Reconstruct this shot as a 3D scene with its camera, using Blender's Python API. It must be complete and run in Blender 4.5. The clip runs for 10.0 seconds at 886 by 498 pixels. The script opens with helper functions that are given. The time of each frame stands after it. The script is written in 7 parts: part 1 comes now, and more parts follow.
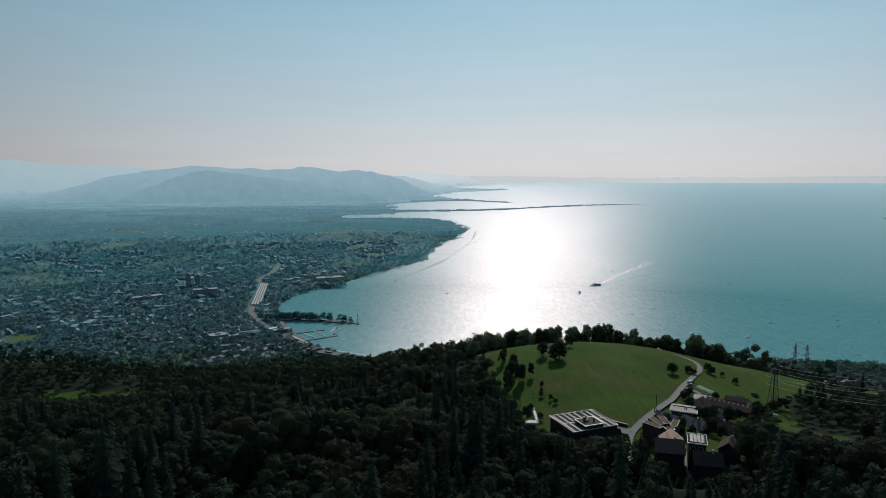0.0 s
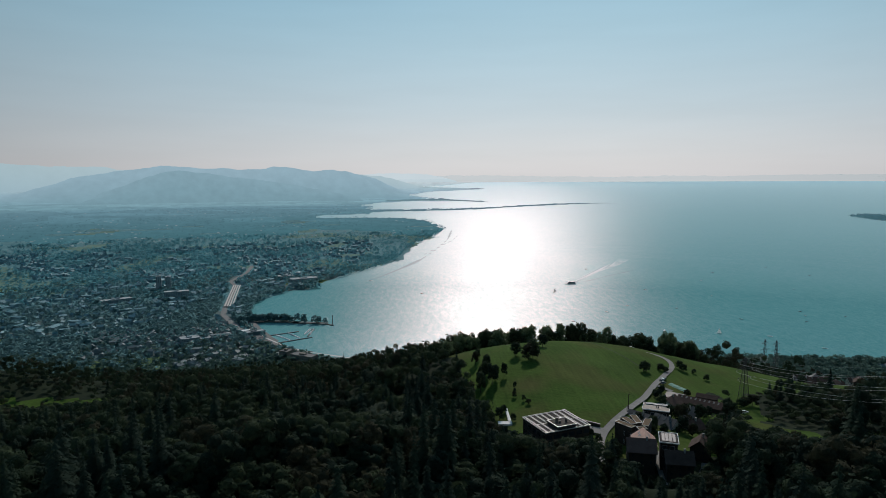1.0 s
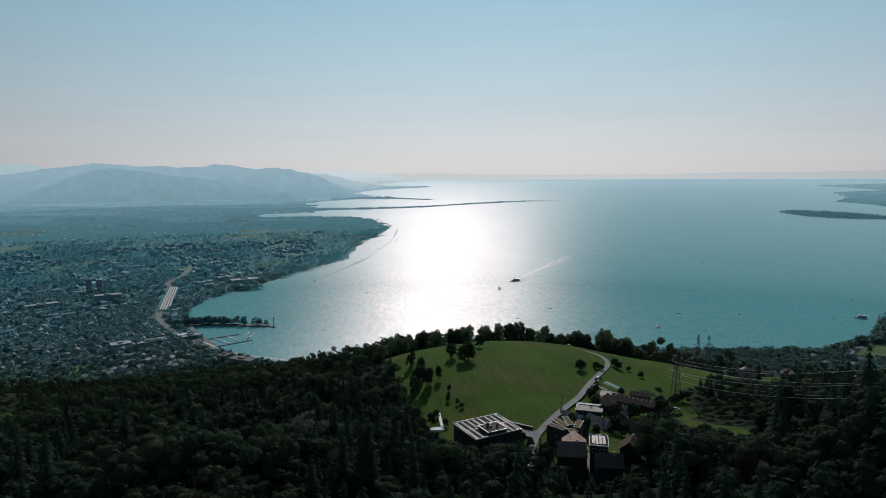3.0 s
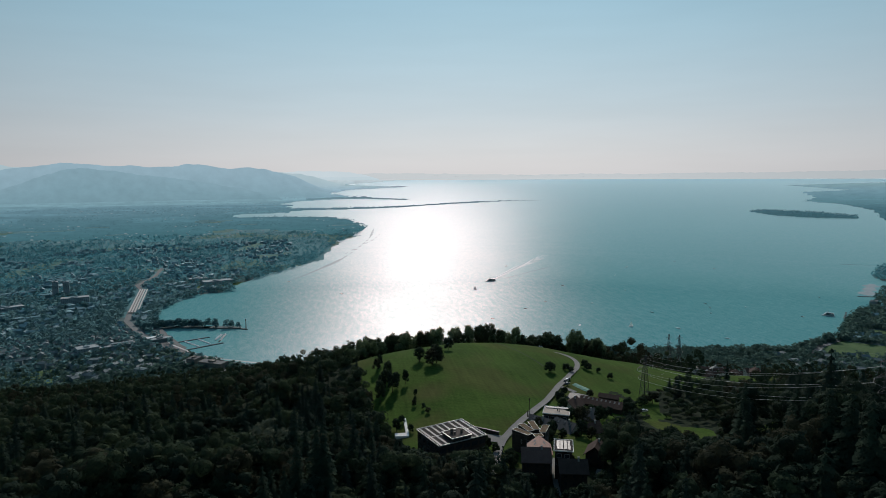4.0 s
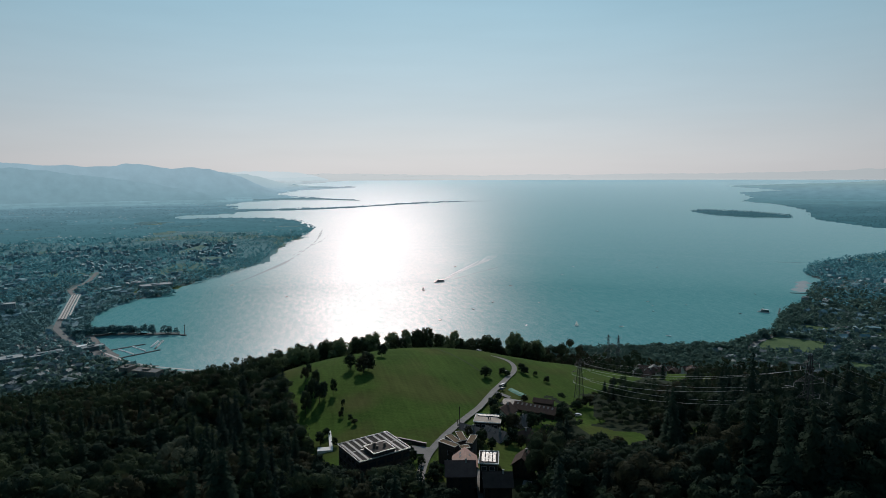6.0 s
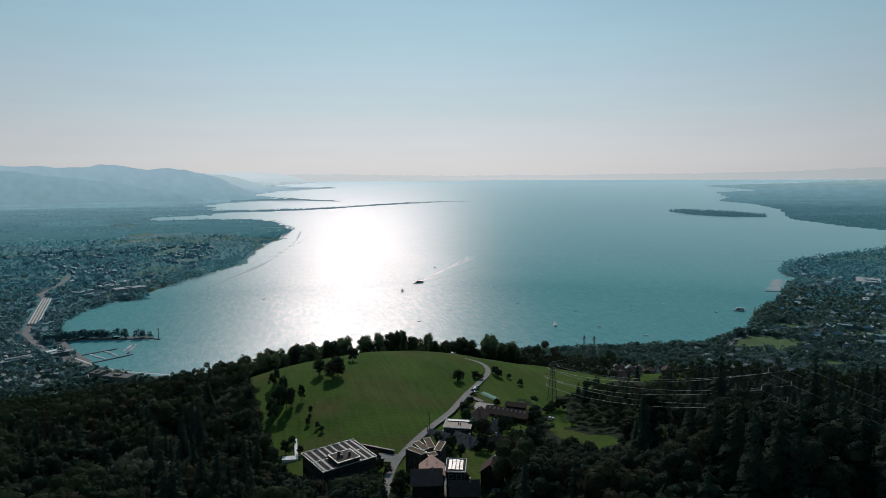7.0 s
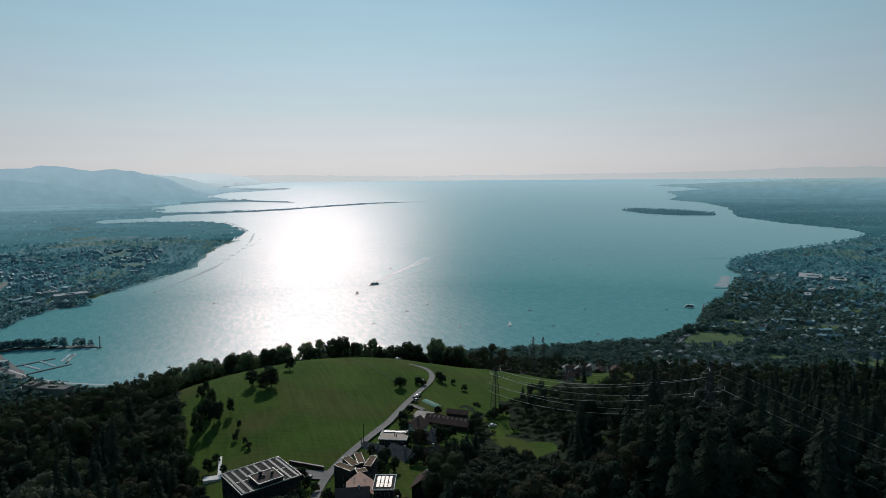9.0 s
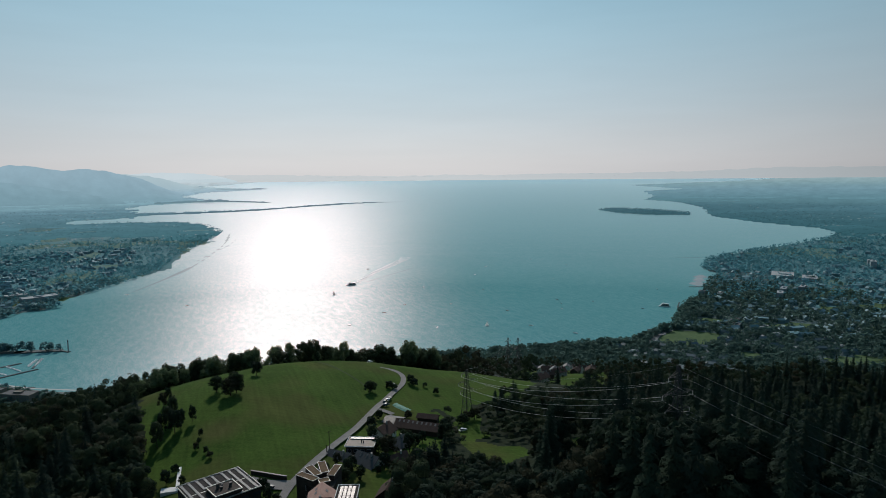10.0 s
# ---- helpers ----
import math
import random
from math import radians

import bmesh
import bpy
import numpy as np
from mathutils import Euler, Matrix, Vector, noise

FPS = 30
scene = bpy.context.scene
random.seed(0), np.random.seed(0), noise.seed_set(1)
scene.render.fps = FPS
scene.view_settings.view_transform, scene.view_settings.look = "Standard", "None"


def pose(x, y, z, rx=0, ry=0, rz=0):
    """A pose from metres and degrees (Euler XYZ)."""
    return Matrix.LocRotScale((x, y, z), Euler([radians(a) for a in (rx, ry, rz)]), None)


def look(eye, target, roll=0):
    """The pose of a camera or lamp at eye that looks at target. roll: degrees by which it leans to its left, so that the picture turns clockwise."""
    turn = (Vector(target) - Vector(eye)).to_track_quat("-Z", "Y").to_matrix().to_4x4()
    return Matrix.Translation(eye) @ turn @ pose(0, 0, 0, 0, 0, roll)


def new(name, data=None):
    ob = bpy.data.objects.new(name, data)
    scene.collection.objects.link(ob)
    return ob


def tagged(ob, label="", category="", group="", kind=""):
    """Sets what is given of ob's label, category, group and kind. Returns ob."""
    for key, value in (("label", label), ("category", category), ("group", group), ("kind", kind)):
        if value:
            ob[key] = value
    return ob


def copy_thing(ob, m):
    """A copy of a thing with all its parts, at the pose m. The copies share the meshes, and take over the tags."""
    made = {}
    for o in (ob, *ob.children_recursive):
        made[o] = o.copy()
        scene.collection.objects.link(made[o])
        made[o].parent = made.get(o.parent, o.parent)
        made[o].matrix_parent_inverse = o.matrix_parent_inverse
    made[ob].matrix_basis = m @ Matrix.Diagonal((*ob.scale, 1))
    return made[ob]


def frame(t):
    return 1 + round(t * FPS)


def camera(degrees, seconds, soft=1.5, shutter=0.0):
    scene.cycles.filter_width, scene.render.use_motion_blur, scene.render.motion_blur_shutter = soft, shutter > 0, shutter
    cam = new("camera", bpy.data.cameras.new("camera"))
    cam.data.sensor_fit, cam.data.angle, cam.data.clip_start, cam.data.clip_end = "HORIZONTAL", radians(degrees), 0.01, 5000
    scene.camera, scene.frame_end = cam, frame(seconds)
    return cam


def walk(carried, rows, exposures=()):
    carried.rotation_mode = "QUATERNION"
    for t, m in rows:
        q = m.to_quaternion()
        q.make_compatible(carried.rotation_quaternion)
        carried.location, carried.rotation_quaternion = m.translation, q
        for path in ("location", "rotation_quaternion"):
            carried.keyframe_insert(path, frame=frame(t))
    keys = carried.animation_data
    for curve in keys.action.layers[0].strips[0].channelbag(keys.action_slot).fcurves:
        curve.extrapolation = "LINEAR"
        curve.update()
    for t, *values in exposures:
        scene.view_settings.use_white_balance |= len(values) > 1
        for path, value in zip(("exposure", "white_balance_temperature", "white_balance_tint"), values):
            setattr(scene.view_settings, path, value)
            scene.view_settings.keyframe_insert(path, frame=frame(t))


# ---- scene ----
cam = camera(70.3, 10.0, soft=0.8)
PATH = [
    (0, (0.812, 1.247, 309.839), (0.804, 3.235, 309.617), -0.1),
    (0.5, (1.999, 3.198, 309.799), (2.027, 5.185, 309.576), -0.2),
    (1, (3.339, 5.213, 309.789), (3.407, 7.2, 309.565), -0.3),
    (1.5, (4.988, 7.318, 309.800), (5.105, 9.302, 309.573), -0.3),
    (2, (7.056, 9.518, 309.832), (7.22, 11.498, 309.604), -0.3),
    (2.5, (9.675, 11.814, 309.899), (9.874, 13.79, 309.669), -0.3),
    (4, (19.195, 18.969, 310.443), (19.498, 20.932, 310.211), -0.3),
    (4.5, (22.545, 21.247, 310.512), (22.886, 23.204, 310.279), -0.2),
    (5, (25.88, 23.453, 310.565), (26.259, 25.403, 310.333), -0.2),
    (5.5, (29.229, 25.591, 310.624), (29.647, 27.533, 310.392), -0.2),
    (7, (39.38, 31.791, 310.920), (39.891, 33.711, 310.690), -0.3),
    (7.5, (42.86, 33.719, 310.946), (43.4, 35.631, 310.715), -0.4),
    (8, (46.344, 35.578, 310.977), (46.915, 37.481, 310.746), -0.4),
    (8.5, (49.748, 37.427, 311.035), (50.351, 39.32, 310.804), -0.4),
    (9, (53.079, 39.327, 311.108), (53.714, 41.209, 310.878), -0.5),
    (9.5, (56.424, 41.278, 311.162), (57.09, 43.149, 310.933), -0.5),
    (10, (59.758, 43.267, 311.202), (60.455, 45.127, 310.971), -0.5),
]
walk(cam, [(t, look(eye, target, roll)) for t, eye, target, roll in PATH])

# ---- light ----
SUN_AZ, SUN_EL = radians(11.8), radians(35)
world = bpy.data.worlds.new("sky")
scene.world = world
world.use_nodes = True
wn, wl = world.node_tree.nodes, world.node_tree.links
wn.clear()
sky = wn.new("ShaderNodeTexSky")
sky.sky_type, sky.sun_disc = "NISHITA", False
sky.sun_elevation, sky.sun_rotation = SUN_EL, SUN_AZ
sky.altitude, sky.air_density, sky.dust_density, sky.ozone_density = 400, 1.0, 2.2, 1.5
# hazy summer air: the clear sky is veiled by a pale layer that thins with height
coord = wn.new("ShaderNodeTexCoord")
split = wn.new("ShaderNodeSeparateXYZ")
wl.new(coord.outputs["Generated"], split.inputs[0])
veil = wn.new("ShaderNodeValToRGB")
veil.color_ramp.interpolation = "B_SPLINE"
for at, colour in ((0.0, (0.69, 0.70, 0.735)), (0.035, (0.665, 0.69, 0.73)), (0.10, (0.50, 0.61, 0.68)), (0.19, (0.36, 0.54, 0.64)), (0.28, (0.25, 0.46, 0.585)), (0.6, (0.10, 0.25, 0.40))):
    stop = veil.color_ramp.elements.new(at)
    stop.color = (*colour, 1)
veil.color_ramp.elements.remove(veil.color_ramp.elements[0])
veil.color_ramp.elements[-1].color = (0.06, 0.16, 0.30, 1)
wl.new(split.outputs["Z"], veil.inputs[0])
toward = wn.new("ShaderNodeVectorMath")
toward.operation = "DOT_PRODUCT"
toward.inputs[1].default_value = (math.sin(SUN_AZ) * math.cos(SUN_EL), math.cos(SUN_AZ) * math.cos(SUN_EL), math.sin(SUN_EL))
wl.new(coord.outputs["Generated"], toward.inputs[0])
glow = wn.new("ShaderNodeMapRange")
glow.inputs["From Min"].default_value, glow.inputs["From Max"].default_value = 0.54, 1.0
glow.inputs["To Min"].default_value, glow.inputs["To Max"].default_value = 0.585, 1.205
wl.new(toward.outputs["Value"], glow.inputs["Value"])
lit = wn.new("ShaderNodeVectorMath")
lit.operation = "SCALE"
wl.new(veil.outputs[0], lit.inputs[0])
wl.new(glow.outputs[0], lit.inputs["Scale"])
flat = wn.new("ShaderNodeMapping")
flat.inputs["Scale"].default_value = (3.0, 3.0, 26.0)
wl.new(coord.outputs["Generated"], flat.inputs["Vector"])
wisps = wn.new("ShaderNodeTexNoise")
wisps.inputs["Scale"].default_value, wisps.inputs["Detail"].default_value = 1.6, 6
wl.new(flat.outputs[0], wisps.inputs["Vector"])
thin_cloud = wn.new("ShaderNodeMapRange")
thin_cloud.inputs["From Min"].default_value, thin_cloud.inputs["From Max"].default_value = 0.3, 0.75
thin_cloud.inputs["To Min"].default_value, thin_cloud.inputs["To Max"].default_value = 0.985, 1.03
wl.new(wisps.outputs[0], thin_cloud.inputs["Value"])
hazed = wn.new("ShaderNodeMath")
hazed.operation = "MULTIPLY"
wl.new(glow.outputs[0], hazed.inputs[0])
wl.new(thin_cloud.outputs[0], hazed.inputs[1])
wl.new(hazed.outputs[0], lit.inputs["Scale"])
clear = wn.new("ShaderNodeVectorMath")
clear.operation = "SCALE"
clear.inputs["Scale"].default_value = 0.05
wl.new(sky.outputs[0], clear.inputs[0])
blend = wn.new("ShaderNodeMix")
blend.data_type = "RGBA"
blend.inputs[0].default_value = 0.88
wl.new(clear.outputs[0], blend.inputs[6])
wl.new(lit.outputs[0], blend.inputs[7])
wb = wn.new("ShaderNodeBackground")
wb.inputs["Strength"].default_value = 1.0
wo = wn.new("ShaderNodeOutputWorld")
wl.new(blend.outputs[2], wb.inputs["Color"])
wl.new(wb.outputs[0], wo.inputs["Surface"])

sun_data = bpy.data.lights.new("sun", "SUN")
sun_data.energy, sun_data.angle, sun_data.color = 2.6, radians(0.5), (1.0, 0.915, 0.845)
sun = new("sun", sun_data)
sun_way = Vector((math.sin(SUN_AZ) * math.cos(SUN_EL), math.cos(SUN_AZ) * math.cos(SUN_EL), math.sin(SUN_EL)))
sun.matrix_world = look((0, 0, 900), Vector((0, 0, 900)) - sun_way)
scene.view_settings.exposure = 0.0

# ---- materials ----


def material(name, low, high, rough=0.9, scale=1.0, fine=8.0, bump=0.0, metal=0.0, spec=0.3, vary=0.0, island=0.0, up=False, thin=0.0, lace=0.0):
    """A procedural surface: two colours mixed by coarse and fine noise, with optional relief and per-piece variation."""
    m = bpy.data.materials.new(name)
    m.use_nodes = True
    n, l = m.node_tree.nodes, m.node_tree.links
    p = n["Principled BSDF"]
    geo = n.new("ShaderNodeNewGeometry")
    a, b = n.new("ShaderNodeTexNoise"), n.new("ShaderNodeTexNoise")
    a.inputs["Scale"].default_value, a.inputs["Detail"].default_value = scale, 5
    b.inputs["Scale"].default_value, b.inputs["Detail"].default_value = scale * fine, 3
    l.new(geo.outputs["Position"], a.inputs["Vector"])
    l.new(geo.outputs["Position"], b.inputs["Vector"])
    add = n.new("ShaderNodeMath")
    add.operation = "ADD"
    l.new(a.outputs[0], add.inputs[0])
    l.new(b.outputs[0], add.inputs[1])
    last = add
    if vary or island:
        source = n.new("ShaderNodeObjectInfo").outputs["Random"] if vary else geo.outputs["Random Per Island"]
        mul = n.new("ShaderNodeMath")
        mul.operation = "MULTIPLY_ADD"
        mul.inputs[1].default_value = vary or island
        l.new(source, mul.inputs[0])
        l.new(add.outputs[0], mul.inputs[2])
        last = mul
        if vary and island:
            two = n.new("ShaderNodeMath")
            two.operation = "MULTIPLY_ADD"
            two.inputs[1].default_value = island
            l.new(geo.outputs["Random Per Island"], two.inputs[0])
            l.new(mul.outputs[0], two.inputs[2])
            last = two
    ramp = n.new("ShaderNodeMapRange")
    ramp.inputs["From Min"].default_value = 0.7 + 0.25 * (vary + island)
    ramp.inputs["From Max"].default_value = 1.3 + 0.75 * (vary + island)
    l.new(last.outputs[0], ramp.inputs["Value"])
    mix = n.new("ShaderNodeMix")
    mix.data_type = "RGBA"
    mix.inputs[6].default_value, mix.inputs[7].default_value = (*low, 1), (*high, 1)
    l.new(ramp.outputs[0], mix.inputs[0])
    l.new(mix.outputs[2], p.inputs["Base Color"])
    p.inputs["Roughness"].default_value, p.inputs["Metallic"].default_value = rough, metal
    p.inputs["Specular IOR Level"].default_value = spec
    if bump:
        bp = n.new("ShaderNodeBump")
        bp.inputs["Strength"].default_value, bp.inputs["Distance"].default_value = 0.6, bump
        l.new(b.outputs[0], bp.inputs["Height"])
        l.new(bp.outputs[0], p.inputs["Normal"])
    if thin:
        leaf, both = n.new("ShaderNodeBsdfTranslucent"), n.new("ShaderNodeMixShader")
        both.inputs[0].default_value = thin
        l.new(mix.outputs[2], leaf.inputs["Color"])
        l.new(p.outputs[0], both.inputs[1])
        l.new(leaf.outputs[0], both.inputs[2])
        l.new(both.outputs[0], n["Material Output"].inputs["Surface"])
    if lace:
        holes, gate, clear, lacy = n.new("ShaderNodeTexNoise"), n.new("ShaderNodeMath"), n.new("ShaderNodeBsdfTransparent"), n.new("ShaderNodeMixShader")
        holes.inputs["Scale"].default_value, holes.inputs["Detail"].default_value = lace, 2
        l.new(geo.outputs["Position"], holes.inputs["Vector"])
        gate.operation = "GREATER_THAN"
        gate.inputs[1].default_value = 0.47
        l.new(holes.outputs[0], gate.inputs[0])
        l.new(gate.outputs[0], lacy.inputs[0])
        l.new(clear.outputs[0], lacy.inputs[1])
        l.new(n["Material Output"].inputs["Surface"].links[0].from_socket, lacy.inputs[2])
        l.new(lacy.outputs[0], n["Material Output"].inputs["Surface"])
    if up:
        level = n.new("ShaderNodeCombineXYZ")
        level.inputs[2].default_value = 1.0
        l.new(level.outputs[0], p.inputs["Normal"])
        m.cycles.use_bump_map_correction = False
    return m


M_FLOOR = material("forest_floor", (0.00686, 0.0137, 0.00686), (0.0147, 0.0255, 0.0108), 1.0, 0.05, 12, 0.3, spec=0.1)
# town, valley and far field colours carry painted haze, bluer with distance
M_PLAIN = material("hazed_town_ground", (0.0746, 0.122, 0.122), (0.127, 0.179, 0.172), 1.0, 0.012, 9, spec=0.1)
M_MID = material("hazed_valley_ground", (0.0768, 0.186, 0.203), (0.119, 0.24, 0.251), 1.0, 0.006, 9, spec=0.1, up=True)
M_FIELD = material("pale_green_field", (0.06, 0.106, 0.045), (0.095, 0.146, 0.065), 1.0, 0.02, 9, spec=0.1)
M_MIDFIELD = material("hazed_green_field", (0.085, 0.165, 0.14), (0.13, 0.215, 0.17), 1.0, 0.01, 9, spec=0.1, up=True)
M_ROAD = material("grey_asphalt", (0.12, 0.12, 0.113), (0.18, 0.176, 0.165), 0.85, 0.3, 10, 0.01)
M_CONIFER = material("dark_conifer_needles", (0.0114, 0.0215, 0.0165), (0.0227, 0.0379, 0.0266), 0.9, 0.12, 10, vary=0.4, island=0.5, spec=0.04, thin=0.1, lace=2.2)
M_SPRUCE = material("green_spruce_needles", (0.0114, 0.0227, 0.0165), (0.0278, 0.0455, 0.0278), 0.9, 0.12, 10, vary=0.4, island=0.5, spec=0.04, thin=0.1, lace=2.2)
NEEDLES = [M_CONIFER, M_SPRUCE]
M_LEAF = material("broadleaf_foliage", (0.0118, 0.0226, 0.0147), (0.0314, 0.0521, 0.0276), 0.9, 0.07, 20, 0.25, vary=0.5, island=0.5, spec=0.05, thin=0.32, lace=2.1)
M_OLIVE = material("olive_foliage", (0.0202, 0.0327, 0.0193), (0.05, 0.0702, 0.0356), 0.9, 0.07, 20, 0.25, vary=0.5, island=0.5, spec=0.05, thin=0.32, lace=2.1)
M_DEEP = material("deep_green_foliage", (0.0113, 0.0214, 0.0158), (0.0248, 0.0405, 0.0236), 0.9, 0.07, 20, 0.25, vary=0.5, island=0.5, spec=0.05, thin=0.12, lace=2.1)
M_BROWN = material("brownish_foliage", (0.0203, 0.0248, 0.0158), (0.0518, 0.054, 0.0315), 0.9, 0.07, 20, 0.25, vary=0.5, island=0.5, spec=0.05, thin=0.32, lace=2.1)
LEAVES = [M_DEEP, M_LEAF, M_OLIVE, M_DEEP, M_BROWN]
# haze painted into the foliage colours: paler and bluer band by band
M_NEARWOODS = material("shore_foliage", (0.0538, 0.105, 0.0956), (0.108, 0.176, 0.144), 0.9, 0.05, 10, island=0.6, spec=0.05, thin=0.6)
M_WOODS = material("hazed_valley_foliage", (0.096, 0.198, 0.212), (0.151, 0.273, 0.28), 0.9, 0.05, 10, island=0.6, spec=0.05, thin=0.65)
M_MIDWOODS = material("hazed_middle_foliage", (0.0864, 0.246, 0.283), (0.124, 0.302, 0.335), 0.9, 0.03, 10, island=0.6, spec=0.05, thin=0.65)
M_PALELEAF = material("pale_grey_green_foliage", (0.040, 0.052, 0.034), (0.092, 0.110, 0.074), 0.9, 0.07, 20, 0.25, vary=0.5, island=0.5, spec=0.05, thin=0.32, lace=2.1)
# sunlight on the crest trees painted into a paler leaf colour
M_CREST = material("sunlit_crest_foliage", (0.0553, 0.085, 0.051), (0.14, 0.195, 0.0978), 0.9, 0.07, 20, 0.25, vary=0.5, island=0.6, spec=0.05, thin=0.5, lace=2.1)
M_BARK = material("bark", (0.03, 0.024, 0.018), (0.07, 0.055, 0.04), 0.95, 1.0, 9, 0.03)


def backdrop(name, scale, tone=1.0, contrast=0.1, veil=0.0, grey=0.0):
    """Country so far off that its haze is painted in as glow, paler with every kilometre."""
    m = bpy.data.materials.new(name)
    m.use_nodes = True
    n, l = m.node_tree.nodes, m.node_tree.links
    n.remove(n["Principled BSDF"])
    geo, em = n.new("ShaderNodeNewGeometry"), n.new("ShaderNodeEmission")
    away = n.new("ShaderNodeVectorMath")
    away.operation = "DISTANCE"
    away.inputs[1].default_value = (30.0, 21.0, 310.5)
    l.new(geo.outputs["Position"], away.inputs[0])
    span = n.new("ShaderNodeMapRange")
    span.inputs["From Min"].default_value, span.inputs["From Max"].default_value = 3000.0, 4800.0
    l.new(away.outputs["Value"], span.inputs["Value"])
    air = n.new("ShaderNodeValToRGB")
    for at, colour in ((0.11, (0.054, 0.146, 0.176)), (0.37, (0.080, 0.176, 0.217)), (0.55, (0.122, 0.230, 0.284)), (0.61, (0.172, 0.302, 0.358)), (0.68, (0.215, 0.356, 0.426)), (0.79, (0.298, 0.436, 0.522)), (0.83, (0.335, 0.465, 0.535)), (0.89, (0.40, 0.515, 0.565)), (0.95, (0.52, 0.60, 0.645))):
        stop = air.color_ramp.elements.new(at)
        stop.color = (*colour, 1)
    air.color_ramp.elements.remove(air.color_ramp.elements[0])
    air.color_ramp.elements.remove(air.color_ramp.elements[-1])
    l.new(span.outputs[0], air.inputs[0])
    patch = n.new("ShaderNodeTexNoise")
    patch.inputs["Scale"].default_value, patch.inputs["Detail"].default_value = scale, 7
    patch.inputs["Roughness"].default_value = 0.6
    l.new(geo.outputs["Position"], patch.inputs["Vector"])
    grade = n.new("ShaderNodeMapRange")
    grade.inputs["From Min"].default_value, grade.inputs["From Max"].default_value = 0.3, 0.7
    grade.inputs["To Min"].default_value, grade.inputs["To Max"].default_value = tone * (1 - contrast), tone * (1 + contrast)
    l.new(patch.outputs[0], grade.inputs["Value"])
    neutral = n.new("ShaderNodeMix")
    neutral.data_type = "RGBA"
    neutral.inputs[0].default_value, neutral.inputs[7].default_value = grey, (0.42, 0.44, 0.45, 1)
    l.new(air.outputs[0], neutral.inputs[6])
    # the painted haze is brightest towards the valley mouth, dimmer and bluer aside
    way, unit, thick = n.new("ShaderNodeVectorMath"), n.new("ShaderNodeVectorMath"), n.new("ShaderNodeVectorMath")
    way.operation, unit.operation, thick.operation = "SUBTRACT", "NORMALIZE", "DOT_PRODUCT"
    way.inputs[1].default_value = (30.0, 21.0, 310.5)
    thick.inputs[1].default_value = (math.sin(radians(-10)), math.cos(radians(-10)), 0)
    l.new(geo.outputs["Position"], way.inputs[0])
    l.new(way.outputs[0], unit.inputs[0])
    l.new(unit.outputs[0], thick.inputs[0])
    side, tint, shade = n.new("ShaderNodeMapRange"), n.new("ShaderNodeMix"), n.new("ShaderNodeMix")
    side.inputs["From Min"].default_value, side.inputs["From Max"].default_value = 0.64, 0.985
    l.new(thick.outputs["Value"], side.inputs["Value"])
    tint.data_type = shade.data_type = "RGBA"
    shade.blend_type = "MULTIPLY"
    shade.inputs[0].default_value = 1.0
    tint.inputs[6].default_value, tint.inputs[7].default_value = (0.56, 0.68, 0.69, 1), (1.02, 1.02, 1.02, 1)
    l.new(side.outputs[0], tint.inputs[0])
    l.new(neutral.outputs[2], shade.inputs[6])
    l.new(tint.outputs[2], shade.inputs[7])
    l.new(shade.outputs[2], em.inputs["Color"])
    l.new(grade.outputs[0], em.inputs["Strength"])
    last = em
    # painted haze as a see-through tint, which also casts little shadow
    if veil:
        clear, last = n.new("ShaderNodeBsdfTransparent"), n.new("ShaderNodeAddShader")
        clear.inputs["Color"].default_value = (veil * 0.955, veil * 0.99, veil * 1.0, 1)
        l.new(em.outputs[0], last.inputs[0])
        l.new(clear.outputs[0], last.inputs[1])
    l.new(last.outputs[0], n["Material Output"].inputs["Surface"])
    return m


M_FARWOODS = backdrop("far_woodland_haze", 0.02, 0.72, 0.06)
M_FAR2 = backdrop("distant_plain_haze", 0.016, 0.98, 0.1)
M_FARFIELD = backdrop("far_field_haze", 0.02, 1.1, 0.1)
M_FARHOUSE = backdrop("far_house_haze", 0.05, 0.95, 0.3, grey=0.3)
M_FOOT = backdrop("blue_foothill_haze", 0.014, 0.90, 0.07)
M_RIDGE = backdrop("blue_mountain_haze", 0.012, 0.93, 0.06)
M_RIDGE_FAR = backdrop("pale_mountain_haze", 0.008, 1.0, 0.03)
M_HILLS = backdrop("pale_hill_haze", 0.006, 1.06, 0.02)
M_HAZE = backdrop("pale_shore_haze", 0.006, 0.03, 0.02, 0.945)


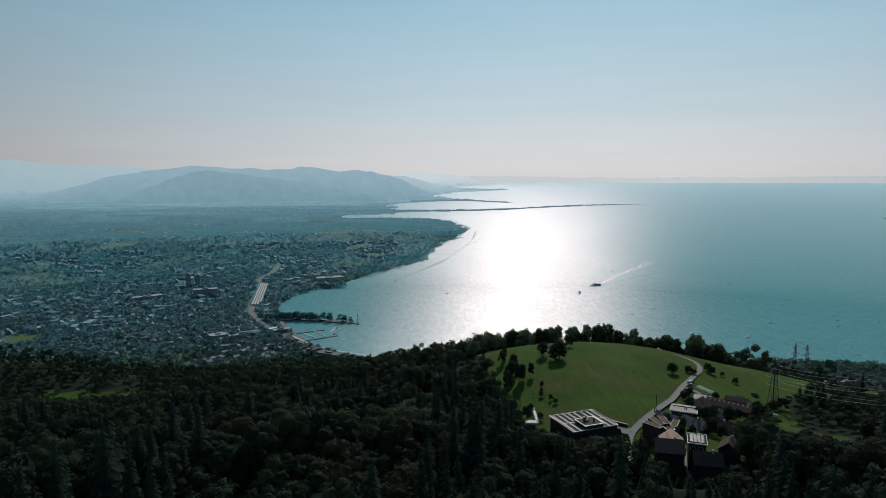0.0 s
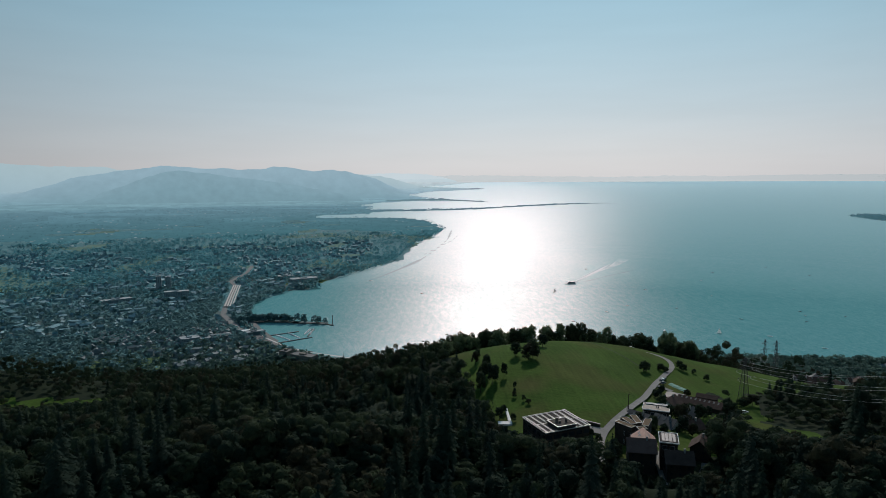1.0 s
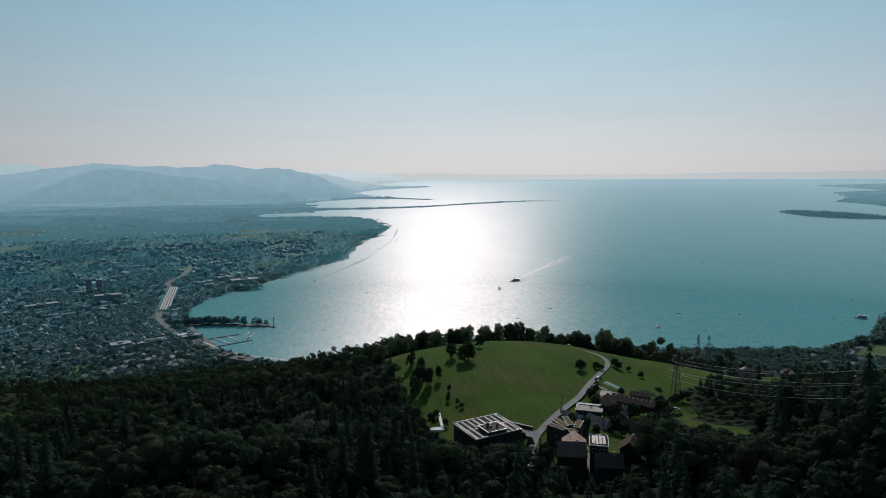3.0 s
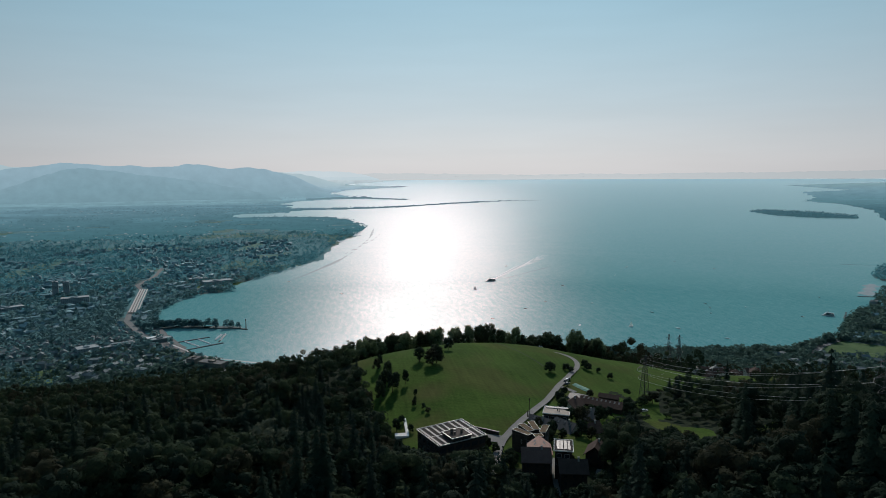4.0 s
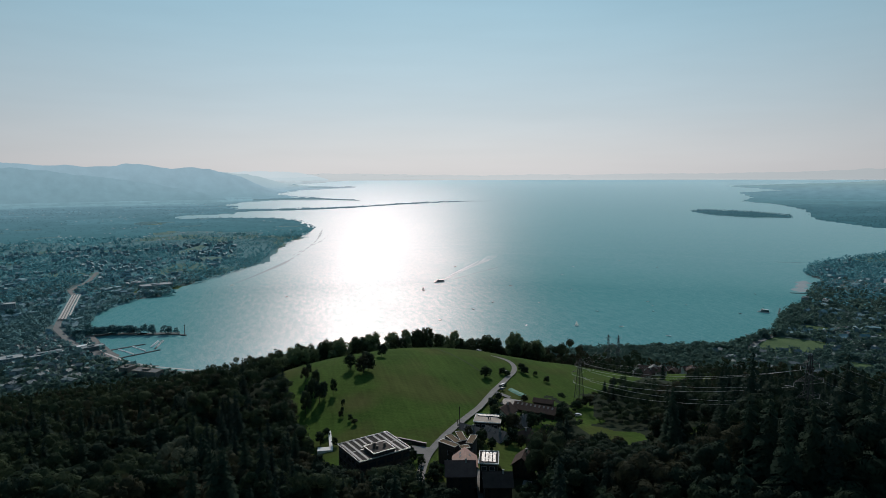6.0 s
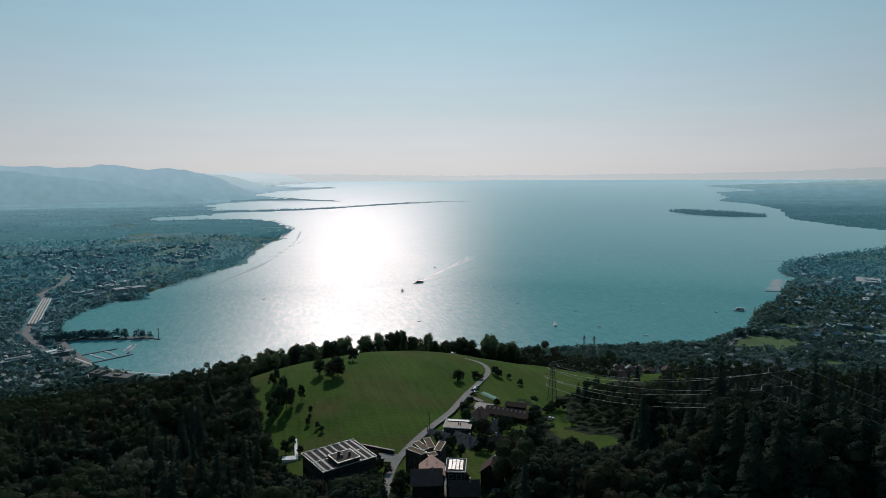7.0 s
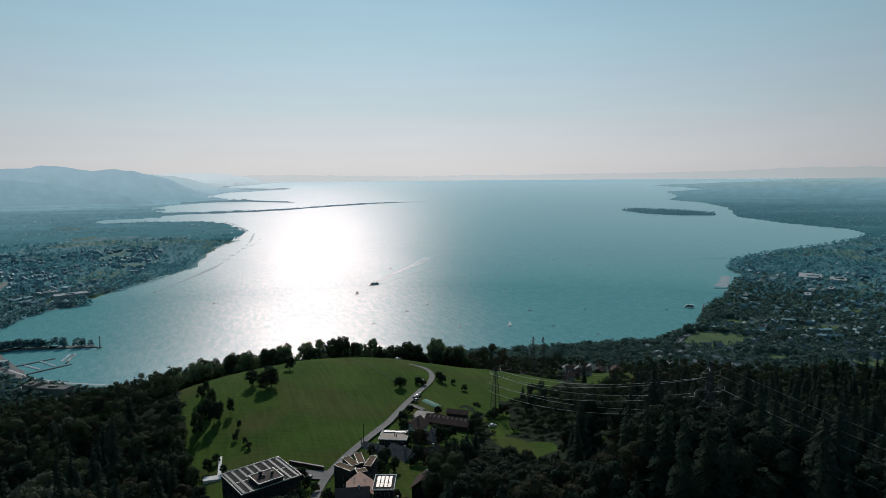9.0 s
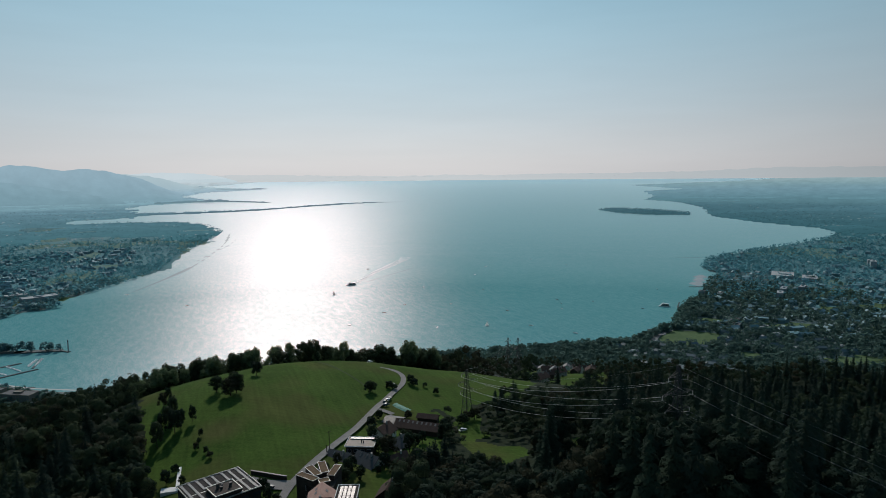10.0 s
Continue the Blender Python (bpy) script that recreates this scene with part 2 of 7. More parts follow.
def meadow_material():
    m = material("mown_meadow", (0.0298, 0.0643, 0.00912), (0.0566, 0.0979, 0.0182), 1.0, 0.03, 30, spec=0.05, up=True)
    n, l = m.node_tree.nodes, m.node_tree.links
    p = n["Principled BSDF"]
    old = p.inputs["Base Color"].links[0].from_socket
    geo = n.new("ShaderNodeNewGeometry")
    wave = n.new("ShaderNodeTexWave")
    wave.inputs["Scale"].default_value, wave.inputs["Distortion"].default_value = 0.09, 3.0
    wave.inputs["Detail"].default_value = 2
    turn = n.new("ShaderNodeMapping")
    turn.inputs["Rotation"].default_value = (0, 0, radians(-60))
    l.new(geo.outputs["Position"], turn.inputs["Vector"])
    l.new(turn.outputs[0], wave.inputs["Vector"])
    brown = n.new("ShaderNodeTexNoise")
    brown.inputs["Scale"].default_value = 0.022
    l.new(geo.outputs["Position"], brown.inputs["Vector"])
    gate = n.new("ShaderNodeMapRange")
    gate.inputs["From Min"].default_value, gate.inputs["From Max"].default_value = 0.52, 0.66
    gate.inputs["To Max"].default_value = 0.4
    l.new(brown.outputs[0], gate.inputs["Value"])
    mix = n.new("ShaderNodeMix")
    mix.data_type = "RGBA"
    mix.inputs[7].default_value = (0.075, 0.062, 0.024, 1)
    l.new(gate.outputs[0], mix.inputs[0])
    l.new(old, mix.inputs[6])
    soft = n.new("ShaderNodeMix")
    soft.data_type, soft.blend_type = "RGBA", "MULTIPLY"
    soft.inputs[0].default_value = 0.08
    l.new(mix.outputs[2], soft.inputs[6])
    l.new(wave.outputs["Color"], soft.inputs[7])
    l.new(soft.outputs[2], p.inputs["Base Color"])
    blades, stand = n.new("ShaderNodeVectorMath"), n.new("ShaderNodeVectorMath")
    blades.operation, stand.operation = "ADD", "NORMALIZE"
    blades.inputs[1].default_value = (0, 0, 0.5)
    l.new(geo.outputs["Normal"], blades.inputs[0])
    l.new(blades.outputs[0], stand.inputs[0])
    l.new(stand.outputs[0], p.inputs["Normal"])
    # a dry brown patch below the old fruit trees and faint mown swathes
    away, dry, wilt, thirst = n.new("ShaderNodeVectorMath"), n.new("ShaderNodeMapRange"), n.new("ShaderNodeMix"), n.new("ShaderNodeMath")
    away.operation = "DISTANCE"
    away.inputs[1].default_value = (59, 332, 199)
    l.new(geo.outputs["Position"], away.inputs[0])
    dry.inputs["From Min"].default_value, dry.inputs["From Max"].default_value = 15.0, 4.0
    dry.inputs["To Max"].default_value = 1.1
    l.new(away.outputs["Value"], dry.inputs["Value"])
    thirst.operation = "MULTIPLY"
    l.new(dry.outputs[0], thirst.inputs[0])
    l.new(brown.outputs[0], thirst.inputs[1])
    wilt.data_type = "RGBA"
    wilt.inputs[7].default_value = (0.085, 0.068, 0.030, 1)
    l.new(thirst.outputs[0], wilt.inputs[0])
    l.new(soft.outputs[2], wilt.inputs[6])
    swathe, rows, cut, tufts, ragged = n.new("ShaderNodeMapping"), n.new("ShaderNodeTexNoise"), n.new("ShaderNodeMix"), n.new("ShaderNodeMapRange"), n.new("ShaderNodeTexNoise")
    swathe.inputs["Rotation"].default_value = (0, 0, radians(13))
    swathe.inputs["Scale"].default_value = (0.55, 0.02, 1.0)
    l.new(geo.outputs["Position"], swathe.inputs["Vector"])
    rows.inputs["Scale"].default_value, rows.inputs["Detail"].default_value = 1.0, 3
    l.new(swathe.outputs[0], rows.inputs["Vector"])
    ragged.inputs["Scale"].default_value, ragged.inputs["Detail"].default_value = 0.05, 8
    ragged.inputs["Roughness"].default_value = 0.7
    l.new(geo.outputs["Position"], ragged.inputs["Vector"])
    both = n.new("ShaderNodeMath")
    both.operation = "MULTIPLY"
    l.new(rows.outputs[0], both.inputs[0])
    l.new(ragged.outputs[0], both.inputs[1])
    tufts.inputs["From Min"].default_value, tufts.inputs["From Max"].default_value = 0.14, 0.38
    tufts.inputs["To Min"].default_value, tufts.inputs["To Max"].default_value = 0.84, 1.17
    l.new(both.outputs[0], tufts.inputs["Value"])
    cut.data_type, cut.blend_type = "RGBA", "MULTIPLY"
    cut.inputs[0].default_value = 1.0
    l.new(wilt.outputs[2], cut.inputs[6])
    l.new(tufts.outputs[0], cut.inputs[7])
    l.new(cut.outputs[2], p.inputs["Base Color"])
    return m


def water_material():
    m = bpy.data.materials.new("lake_water")
    m.use_nodes = True
    m.cycles.use_bump_map_correction = False
    n, l = m.node_tree.nodes, m.node_tree.links
    n.remove(n["Principled BSDF"])
    geo = n.new("ShaderNodeNewGeometry")
    level = n.new("ShaderNodeCombineXYZ")
    level.inputs[2].default_value = 1.0
    # normals tilted aside so that the sun's glitter falls to fit the camera's view
    lean = n.new("ShaderNodeCombineXYZ")
    lean.inputs[0].default_value, lean.inputs[2].default_value = 0.075, 1.0
    last = lean.outputs[0]
    for scale, distance in ((0.012, 1.2), (0.06, 0.9), (0.30, 1.6)):
        stretch = n.new("ShaderNodeMapping")
        stretch.inputs["Scale"].default_value = (0.5, 1.3, 1.0)
        l.new(geo.outputs["Position"], stretch.inputs["Vector"])
        t = n.new("ShaderNodeTexNoise")
        t.inputs["Scale"].default_value, t.inputs["Detail"].default_value = scale, 4
        l.new(stretch.outputs[0], t.inputs["Vector"])
        b = n.new("ShaderNodeBump")
        b.inputs["Strength"].default_value, b.inputs["Distance"].default_value = 0.3, distance
        l.new(t.outputs[0], b.inputs["Height"])
        l.new(last, b.inputs["Normal"])
        last = b.outputs[0]
    # short steep ripples that flash in the sun
    streak, glint, flash = n.new("ShaderNodeMapping"), n.new("ShaderNodeTexNoise"), n.new("ShaderNodeBump")
    streak.inputs["Scale"].default_value = (0.55, 0.13, 1.0)
    l.new(geo.outputs["Position"], streak.inputs["Vector"])
    glint.inputs["Scale"].default_value, glint.inputs["Detail"].default_value, glint.inputs["Roughness"].default_value = 1.0, 4, 0.7
    l.new(streak.outputs[0], glint.inputs["Vector"])
    flash.inputs["Strength"].default_value, flash.inputs["Distance"].default_value = 0.35, 0.5
    l.new(glint.outputs[0], flash.inputs["Height"])
    l.new(last, flash.inputs["Normal"])
    last = flash.outputs[0]
    body, gloss, mix = n.new("ShaderNodeBsdfDiffuse"), n.new("ShaderNodeBsdfGlossy"), n.new("ShaderNodeMixShader")
    tone = n.new("ShaderNodeTexNoise")
    tone.inputs["Scale"].default_value = 0.0016
    l.new(geo.outputs["Position"], tone.inputs["Vector"])
    depth = n.new("ShaderNodeMix")
    depth.data_type = "RGBA"
    depth.inputs[6].default_value, depth.inputs[7].default_value = (0.082, 0.268, 0.268, 1), (0.102, 0.308, 0.306, 1)
    l.new(tone.outputs[0], depth.inputs[0])
    # the far water's haze is painted into its body colour
    haze_paled, pale = n.new("ShaderNodeAttribute"), n.new("ShaderNodeMix")
    haze_paled.attribute_name = "haze_paled"
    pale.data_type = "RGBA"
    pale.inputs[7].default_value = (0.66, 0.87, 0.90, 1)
    l.new(haze_paled.outputs["Fac"], pale.inputs[0])
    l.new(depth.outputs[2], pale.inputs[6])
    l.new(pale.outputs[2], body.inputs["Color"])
    l.new(level.outputs[0], body.inputs["Normal"])
    gloss.distribution = "BECKMANN"
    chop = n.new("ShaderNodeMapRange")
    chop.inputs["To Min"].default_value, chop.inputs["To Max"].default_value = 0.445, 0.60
    l.new(haze_paled.outputs["Fac"], chop.inputs["Value"])
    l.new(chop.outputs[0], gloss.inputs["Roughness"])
    gloss.inputs["Anisotropy"].default_value = 0.22
    gloss.inputs["Color"].default_value = (1.0, 0.875, 0.905, 1)
    across = n.new("ShaderNodeCombineXYZ")
    across.inputs[0].default_value = 1.0
    l.new(across.outputs[0], gloss.inputs["Tangent"])
    l.new(last, gloss.inputs["Normal"])
    grazing, share = n.new("ShaderNodeFresnel"), n.new("ShaderNodeMath")
    grazing.inputs["IOR"].default_value = 1.33
    l.new(level.outputs[0], grazing.inputs["Normal"])
    share.operation, share.use_clamp = "MULTIPLY_ADD", True
    share.inputs[1].default_value, share.inputs[2].default_value = -0.045, 0.110
    l.new(grazing.outputs[0], share.inputs[0])
    spot, shine = n.new("ShaderNodeMapRange"), n.new("ShaderNodeMath")
    spot.inputs["From Min"].default_value, spot.inputs["From Max"].default_value = 0.40, 0.62
    spot.inputs["To Min"].default_value, spot.inputs["To Max"].default_value = 0.38, 1.68
    l.new(glint.outputs[0], spot.inputs["Value"])
    shine.operation = "MULTIPLY"
    l.new(share.outputs[0], shine.inputs[0])
    l.new(spot.outputs[0], shine.inputs[1])
    # longer wave trains and slack patches that break the glitter up farther out
    for size, low, high in (((0.11, 0.028, 1.0), 0.62, 1.38), ((0.0035, 0.0012, 1.0), 0.84, 1.14)):
        train, swell, grade, both = n.new("ShaderNodeMapping"), n.new("ShaderNodeTexNoise"), n.new("ShaderNodeMapRange"), n.new("ShaderNodeMath")
        train.inputs["Scale"].default_value = size
        train.inputs["Rotation"].default_value = (0, 0, radians(12))
        l.new(geo.outputs["Position"], train.inputs["Vector"])
        swell.inputs["Scale"].default_value, swell.inputs["Detail"].default_value, swell.inputs["Roughness"].default_value = 1.0, 4, 0.65
        l.new(train.outputs[0], swell.inputs["Vector"])
        grade.inputs["From Min"].default_value, grade.inputs["From Max"].default_value = 0.36, 0.64
        grade.inputs["To Min"].default_value, grade.inputs["To Max"].default_value = low, high
        l.new(swell.outputs[0], grade.inputs["Value"])
        both.operation = "MULTIPLY"
        l.new(shine.outputs[0], both.inputs[0])
        l.new(grade.outputs[0], both.inputs[1])
        shine = both
    l.new(shine.outputs[0], mix.inputs[0])
    l.new(body.outputs[0], mix.inputs[1])
    l.new(gloss.outputs[0], mix.inputs[2])
    l.new(mix.outputs[0], n["Material Output"].inputs["Surface"])
    return m


M_MEADOW, M_WATER = meadow_material(), water_material()

# ---- plan ----
EYE_C = (30.0, 21.0, 310.5)
REACH, LIMIT = 2400.0, 2450.0
PROFILE_R = (-200, 0, 100, 165, 225, 260, 300, 400, 550, 680, 800, 950, 1030, 1100, 1400)
PROFILE_Z = (330, 262, 250, 232, 205, 195, 188, 170, 132, 100, 64, 22, 6, 3, 2.5)
HUMPS = ((95, 235, -9.4), (115, 260, -6.7), (60, 265, 13.8), (140, 300, -12.9), (110, 318, 7.4), (125, 415, -0.3), (210, 470, 6.2), (20, 385, 14.7), (20, 300, -8.6), (75, 430, 4), (160, 385, 2), (70, 370, 7.9), (150, 470, 12), (240, 440, 5.9), (105, 285, 11.7), (0, 330, -4.2), (-60, 240, 1.3), (150, 200, 4.4), (40, 480, 5.8), (40, 430, 2.8), (110, 455, 12.5), (180, 440, -1.4), (185, 335, 0.5), (-130, 340, 5), (60, 230, -9.5), (0, 590, 16.8), (450, 520, 12), (190, 250, 8.2), (300, 370, 7.1), (-310, 585, 14), (-405, 560, 38), (-470, 600, 20), (560, 385, 20), (-420, 820, 11.2), (500, 410, 14.4))
SHORE = (
    (34000, 30000), (20090, 19930), (15640, 17760), (11630, 15460), (9330, 10580), (7590, 9660), (6060, 7430), (5110, 6450), (4930, 5660), (4380, 4690),
    (3510, 3670), (3310, 3030), (3280, 2620), (3140, 2410), (2850, 2210), (2430, 2070), (2191, 1997), (1929, 1911), (1734, 1820), (1578, 1675),
    (1537, 1561), (1338, 1396), (1243, 1302), (1133, 1239), (1016, 1134), (936, 1057), (857, 1028), (788, 989), (400, 1040), (-63, 1008),
)
SHORE_WEST = (
    (-144, 1061), (-188, 1089), (-237, 1130), (-281, 1187), (-323, 1246), (-382, 1347), (-386, 1428), (-411, 1533), (-400, 1637), (-361, 1739),
    (-286, 1784), (-312, 1874), (-249, 1983), (-170, 2133), (-93, 2371), (-58, 2776), (10, 3100), (80, 3410), (160, 3960), (50, 4600),
    (-80, 4860), (-280, 5010), (-830, 5020), (-880, 5330), (-440, 5490), (-510, 6410), (-680, 7700), (-210, 8420), (100, 9840), (840, 7990),
    (340, 9060), (-240, 11490), (150, 14300), (1740, 17400), (-70, 23500), (1410, 30520), (4000, 46000), (-46000, 46000), (-46000, -46000), (46000, -46000), (46000, 30000),
)
SPIT = ((-480, 5790), (340, 6100), (1300, 6900), (2410, 7680), (1350, 7180), (360, 6400), (-510, 6300))
ISLE = ((3290, 4760), (3170, 4260), (3260, 3960), (3490, 3830), (3730, 4120), (3770, 4590), (3600, 5000))
MEADOW = ((20, 438), (23, 402), (24, 378), (27, 341), (28, 310), (34, 292), (50, 289), (72, 290), (82, 276), (90, 284), (104, 302), (120, 325), (139, 358), (148, 350), (160, 352), (176, 362), (182, 330), (192, 340), (198, 366), (235, 374), (262, 410), (275, 450), (240, 470), (180, 476), (145, 474), (110, 465), (80, 456), (50, 446))
YARD = ((56, 292), (66, 268), (78, 254), (92, 264), (110, 288), (140, 330), (164, 352), (150, 374), (128, 346), (96, 300), (76, 294))
LOWER_MEADOW = ((154, 256), (160, 268), (163, 285), (167, 304), (172, 308), (181, 294), (190, 290), (188, 280), (178, 268), (164, 255))
GLADE = ((203, 271), (208, 284), (230, 293), (224, 280))
GARDEN = ((100, 262), (104, 246), (118, 246), (126, 262), (128, 276), (108, 278))
CLEARING = ((-345, 512), (-305, 522), (-255, 520), (-255, 496), (-330, 500))
HAMLET = ((33, 300), (40, 266), (47, 246), (56, 242), (76, 249), (80, 236), (84, 226), (89, 219), (95, 217), (104, 217), (113, 224), (120, 234), (125, 250), (141, 275), (160, 305), (172, 330), (174, 354), (150, 366), (118, 322), (98, 292), (80, 276), (60, 290))
SLOPE_VILLAGE = ((300, 470), (330, 560), (400, 700), (470, 800), (580, 850), (560, 720), (440, 560), (360, 470))

BANK = ((167, 304), (172, 300), (183, 313), (191, 346), (200, 368), (214, 384), (205, 388), (186, 362), (176, 338), (171, 322))
RAIL = ((-128, 1036), (-192, 1086), (-252, 1142), (-305, 1195), (-362, 1270), (-407, 1347), (-451, 1433), (-470, 1510), (-535, 1818), (-574, 1905), (-572, 2070), (-600, 2250))
STATION = ((-444, 1486), (-478, 1480), (-550, 1822), (-512, 1830))
FIELDS = (((800, 955), (845, 1000), (928, 1030), (985, 955), (905, 915)), ((1005, 1065), (1050, 1090), (1090, 1045), (1045, 1025)), ((1100, 1010), (1190, 985), (1230, 960), (1180, 930), (1110, 965)), ((1330, 1090), (1420, 1060), (1400, 1020), (1310, 1050)), ((1430, 1050), (1530, 1050), (1560, 990), (1450, 1000)), ((870, 850), (930, 860), (940, 815), (890, 805)), ((980, 780), (1090, 770), (1080, 700), (1000, 720)), ((-870, 1230), (-800, 1225), (-770, 1150), (-830, 1130)),
          ((-445, 2660), (-360, 2860), (-366, 3120), (-430, 2880)), ((-366, 2520), (-262, 2580), (-186, 2630), (-260, 2450)), ((-1484, 2680), (-1450, 2920), (-1520, 3120), (-1600, 2940)), ((-2400, 4470), (-2190, 4650), (-2400, 5180), (-2780, 5110)), ((-2850, 4870), (-2700, 4970), (-3060, 5590), (-3190, 5460)))

SHRUBS = ((111, 198), (112, 214), (121, 234), (129, 258), (152, 268), (164, 250), (144, 214), (126, 194))


def inside(px, py, poly):
    px, py = np.asarray(px, float), np.asarray(py, float)
    hit = np.zeros(px.shape, bool)
    for (ax, ay), (bx, by) in zip(poly, poly[1:] + poly[:1]):
        if ay == by:
            continue
        hit ^= ((ay > py) != (by > py)) & (px < (bx - ax) * (py - ay) / (by - ay) + ax)
    return hit


def edge_distance(px, py, poly):
    best = np.full(np.shape(px), 1e9)
    for (ax, ay), (bx, by) in zip(poly, poly[1:] + poly[:1]):
        dx, dy = bx - ax, by - ay
        t = np.clip(((px - ax) * dx + (py - ay) * dy) / (dx * dx + dy * dy), 0, 1)
        best = np.minimum(best, np.hypot(px - ax - t * dx, py - ay - t * dy))
    return best


def smooth_noise(x, y, size, seed=0):
    """Value noise on a lattice of that size, 0 to 1."""
    u, v = np.asarray(x) / size, np.asarray(y) / size
    i, j = np.floor(u).astype(np.int64), np.floor(v).astype(np.int64)
    f, g = u - i, v - j
    f, g = f * f * (3 - 2 * f), g * g * (3 - 2 * g)

    def h(a, b):
        k = (a * 374761393 + b * 668265263 + seed * 974711) & 0x7FFFFFFF
        k = ((k ^ (k >> 13)) * 1274126177) & 0x7FFFFFFF
        return ((k ^ (k >> 16)) & 0xFFFF) / 65535.0
    return (h(i, j) * (1 - f) + h(i + 1, j) * f) * (1 - g) + (h(i, j + 1) * (1 - f) + h(i + 1, j + 1) * f) * g


def hill(x, y):
    """Height of the mountainside above the lake."""
    x, y = np.asarray(x, float), np.asarray(y, float)
    r = np.hypot(x, y) - 50 * np.tanh(np.maximum(x, 0) / 200)
    z = sum(w * np.interp(r + d, PROFILE_R, PROFILE_Z) for d, w in ((-45, 0.25), (0, 0.5), (45, 0.25)))
    dip = np.clip((210 - r) / 48, 0, 1)
    z = z - 21 * dip * dip * (3 - 2 * dip)
    for cx, cy, a in HUMPS:
        z = z + a * np.exp(-((x - cx) ** 2 + (y - cy) ** 2) / (2 * 52.0 ** 2))
    # the shelf on which the lower chalets stand
    shelf = np.exp(-((x - 97) / 23) ** 4 - ((y - 221) / 15) ** 4)
    # wooded rise below the tall pylon, shaped so trees hide its foot in view
    z = z + 9 * np.exp(-((x - 178) / 30) ** 2 - ((y - 172) / 30) ** 2)
    return z - 0.95 * shelf * np.maximum(z - 198.0, 0)


LAND = SHORE + SHORE_WEST


def land_mask(x, y):
    return inside(x, y, LAND) | inside(x, y, SPIT) | inside(x, y, ISLE)


def height(x, y):
    return float(hill(x, y))


def squeeze(x, y, z):
    """Past REACH the country is drawn in towards the viewpoint along its own sight lines, so that it ends inside 5 km."""
    x, y, z = np.asarray(x, float), np.asarray(y, float), np.asarray(z, float)
    d = np.maximum(np.hypot(x - EYE_C[0], y - EYE_C[1]), 1e-6)
    over = np.maximum(d - REACH, 0)
    k = np.where(d > REACH, (REACH + over / (1 + over / LIMIT)) / d, 1.0)
    return EYE_C[0] + (x - EYE_C[0]) * k, EYE_C[1] + (y - EYE_C[1]) * k, EYE_C[2] + (z - EYE_C[2]) * k, k


def mesh_object(name, co, faces, mats, index=None, smooth=False, parent=None):
    """A mesh from arrays: co (n, 3), faces (m, k) with k the same for all."""
    co, faces = np.asarray(co, np.float32), np.asarray(faces, np.int32)
    me = bpy.data.meshes.new(name)
    me.vertices.add(len(co))
    me.vertices.foreach_set("co", co.ravel())
    k = faces.shape[1]
    me.loops.add(faces.size)
    me.loops.foreach_set("vertex_index", faces.ravel())
    me.polygons.add(len(faces))
    me.polygons.foreach_set("loop_start", np.arange(0, faces.size, k, dtype=np.int32))
    for m in mats:
        me.materials.append(m)
    if index is not None:
        me.polygons.foreach_set("material_index", np.asarray(index, np.int32))
    me.polygons.foreach_set("use_smooth", np.full(len(faces), smooth))
    me.update(calc_edges=True)
    me.validate()
    ob = new(name, me)
    if parent:
        ob.parent = parent
    return ob


def grid_faces(rows, cols, wrap=False):
    i, j = np.meshgrid(np.arange(rows - 1), np.arange(cols if wrap else cols - 1), indexing="ij")
    a, b = i * cols + j, i * cols + (j + 1) % cols
    return np.stack([a, b, b + cols, a + cols], -1).reshape(-1, 4)


# ---- ground, lake, mountains ----


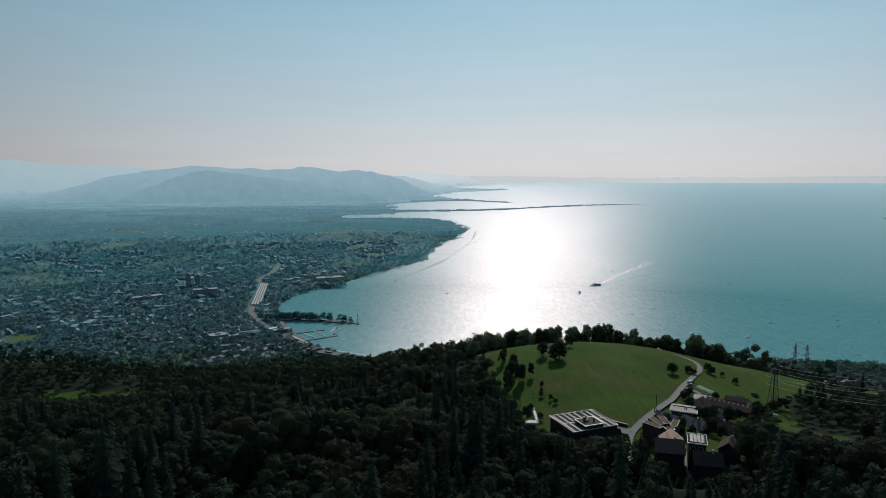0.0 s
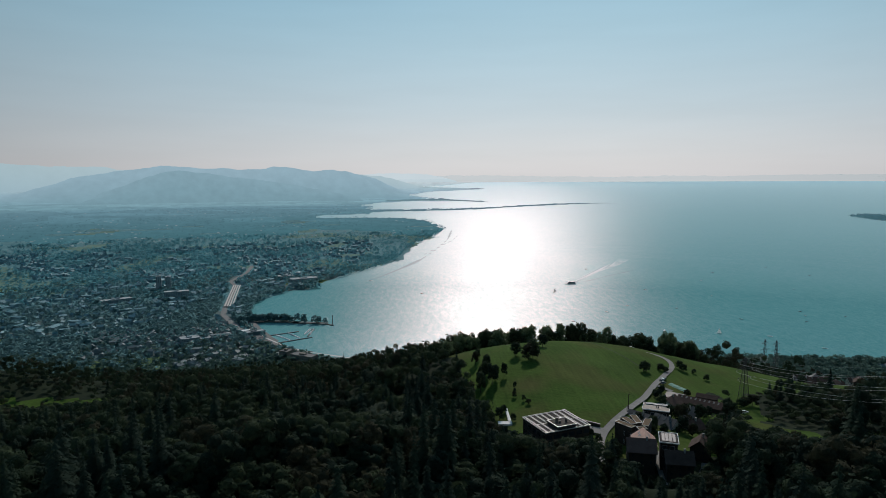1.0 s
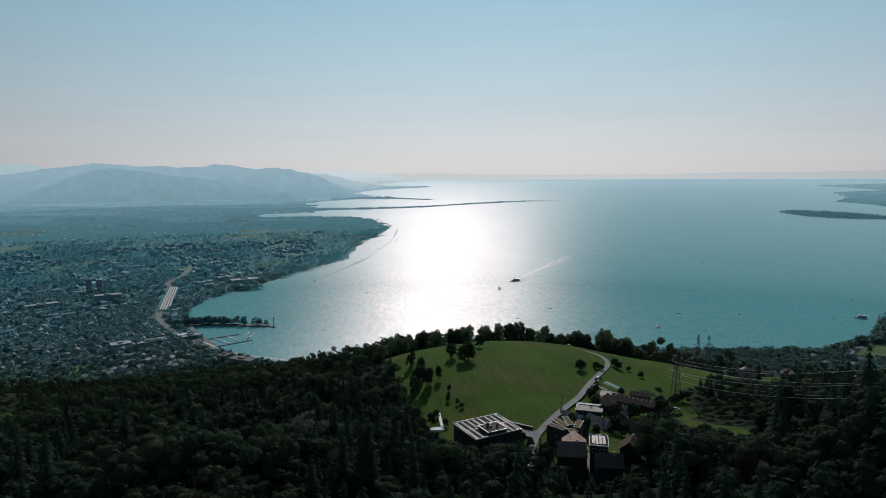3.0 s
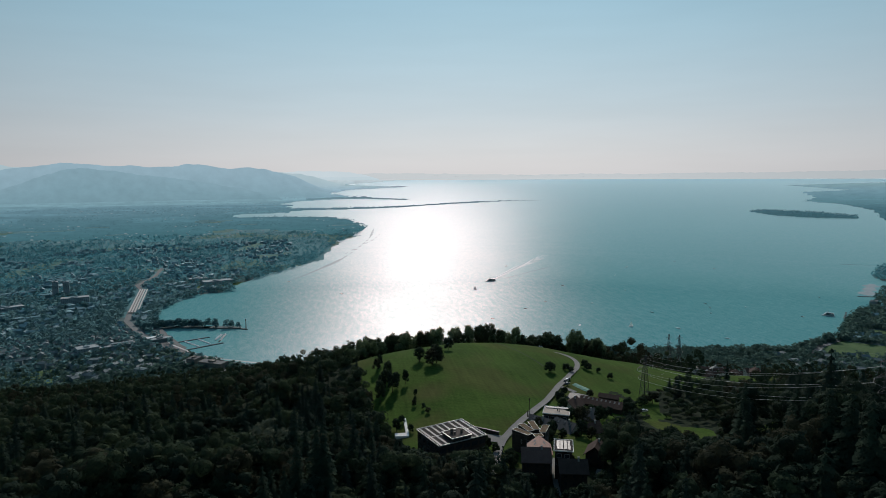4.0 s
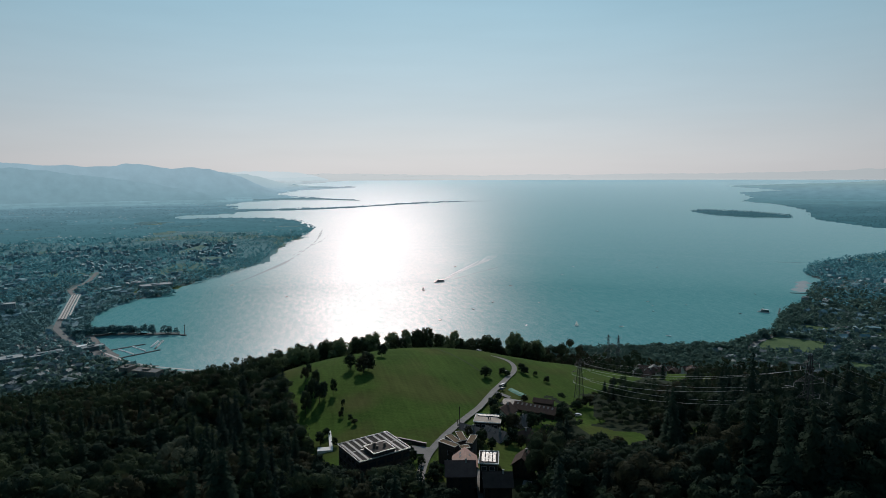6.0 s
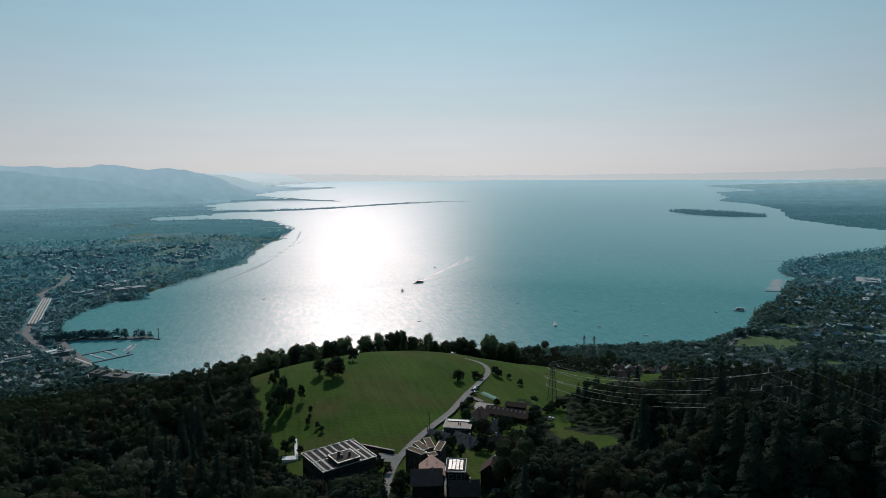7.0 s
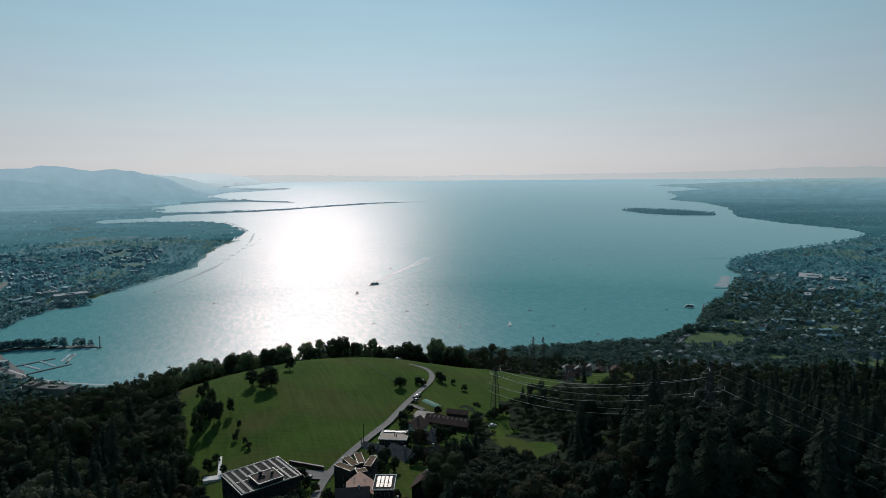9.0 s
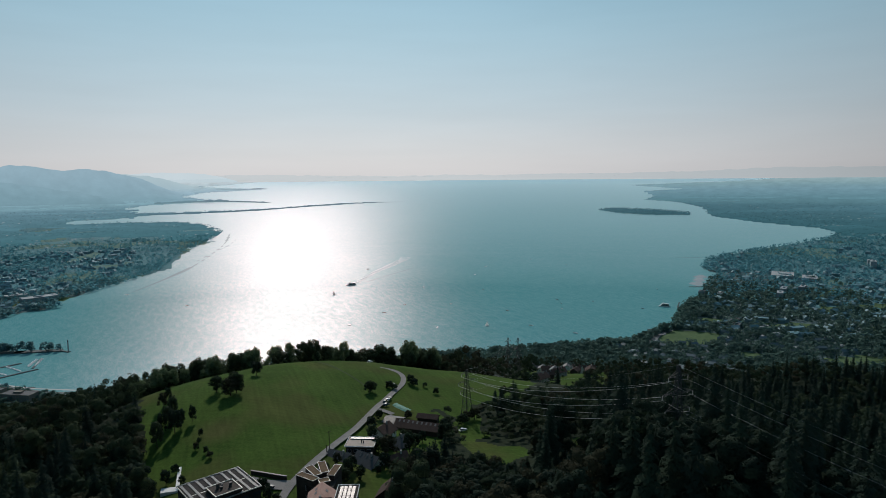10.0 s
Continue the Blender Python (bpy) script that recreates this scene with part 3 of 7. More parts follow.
def build_ground():
    az = np.radians(np.concatenate([np.arange(-50, -4, 0.34), np.arange(-4, 36, 0.17), np.arange(36, 70, 0.34), np.arange(70, 310, 4.0)]))
    rad = np.concatenate([[0.01], np.geomspace(30, 150, 54)[:-1], np.arange(150, 520, 2.4), 520 * 1.0192 ** np.arange(234)])
    r, a = np.meshgrid(rad, az, indexing="ij")
    x, y = EYE_C[0] + r * np.sin(a), EYE_C[1] + r * np.cos(a)
    z = hill(x, y)
    near = (np.hypot(x, y) < 1500)
    z = z + np.where(near & (z > 8), (smooth_noise(x, y, 23) - 0.5) * 1.2, 0)
    d = np.minimum(np.minimum(edge_distance(x, y, LAND), edge_distance(x, y, SPIT)), edge_distance(x, y, ISLE))
    ragged = np.clip((r - 1250) / 300, 0, 1) * (x < 1200) * (12 + r * 0.012)
    land = land_mask(x + (smooth_noise(x, y, 110, 61) - 0.5) * 2 * ragged, y + (smooth_noise(x, y, 70, 62) - 0.5) * 2 * ragged)
    step = np.clip(d / (8 + r * 0.003), 0, 1)
    low = np.where(land, 0.4 + 2.1 * step, -0.5 - (4 + 0.012 * np.maximum(r - 2000, 0)) * step)
    z = np.where(z > 6, z, np.where(land, np.minimum(z, low) , low))
    far = np.clip((r - 5000) / 12000, 0, 1)
    roll = (smooth_noise(x, y, 2600, 3) + 0.5 * smooth_noise(x, y, 900, 4)) * 40 * far * np.clip(d / 3000, 0, 1)
    z = np.where(land, z + roll, z)
    sx, sy, sz, _ = squeeze(x, y, z)
    co = np.stack([sx, sy, sz], -1).reshape(-1, 3)
    faces = grid_faces(len(rad), len(az), True)
    fx, fy = x.ravel()[faces].mean(1), y.ravel()[faces].mean(1)
    fr = np.hypot(fx, fy)
    index = np.zeros(len(faces), int)
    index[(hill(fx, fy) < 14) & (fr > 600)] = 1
    # bands farther off take ground colours with more haze painted in
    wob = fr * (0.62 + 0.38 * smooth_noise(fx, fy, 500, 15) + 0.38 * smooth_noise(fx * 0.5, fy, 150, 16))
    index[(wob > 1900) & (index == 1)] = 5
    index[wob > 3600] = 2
    # ragged edges of the mown grass
    gx = fx + (smooth_noise(fx, fy, 7, 71) - 0.5) * 5
    gy = fy + (smooth_noise(fx, fy, 7, 72) - 0.5) * 5
    index[inside(gx, gy, MEADOW) | inside(gx, gy, LOWER_MEADOW) | inside(gx, gy, GARDEN) | inside(gx, gy, GLADE) | inside(gx, gy, CLEARING) | (inside(gx, gy, HAMLET) & (fy > 242)) | inside(gx, gy, YARD) | inside(gx, gy, BANK) | inside(gx, gy, SLOPE_VILLAGE)] = 3
    patch = smooth_noise(fx, fy, 170, 7) > 0.72
    index[patch & (index == 1)] = 4
    index[patch & (index == 5)] = 6
    patch = smooth_noise(fx * 0.5, fy, 330, 9) > 0.68
    index[patch & (index == 2) & (fr < 9000)] = 7
    for poly in FIELDS:
        index[inside(fx, fy, poly) & (index > 0)] = 4 if poly[0][1] < 2000 else 6 if poly[0][1] < 4000 else 7
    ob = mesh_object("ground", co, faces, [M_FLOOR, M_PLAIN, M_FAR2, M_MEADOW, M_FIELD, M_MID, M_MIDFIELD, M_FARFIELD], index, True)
    tagged(ob, "wooded mountainside running down to a flat lakeside valley", "ground", kind="structure")


def build_lake():
    az = np.radians(np.concatenate([np.arange(-52, 74, 3.0), np.arange(74, 308, 6.0)]))
    rad = np.concatenate([[400.0], 600 * 1.045 ** np.arange(99)])
    rad = rad[rad < 45000]
    r, a = np.meshgrid(rad, az, indexing="ij")
    sx, sy, sz, _ = squeeze(EYE_C[0] + r * np.sin(a), EYE_C[1] + r * np.cos(a), r * 0)
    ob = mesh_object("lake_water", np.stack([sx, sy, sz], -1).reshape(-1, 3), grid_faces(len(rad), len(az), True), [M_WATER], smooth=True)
    # haze painted into the far lake: paler with distance, and choppier too
    haze_paled = ob.data.attributes.new("haze_paled", "FLOAT", "POINT")
    haze_paled.data.foreach_set("value", (np.clip(np.log(np.maximum(r, 1) / 1800) / np.log(45000 / 1800), 0, 1) ** 0.72).ravel().astype(np.float32))
    tagged(ob, "calm teal lake glittering under the sun", "lake", kind="structure")


def ridge(name, label, mat, skyline, near, crest, seed, rough=0.12):
    """A mountain range: skyline rows of azimuth and elevation in degrees, fitted to the camera's view, between two
    distances.
    """
    az = np.arange(skyline[0][0], skyline[-1][0], 0.14)
    top = np.interp(az, [s[0] for s in skyline], [s[1] for s in skyline])
    rows = 20
    v = np.linspace(0, 1, rows)[:, None]
    dist = near + (crest - near) * v
    crest_z = EYE_C[2] + crest * np.tan(np.radians(top))[None, :]
    a = np.radians(az)[None, :] + v * 0
    x, y = EYE_C[0] + dist * np.sin(a), EYE_C[1] + dist * np.cos(a)
    spur = smooth_noise(x, y, crest * 0.05, seed) + 0.5 * smooth_noise(x, y, crest * 0.02, seed + 1) + 0.25 * smooth_noise(x, y, crest * 0.008, seed + 2)
    rise = v ** 1.2
    fade = np.clip(np.minimum(az - az[0], az[-1] - az) / 3.0, 0, 1)[None, :]
    z = crest_z * rise * (1 - rough * 2 * (1 - v) * (spur - 0.6)) + crest * 0.0017 * (smooth_noise(x, y, crest * 0.012, seed + 5) + 0.6 * smooth_noise(x, y, crest * 0.004, seed + 6) - 0.8) * v * fade
    z = np.maximum(z, 0) + 15 * fade
    back_x, back_y = EYE_C[0] + crest * 1.12 * np.sin(a[:1]), EYE_C[1] + crest * 1.12 * np.cos(a[:1])
    x, y, z = np.vstack([x, back_x]), np.vstack([y, back_y]), np.vstack([z, z[-1:] * 0])
    sx, sy, sz, _ = squeeze(x, y, z)
    ob = mesh_object(name, np.stack([sx, sy, sz], -1).reshape(-1, 3), grid_faces(rows + 1, len(az)), [mat], smooth=True)
    tagged(ob, label, "mountain range", kind="structure")


build_ground()
build_lake()
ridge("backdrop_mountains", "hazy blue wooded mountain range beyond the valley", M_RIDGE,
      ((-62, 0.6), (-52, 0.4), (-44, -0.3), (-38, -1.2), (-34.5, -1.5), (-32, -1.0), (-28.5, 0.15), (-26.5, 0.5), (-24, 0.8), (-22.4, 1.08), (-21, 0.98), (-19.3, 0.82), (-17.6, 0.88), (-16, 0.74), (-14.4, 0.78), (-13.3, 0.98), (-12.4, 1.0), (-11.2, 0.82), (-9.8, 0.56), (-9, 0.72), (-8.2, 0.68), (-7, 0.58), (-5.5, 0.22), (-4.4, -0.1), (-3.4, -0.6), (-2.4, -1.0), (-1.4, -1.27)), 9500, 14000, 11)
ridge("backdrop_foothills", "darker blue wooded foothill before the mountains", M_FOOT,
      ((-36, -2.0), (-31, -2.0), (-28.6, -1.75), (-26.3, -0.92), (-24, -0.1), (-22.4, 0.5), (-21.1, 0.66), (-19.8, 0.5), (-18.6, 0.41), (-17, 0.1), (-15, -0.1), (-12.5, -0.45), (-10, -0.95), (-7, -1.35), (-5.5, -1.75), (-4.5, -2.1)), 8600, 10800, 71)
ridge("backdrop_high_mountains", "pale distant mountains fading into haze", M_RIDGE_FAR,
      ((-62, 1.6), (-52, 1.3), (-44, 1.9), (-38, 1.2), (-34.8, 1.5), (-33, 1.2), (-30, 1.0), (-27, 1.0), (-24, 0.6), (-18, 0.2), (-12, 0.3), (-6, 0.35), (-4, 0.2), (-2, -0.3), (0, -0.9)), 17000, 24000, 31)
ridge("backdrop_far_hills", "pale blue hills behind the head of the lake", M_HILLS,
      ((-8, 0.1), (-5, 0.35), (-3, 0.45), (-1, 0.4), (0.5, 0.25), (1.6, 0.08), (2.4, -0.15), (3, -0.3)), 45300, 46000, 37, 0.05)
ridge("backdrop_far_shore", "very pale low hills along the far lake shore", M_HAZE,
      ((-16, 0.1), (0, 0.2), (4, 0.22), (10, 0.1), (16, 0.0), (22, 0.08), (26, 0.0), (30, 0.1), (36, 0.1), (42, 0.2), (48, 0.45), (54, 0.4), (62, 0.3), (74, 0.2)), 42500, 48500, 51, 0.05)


def far_spit(label, pts, width, high, seed):
    """A low wooded tongue of land far down the lake, tapering to its tip."""
    p = np.array(pts, float)
    t = np.concatenate([[0], np.cumsum(np.hypot(*np.diff(p, axis=0).T))])
    u = np.linspace(0, 1, 160)
    x, y = np.interp(u * t[-1], t, p[:, 0]), np.interp(u * t[-1], t, p[:, 1])
    half = width / 2 * np.clip((1 - u) / 0.6, 0.06, 1) * (0.6 + 0.8 * smooth_noise(x, y, width * 0.8, seed))
    tall = high * np.clip((1 - u) / 0.15, 0.12, 1) * (0.25 + 1.2 * smooth_noise(x, y, width * 0.5, seed + 1) * smooth_noise(x, y, width * 0.17, seed + 2) ** 0.5)
    ring = [(x, y - half, tall * 0), (x, y - half * 0.7, tall * 0.9), (x, y, tall), (x, y + half * 0.7, tall * 0.8), (x, y + half, tall * 0)]
    co = np.stack([np.stack(squeeze(a, b, c)[:3], -1) for a, b, c in ring], 1).reshape(-1, 3)
    tagged(mesh_object("backdrop_spit", co, grid_faces(160, 5), [M_FARWOODS], smooth=True), label, "spit", kind="structure")


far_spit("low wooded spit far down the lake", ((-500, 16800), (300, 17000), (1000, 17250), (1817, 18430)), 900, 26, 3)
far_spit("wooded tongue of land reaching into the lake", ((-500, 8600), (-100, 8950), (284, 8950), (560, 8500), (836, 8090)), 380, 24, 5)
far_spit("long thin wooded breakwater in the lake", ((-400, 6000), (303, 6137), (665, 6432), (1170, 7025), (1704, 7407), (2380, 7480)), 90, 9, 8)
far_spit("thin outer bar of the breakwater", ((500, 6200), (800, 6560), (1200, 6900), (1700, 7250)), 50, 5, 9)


# ---- trees ----


def conifer_shape(rng, whorls=16, arms=7):
    """A spruce 1 high: drooping branches in whorls round a stem, as arrays of vertices and triangles."""
    v, f = [], []
    for w in range(whorls):
        h = 0.10 + 0.86 * w / (whorls - 1)
        reach = 0.25 * (1 - h) ** 0.8 + 0.014
        turn = rng.random() * 6.28
        for k in range(arms):
            a = turn + 6.283 * k / arms + rng.uniform(-0.25, 0.25)
            r = reach * rng.uniform(0.7, 1.2)
            c, s = math.cos(a), math.sin(a)
            w2 = r * 0.42
            drop = r * rng.uniform(0.35, 0.75)
            n = len(v)
            v += [(0, 0, h + 0.02), (c * r * 0.6 - s * w2, s * r * 0.6 + c * w2, h - drop * 0.5), (c * r, s * r, h - drop), (c * r * 0.6 + s * w2, s * r * 0.6 - c * w2, h - drop * 0.55)]
            f += [(n, n + 1, n + 2), (n, n + 2, n + 3)]
    n = len(v)
    for k in range(5):
        a = 6.283 * k / 5
        v.append((0.075 * math.cos(a), 0.075 * math.sin(a), 0.06))
    v.append((0, 0, 1.0))
    f += [(n + k, n + (k + 1) % 5, n + 5) for k in range(5)]
    return np.array(v), np.array(f)


def ball(rng, c, r, jitter=0.22):
    """A lumpy twelve-cornered clump of foliage."""
    g = (1 + 5 ** 0.5) / 2
    p = np.array([(-1, g, 0), (1, g, 0), (-1, -g, 0), (1, -g, 0), (0, -1, g), (0, 1, g), (0, -1, -g), (0, 1, -g), (g, 0, -1), (g, 0, 1), (-g, 0, -1), (-g, 0, 1)]) / 1.902
    t = np.array([(0, 11, 5), (0, 5, 1), (0, 1, 7), (0, 7, 10), (0, 10, 11), (1, 5, 9), (5, 11, 4), (11, 10, 2), (10, 7, 6), (7, 1, 8), (3, 9, 4), (3, 4, 2), (3, 2, 6), (3, 6, 8), (3, 8, 9), (4, 9, 5), (2, 4, 11), (6, 2, 10), (8, 6, 7), (9, 8, 1)])
    p = p * np.array([[rng.uniform(1 - jitter, 1 + jitter)] for _ in p]) * r + np.array(c)
    return p, t


def broadleaf_shape(rng, lobes=14, leaves=15, slim=1.0, leaf=1.0):
    """A broad tree 1 high: a dome of rounded boughs, each a rough core set about with small leafy sprays."""
    vs, fs, n = [], [], 0
    for k in range(lobes):
        # boughs sit in rising rings, the crown widest a little above its middle
        f = (k + rng.uniform(-0.3, 0.3)) / max(1, lobes - 1)
        h = 0.26 + 0.56 * min(1, max(0, f)) ** 0.85
        spread = 0.27 * slim * math.sqrt(max(0.02, 1 - ((h - 0.42) / 0.46) ** 2))
        a = k * 2.4 + rng.uniform(-0.5, 0.5)
        q = rng.uniform(0.55, 1.0) * spread
        c = np.array((q * math.cos(a), q * math.sin(a), h))
        r = rng.uniform(0.11, 0.17) * (0.75 + 0.25 * slim)
        p, t = ball(rng, c, r * 0.88, 0.2)
        vs.append(p), fs.append(t + n)
        n += len(p)
        for _ in range(leaves):
            d = np.array([rng.gauss(0, 1) for _ in range(3)]) + np.array((math.cos(a), math.sin(a), 0.9)) * 0.5
            d /= np.linalg.norm(d) + 1e-9
            o = c + d * r * rng.uniform(0.84, 1.12)
            u = np.cross(d, (rng.gauss(0, 1), rng.gauss(0, 1), rng.gauss(0, 1)))
            u /= np.linalg.norm(u) + 1e-9
            w = np.cross(d, u) + d * rng.uniform(-0.7, 0.7)
            s = rng.uniform(0.024, 0.055) * leaf
            vs.append(np.array([o - u * s, o + w * s * 0.8, o + u * s, o - w * s * 1.1]))
            fs.append(np.array([(n, n + 1, n + 2), (n, n + 2, n + 3)]))
            n += 4
    return np.vstack(vs), np.vstack(fs)


def canopy_shape(rng, sprays=16, leaf=1.0):
    """A small far tree: a dome of loose leafy sprays."""
    vs, fs = [], []
    for k in range(sprays):
        a, h = rng.random() * 6.283, rng.random()
        q = 0.42 * math.sqrt(rng.random()) * (1 - 0.45 * h)
        o = np.array((q * math.cos(a), q * math.sin(a), 0.22 + 0.7 * h))
        d = np.array((o[0] * 2.2 + rng.gauss(0, 0.5), o[1] * 2.2 + rng.gauss(0, 0.5), 0.5))
        d /= np.linalg.norm(d)
        u = np.cross(d, (rng.gauss(0, 1), rng.gauss(0, 1), rng.gauss(0, 1)))
        u /= np.linalg.norm(u) + 1e-9
        w = np.cross(d, u)
        s = rng.uniform(0.13, 0.24) * leaf
        n = 4 * k
        vs += [o - u * s, o + w * s * rng.uniform(0.6, 1.1), o + u * s, o - w * s * rng.uniform(0.6, 1.1)]
        fs += [(n, n + 1, n + 2), (n, n + 2, n + 3)]
    return np.array(vs), np.array(fs)


def merged(name, shapes, rows, mat, label, category):
    """Many plants or houses in one mesh. rows: x, y, z, height, girth, turn."""
    rng = random.Random(len(rows))
    cos, faces, tint, n = [], [], [], 0
    mats = mat if isinstance(mat, list) else [mat]
    rows = np.asarray(rows, float)
    pick = np.array([rng.randrange(len(shapes)) for _ in rows])
    for i, (v, f) in enumerate(shapes):
        r = rows[pick == i]
        if not len(r):
            continue
        c, s = np.cos(r[:, 5])[:, None], np.sin(r[:, 5])[:, None]
        g = (r[:, 3] * r[:, 4])[:, None]
        x = r[:, 0][:, None] + (v[:, 0] * c - v[:, 1] * s) * g
        y = r[:, 1][:, None] + (v[:, 0] * s + v[:, 1] * c) * g
        z = r[:, 2][:, None] + v[:, 2] * r[:, 3][:, None]
        cos.append(np.stack([x, y, z], -1).reshape(-1, 3))
        faces.append((f[None] + (np.arange(len(r)) * len(v))[:, None, None] + n).reshape(-1, f.shape[1]))
        n += len(r) * len(v)
        kind = np.clip((smooth_noise(r[:, 0], r[:, 1], 22, 77) * 0.5 + 0.5 * smooth_noise(r[:, 0], r[:, 1], 3, 78) - 0.2) / 0.6, 0, 0.999)
        tint.append(np.repeat((kind * len(mats)).astype(int), len(f)))
    ob = mesh_object(name, np.vstack(cos), np.vstack(faces), mats, np.concatenate(tint), smooth=True)
    return tagged(ob, label, category, kind="stuff")


rng = random.Random(5)
CONIFERS = [conifer_shape(rng) for _ in range(6)]
BROADS = [broadleaf_shape(rng, 15, 20, rng.uniform(0.75, 1.2), 0.9) for _ in range(7)]
BROADS_MID = [broadleaf_shape(rng, 11, 9, rng.uniform(0.8, 1.2), 1.2) for _ in range(7)]
BROADS_FAR = [broadleaf_shape(rng, 3, 4, rng.uniform(0.8, 1.2), 1.6) for _ in range(5)]
CANOPIES = [canopy_shape(rng, 17 + k % 4, 0.78) for k in range(10)]
NEAR_CANOPIES = [canopy_shape(rng, 32 + k % 5, 0.58) for k in range(8)]
FINE_CANOPIES = [canopy_shape(rng, 90, 0.55) for _ in range(6)]
FAR_CANOPIES = [canopy_shape(rng, 6 + k % 3) for k in range(10)]


# points on the camera's path; trees before them are cut to fit its view
CAMERA_SPOTS = ((4, 6), (30, 21), (57, 41))
# places on the hill kept in the camera's view above the treetops: x, y, height
OPEN_SPOTS = ((52, 246.3, 206.2), (58, 248.5, 206.2), (65, 251, 206.2), (72.3, 253.6, 206), (49, 255, 205), (46.3, 263.9, 204), (42, 282, 197.5), (39, 290, 197.5), (90, 251, 200.5), (97, 254, 201), (82, 231, 203.5), (87, 230, 203.5), (92, 229, 201), (95, 219, 204.5), (101, 219, 204.5), (92.5, 226, 199), (112, 238, 199), (104, 262, 199), (110, 262, 198),
              (78, 268, 198), (188.5, 188.5, 245), (194, 189, 246), (183, 189, 246), (195, 365, 180), (190, 350, 181), (184, 325, 184), (180, 308, 187), (205, 376, 179), (218, 392, 177), (181, 288, 189.5), (190, 288, 190), (174, 266, 197), (168, 300, 187), (-310, 505, 131), (-285, 512, 131), (-325, 508, 131), (-270, 512, 131), (151, 322, 186), (135, 300, 191), (118, 280, 193), (36, 320, 197), (34, 345, 195), (188, 335, 182), (187, 348, 178), (222, 289, 188), (300, 500, 150), (352, 545, 124), (420, 600, 100))


def treetop_limit(x, y):
    """How high trees may reach at a place without closing the camera's view of the open spots beyond."""
    limit = np.full(x.shape, 1e3)
    for ex, ey in CAMERA_SPOTS:
        for tx, ty, tz in OPEN_SPOTS:
            dx, dy = tx - ex, ty - ey
            n = math.hypot(dx, dy)
            along = ((x - ex) * dx + (y - ey) * dy) / n
            aside = np.abs((x - ex) * dy - (y - ey) * dx) / n
            line = EYE_C[2] + (tz - EYE_C[2]) * along / n
            limit = np.where((aside < 5.5) & (along > 40) & (along < n + 2), np.minimum(limit, line), limit)
    return limit


def forest_rows():
    """Where the trees of the mountainside stand, on a jittered lattice."""
    gap = 7.6
    xs, ys = np.meshgrid(np.arange(-760, 900, gap), np.arange(60, 1000, gap), indexing="ij")
    r = np.random.default_rng(3)
    x, y = xs.ravel() + r.uniform(-4.4, 4.4, xs.size), ys.ravel() + r.uniform(-4.4, 4.4, xs.size)
    az = np.degrees(np.arctan2(x - 30, y - 21))
    z = hill(x, y)
    far = np.hypot(x, y)
    keep = (az > -46) & (az < 66) & (z > 9) & (far > 90) & (far < 1050)
    keep &= ((far < 430) | (r.random(x.size) < np.where(np.hypot(x - 110, y - 490) < 150, 0.95, np.where(((x < -140) & (far < 800)) | ((x > 420) & (y < 520)), 0.72, np.where(far < 560, 0.6, 0.34)))))
    for poly in (MEADOW, LOWER_MEADOW, GLADE, GARDEN, CLEARING, HAMLET, YARD):
        keep &= ~inside(x, y, poly)
    keep &= np.hypot(x - 187, y - 348) > 11
    keep &= ~((x < 45) & (y > 290) & (y < 440) & (edge_distance(x, y, MEADOW) < 1.5))
    keep &= ~((np.abs(x - 39 - (y - 32) * 0.1246) < 4) & (y > 425))
    keep &= ~(inside(x, y, BANK) & (r.random(x.size) < 0.97))
    village = inside(x, y, SLOPE_VILLAGE)
    keep &= ~village | (r.random(x.size) < 0.22)
    # the far side of the hill, which nobody sees, is left bare
    x, y, z = x[keep], y[keep], z[keep]
    top, seen = (z + 16 - EYE_C[2] - 4) / np.hypot(x - EYE_C[0], y - EYE_C[1]), np.full(x.size, -9.0)
    for f in np.linspace(0.3, 0.97, 40):
        px, py = EYE_C[0] + (x - EYE_C[0]) * f, EYE_C[1] + (y - EYE_C[1]) * f
        seen = np.maximum(seen, (hill(px, py) - EYE_C[2] - 4) / np.hypot(px - EYE_C[0], py - EYE_C[1]))
    open_view = top > seen - 0.012
    return x[open_view], y[open_view], z[open_view], r


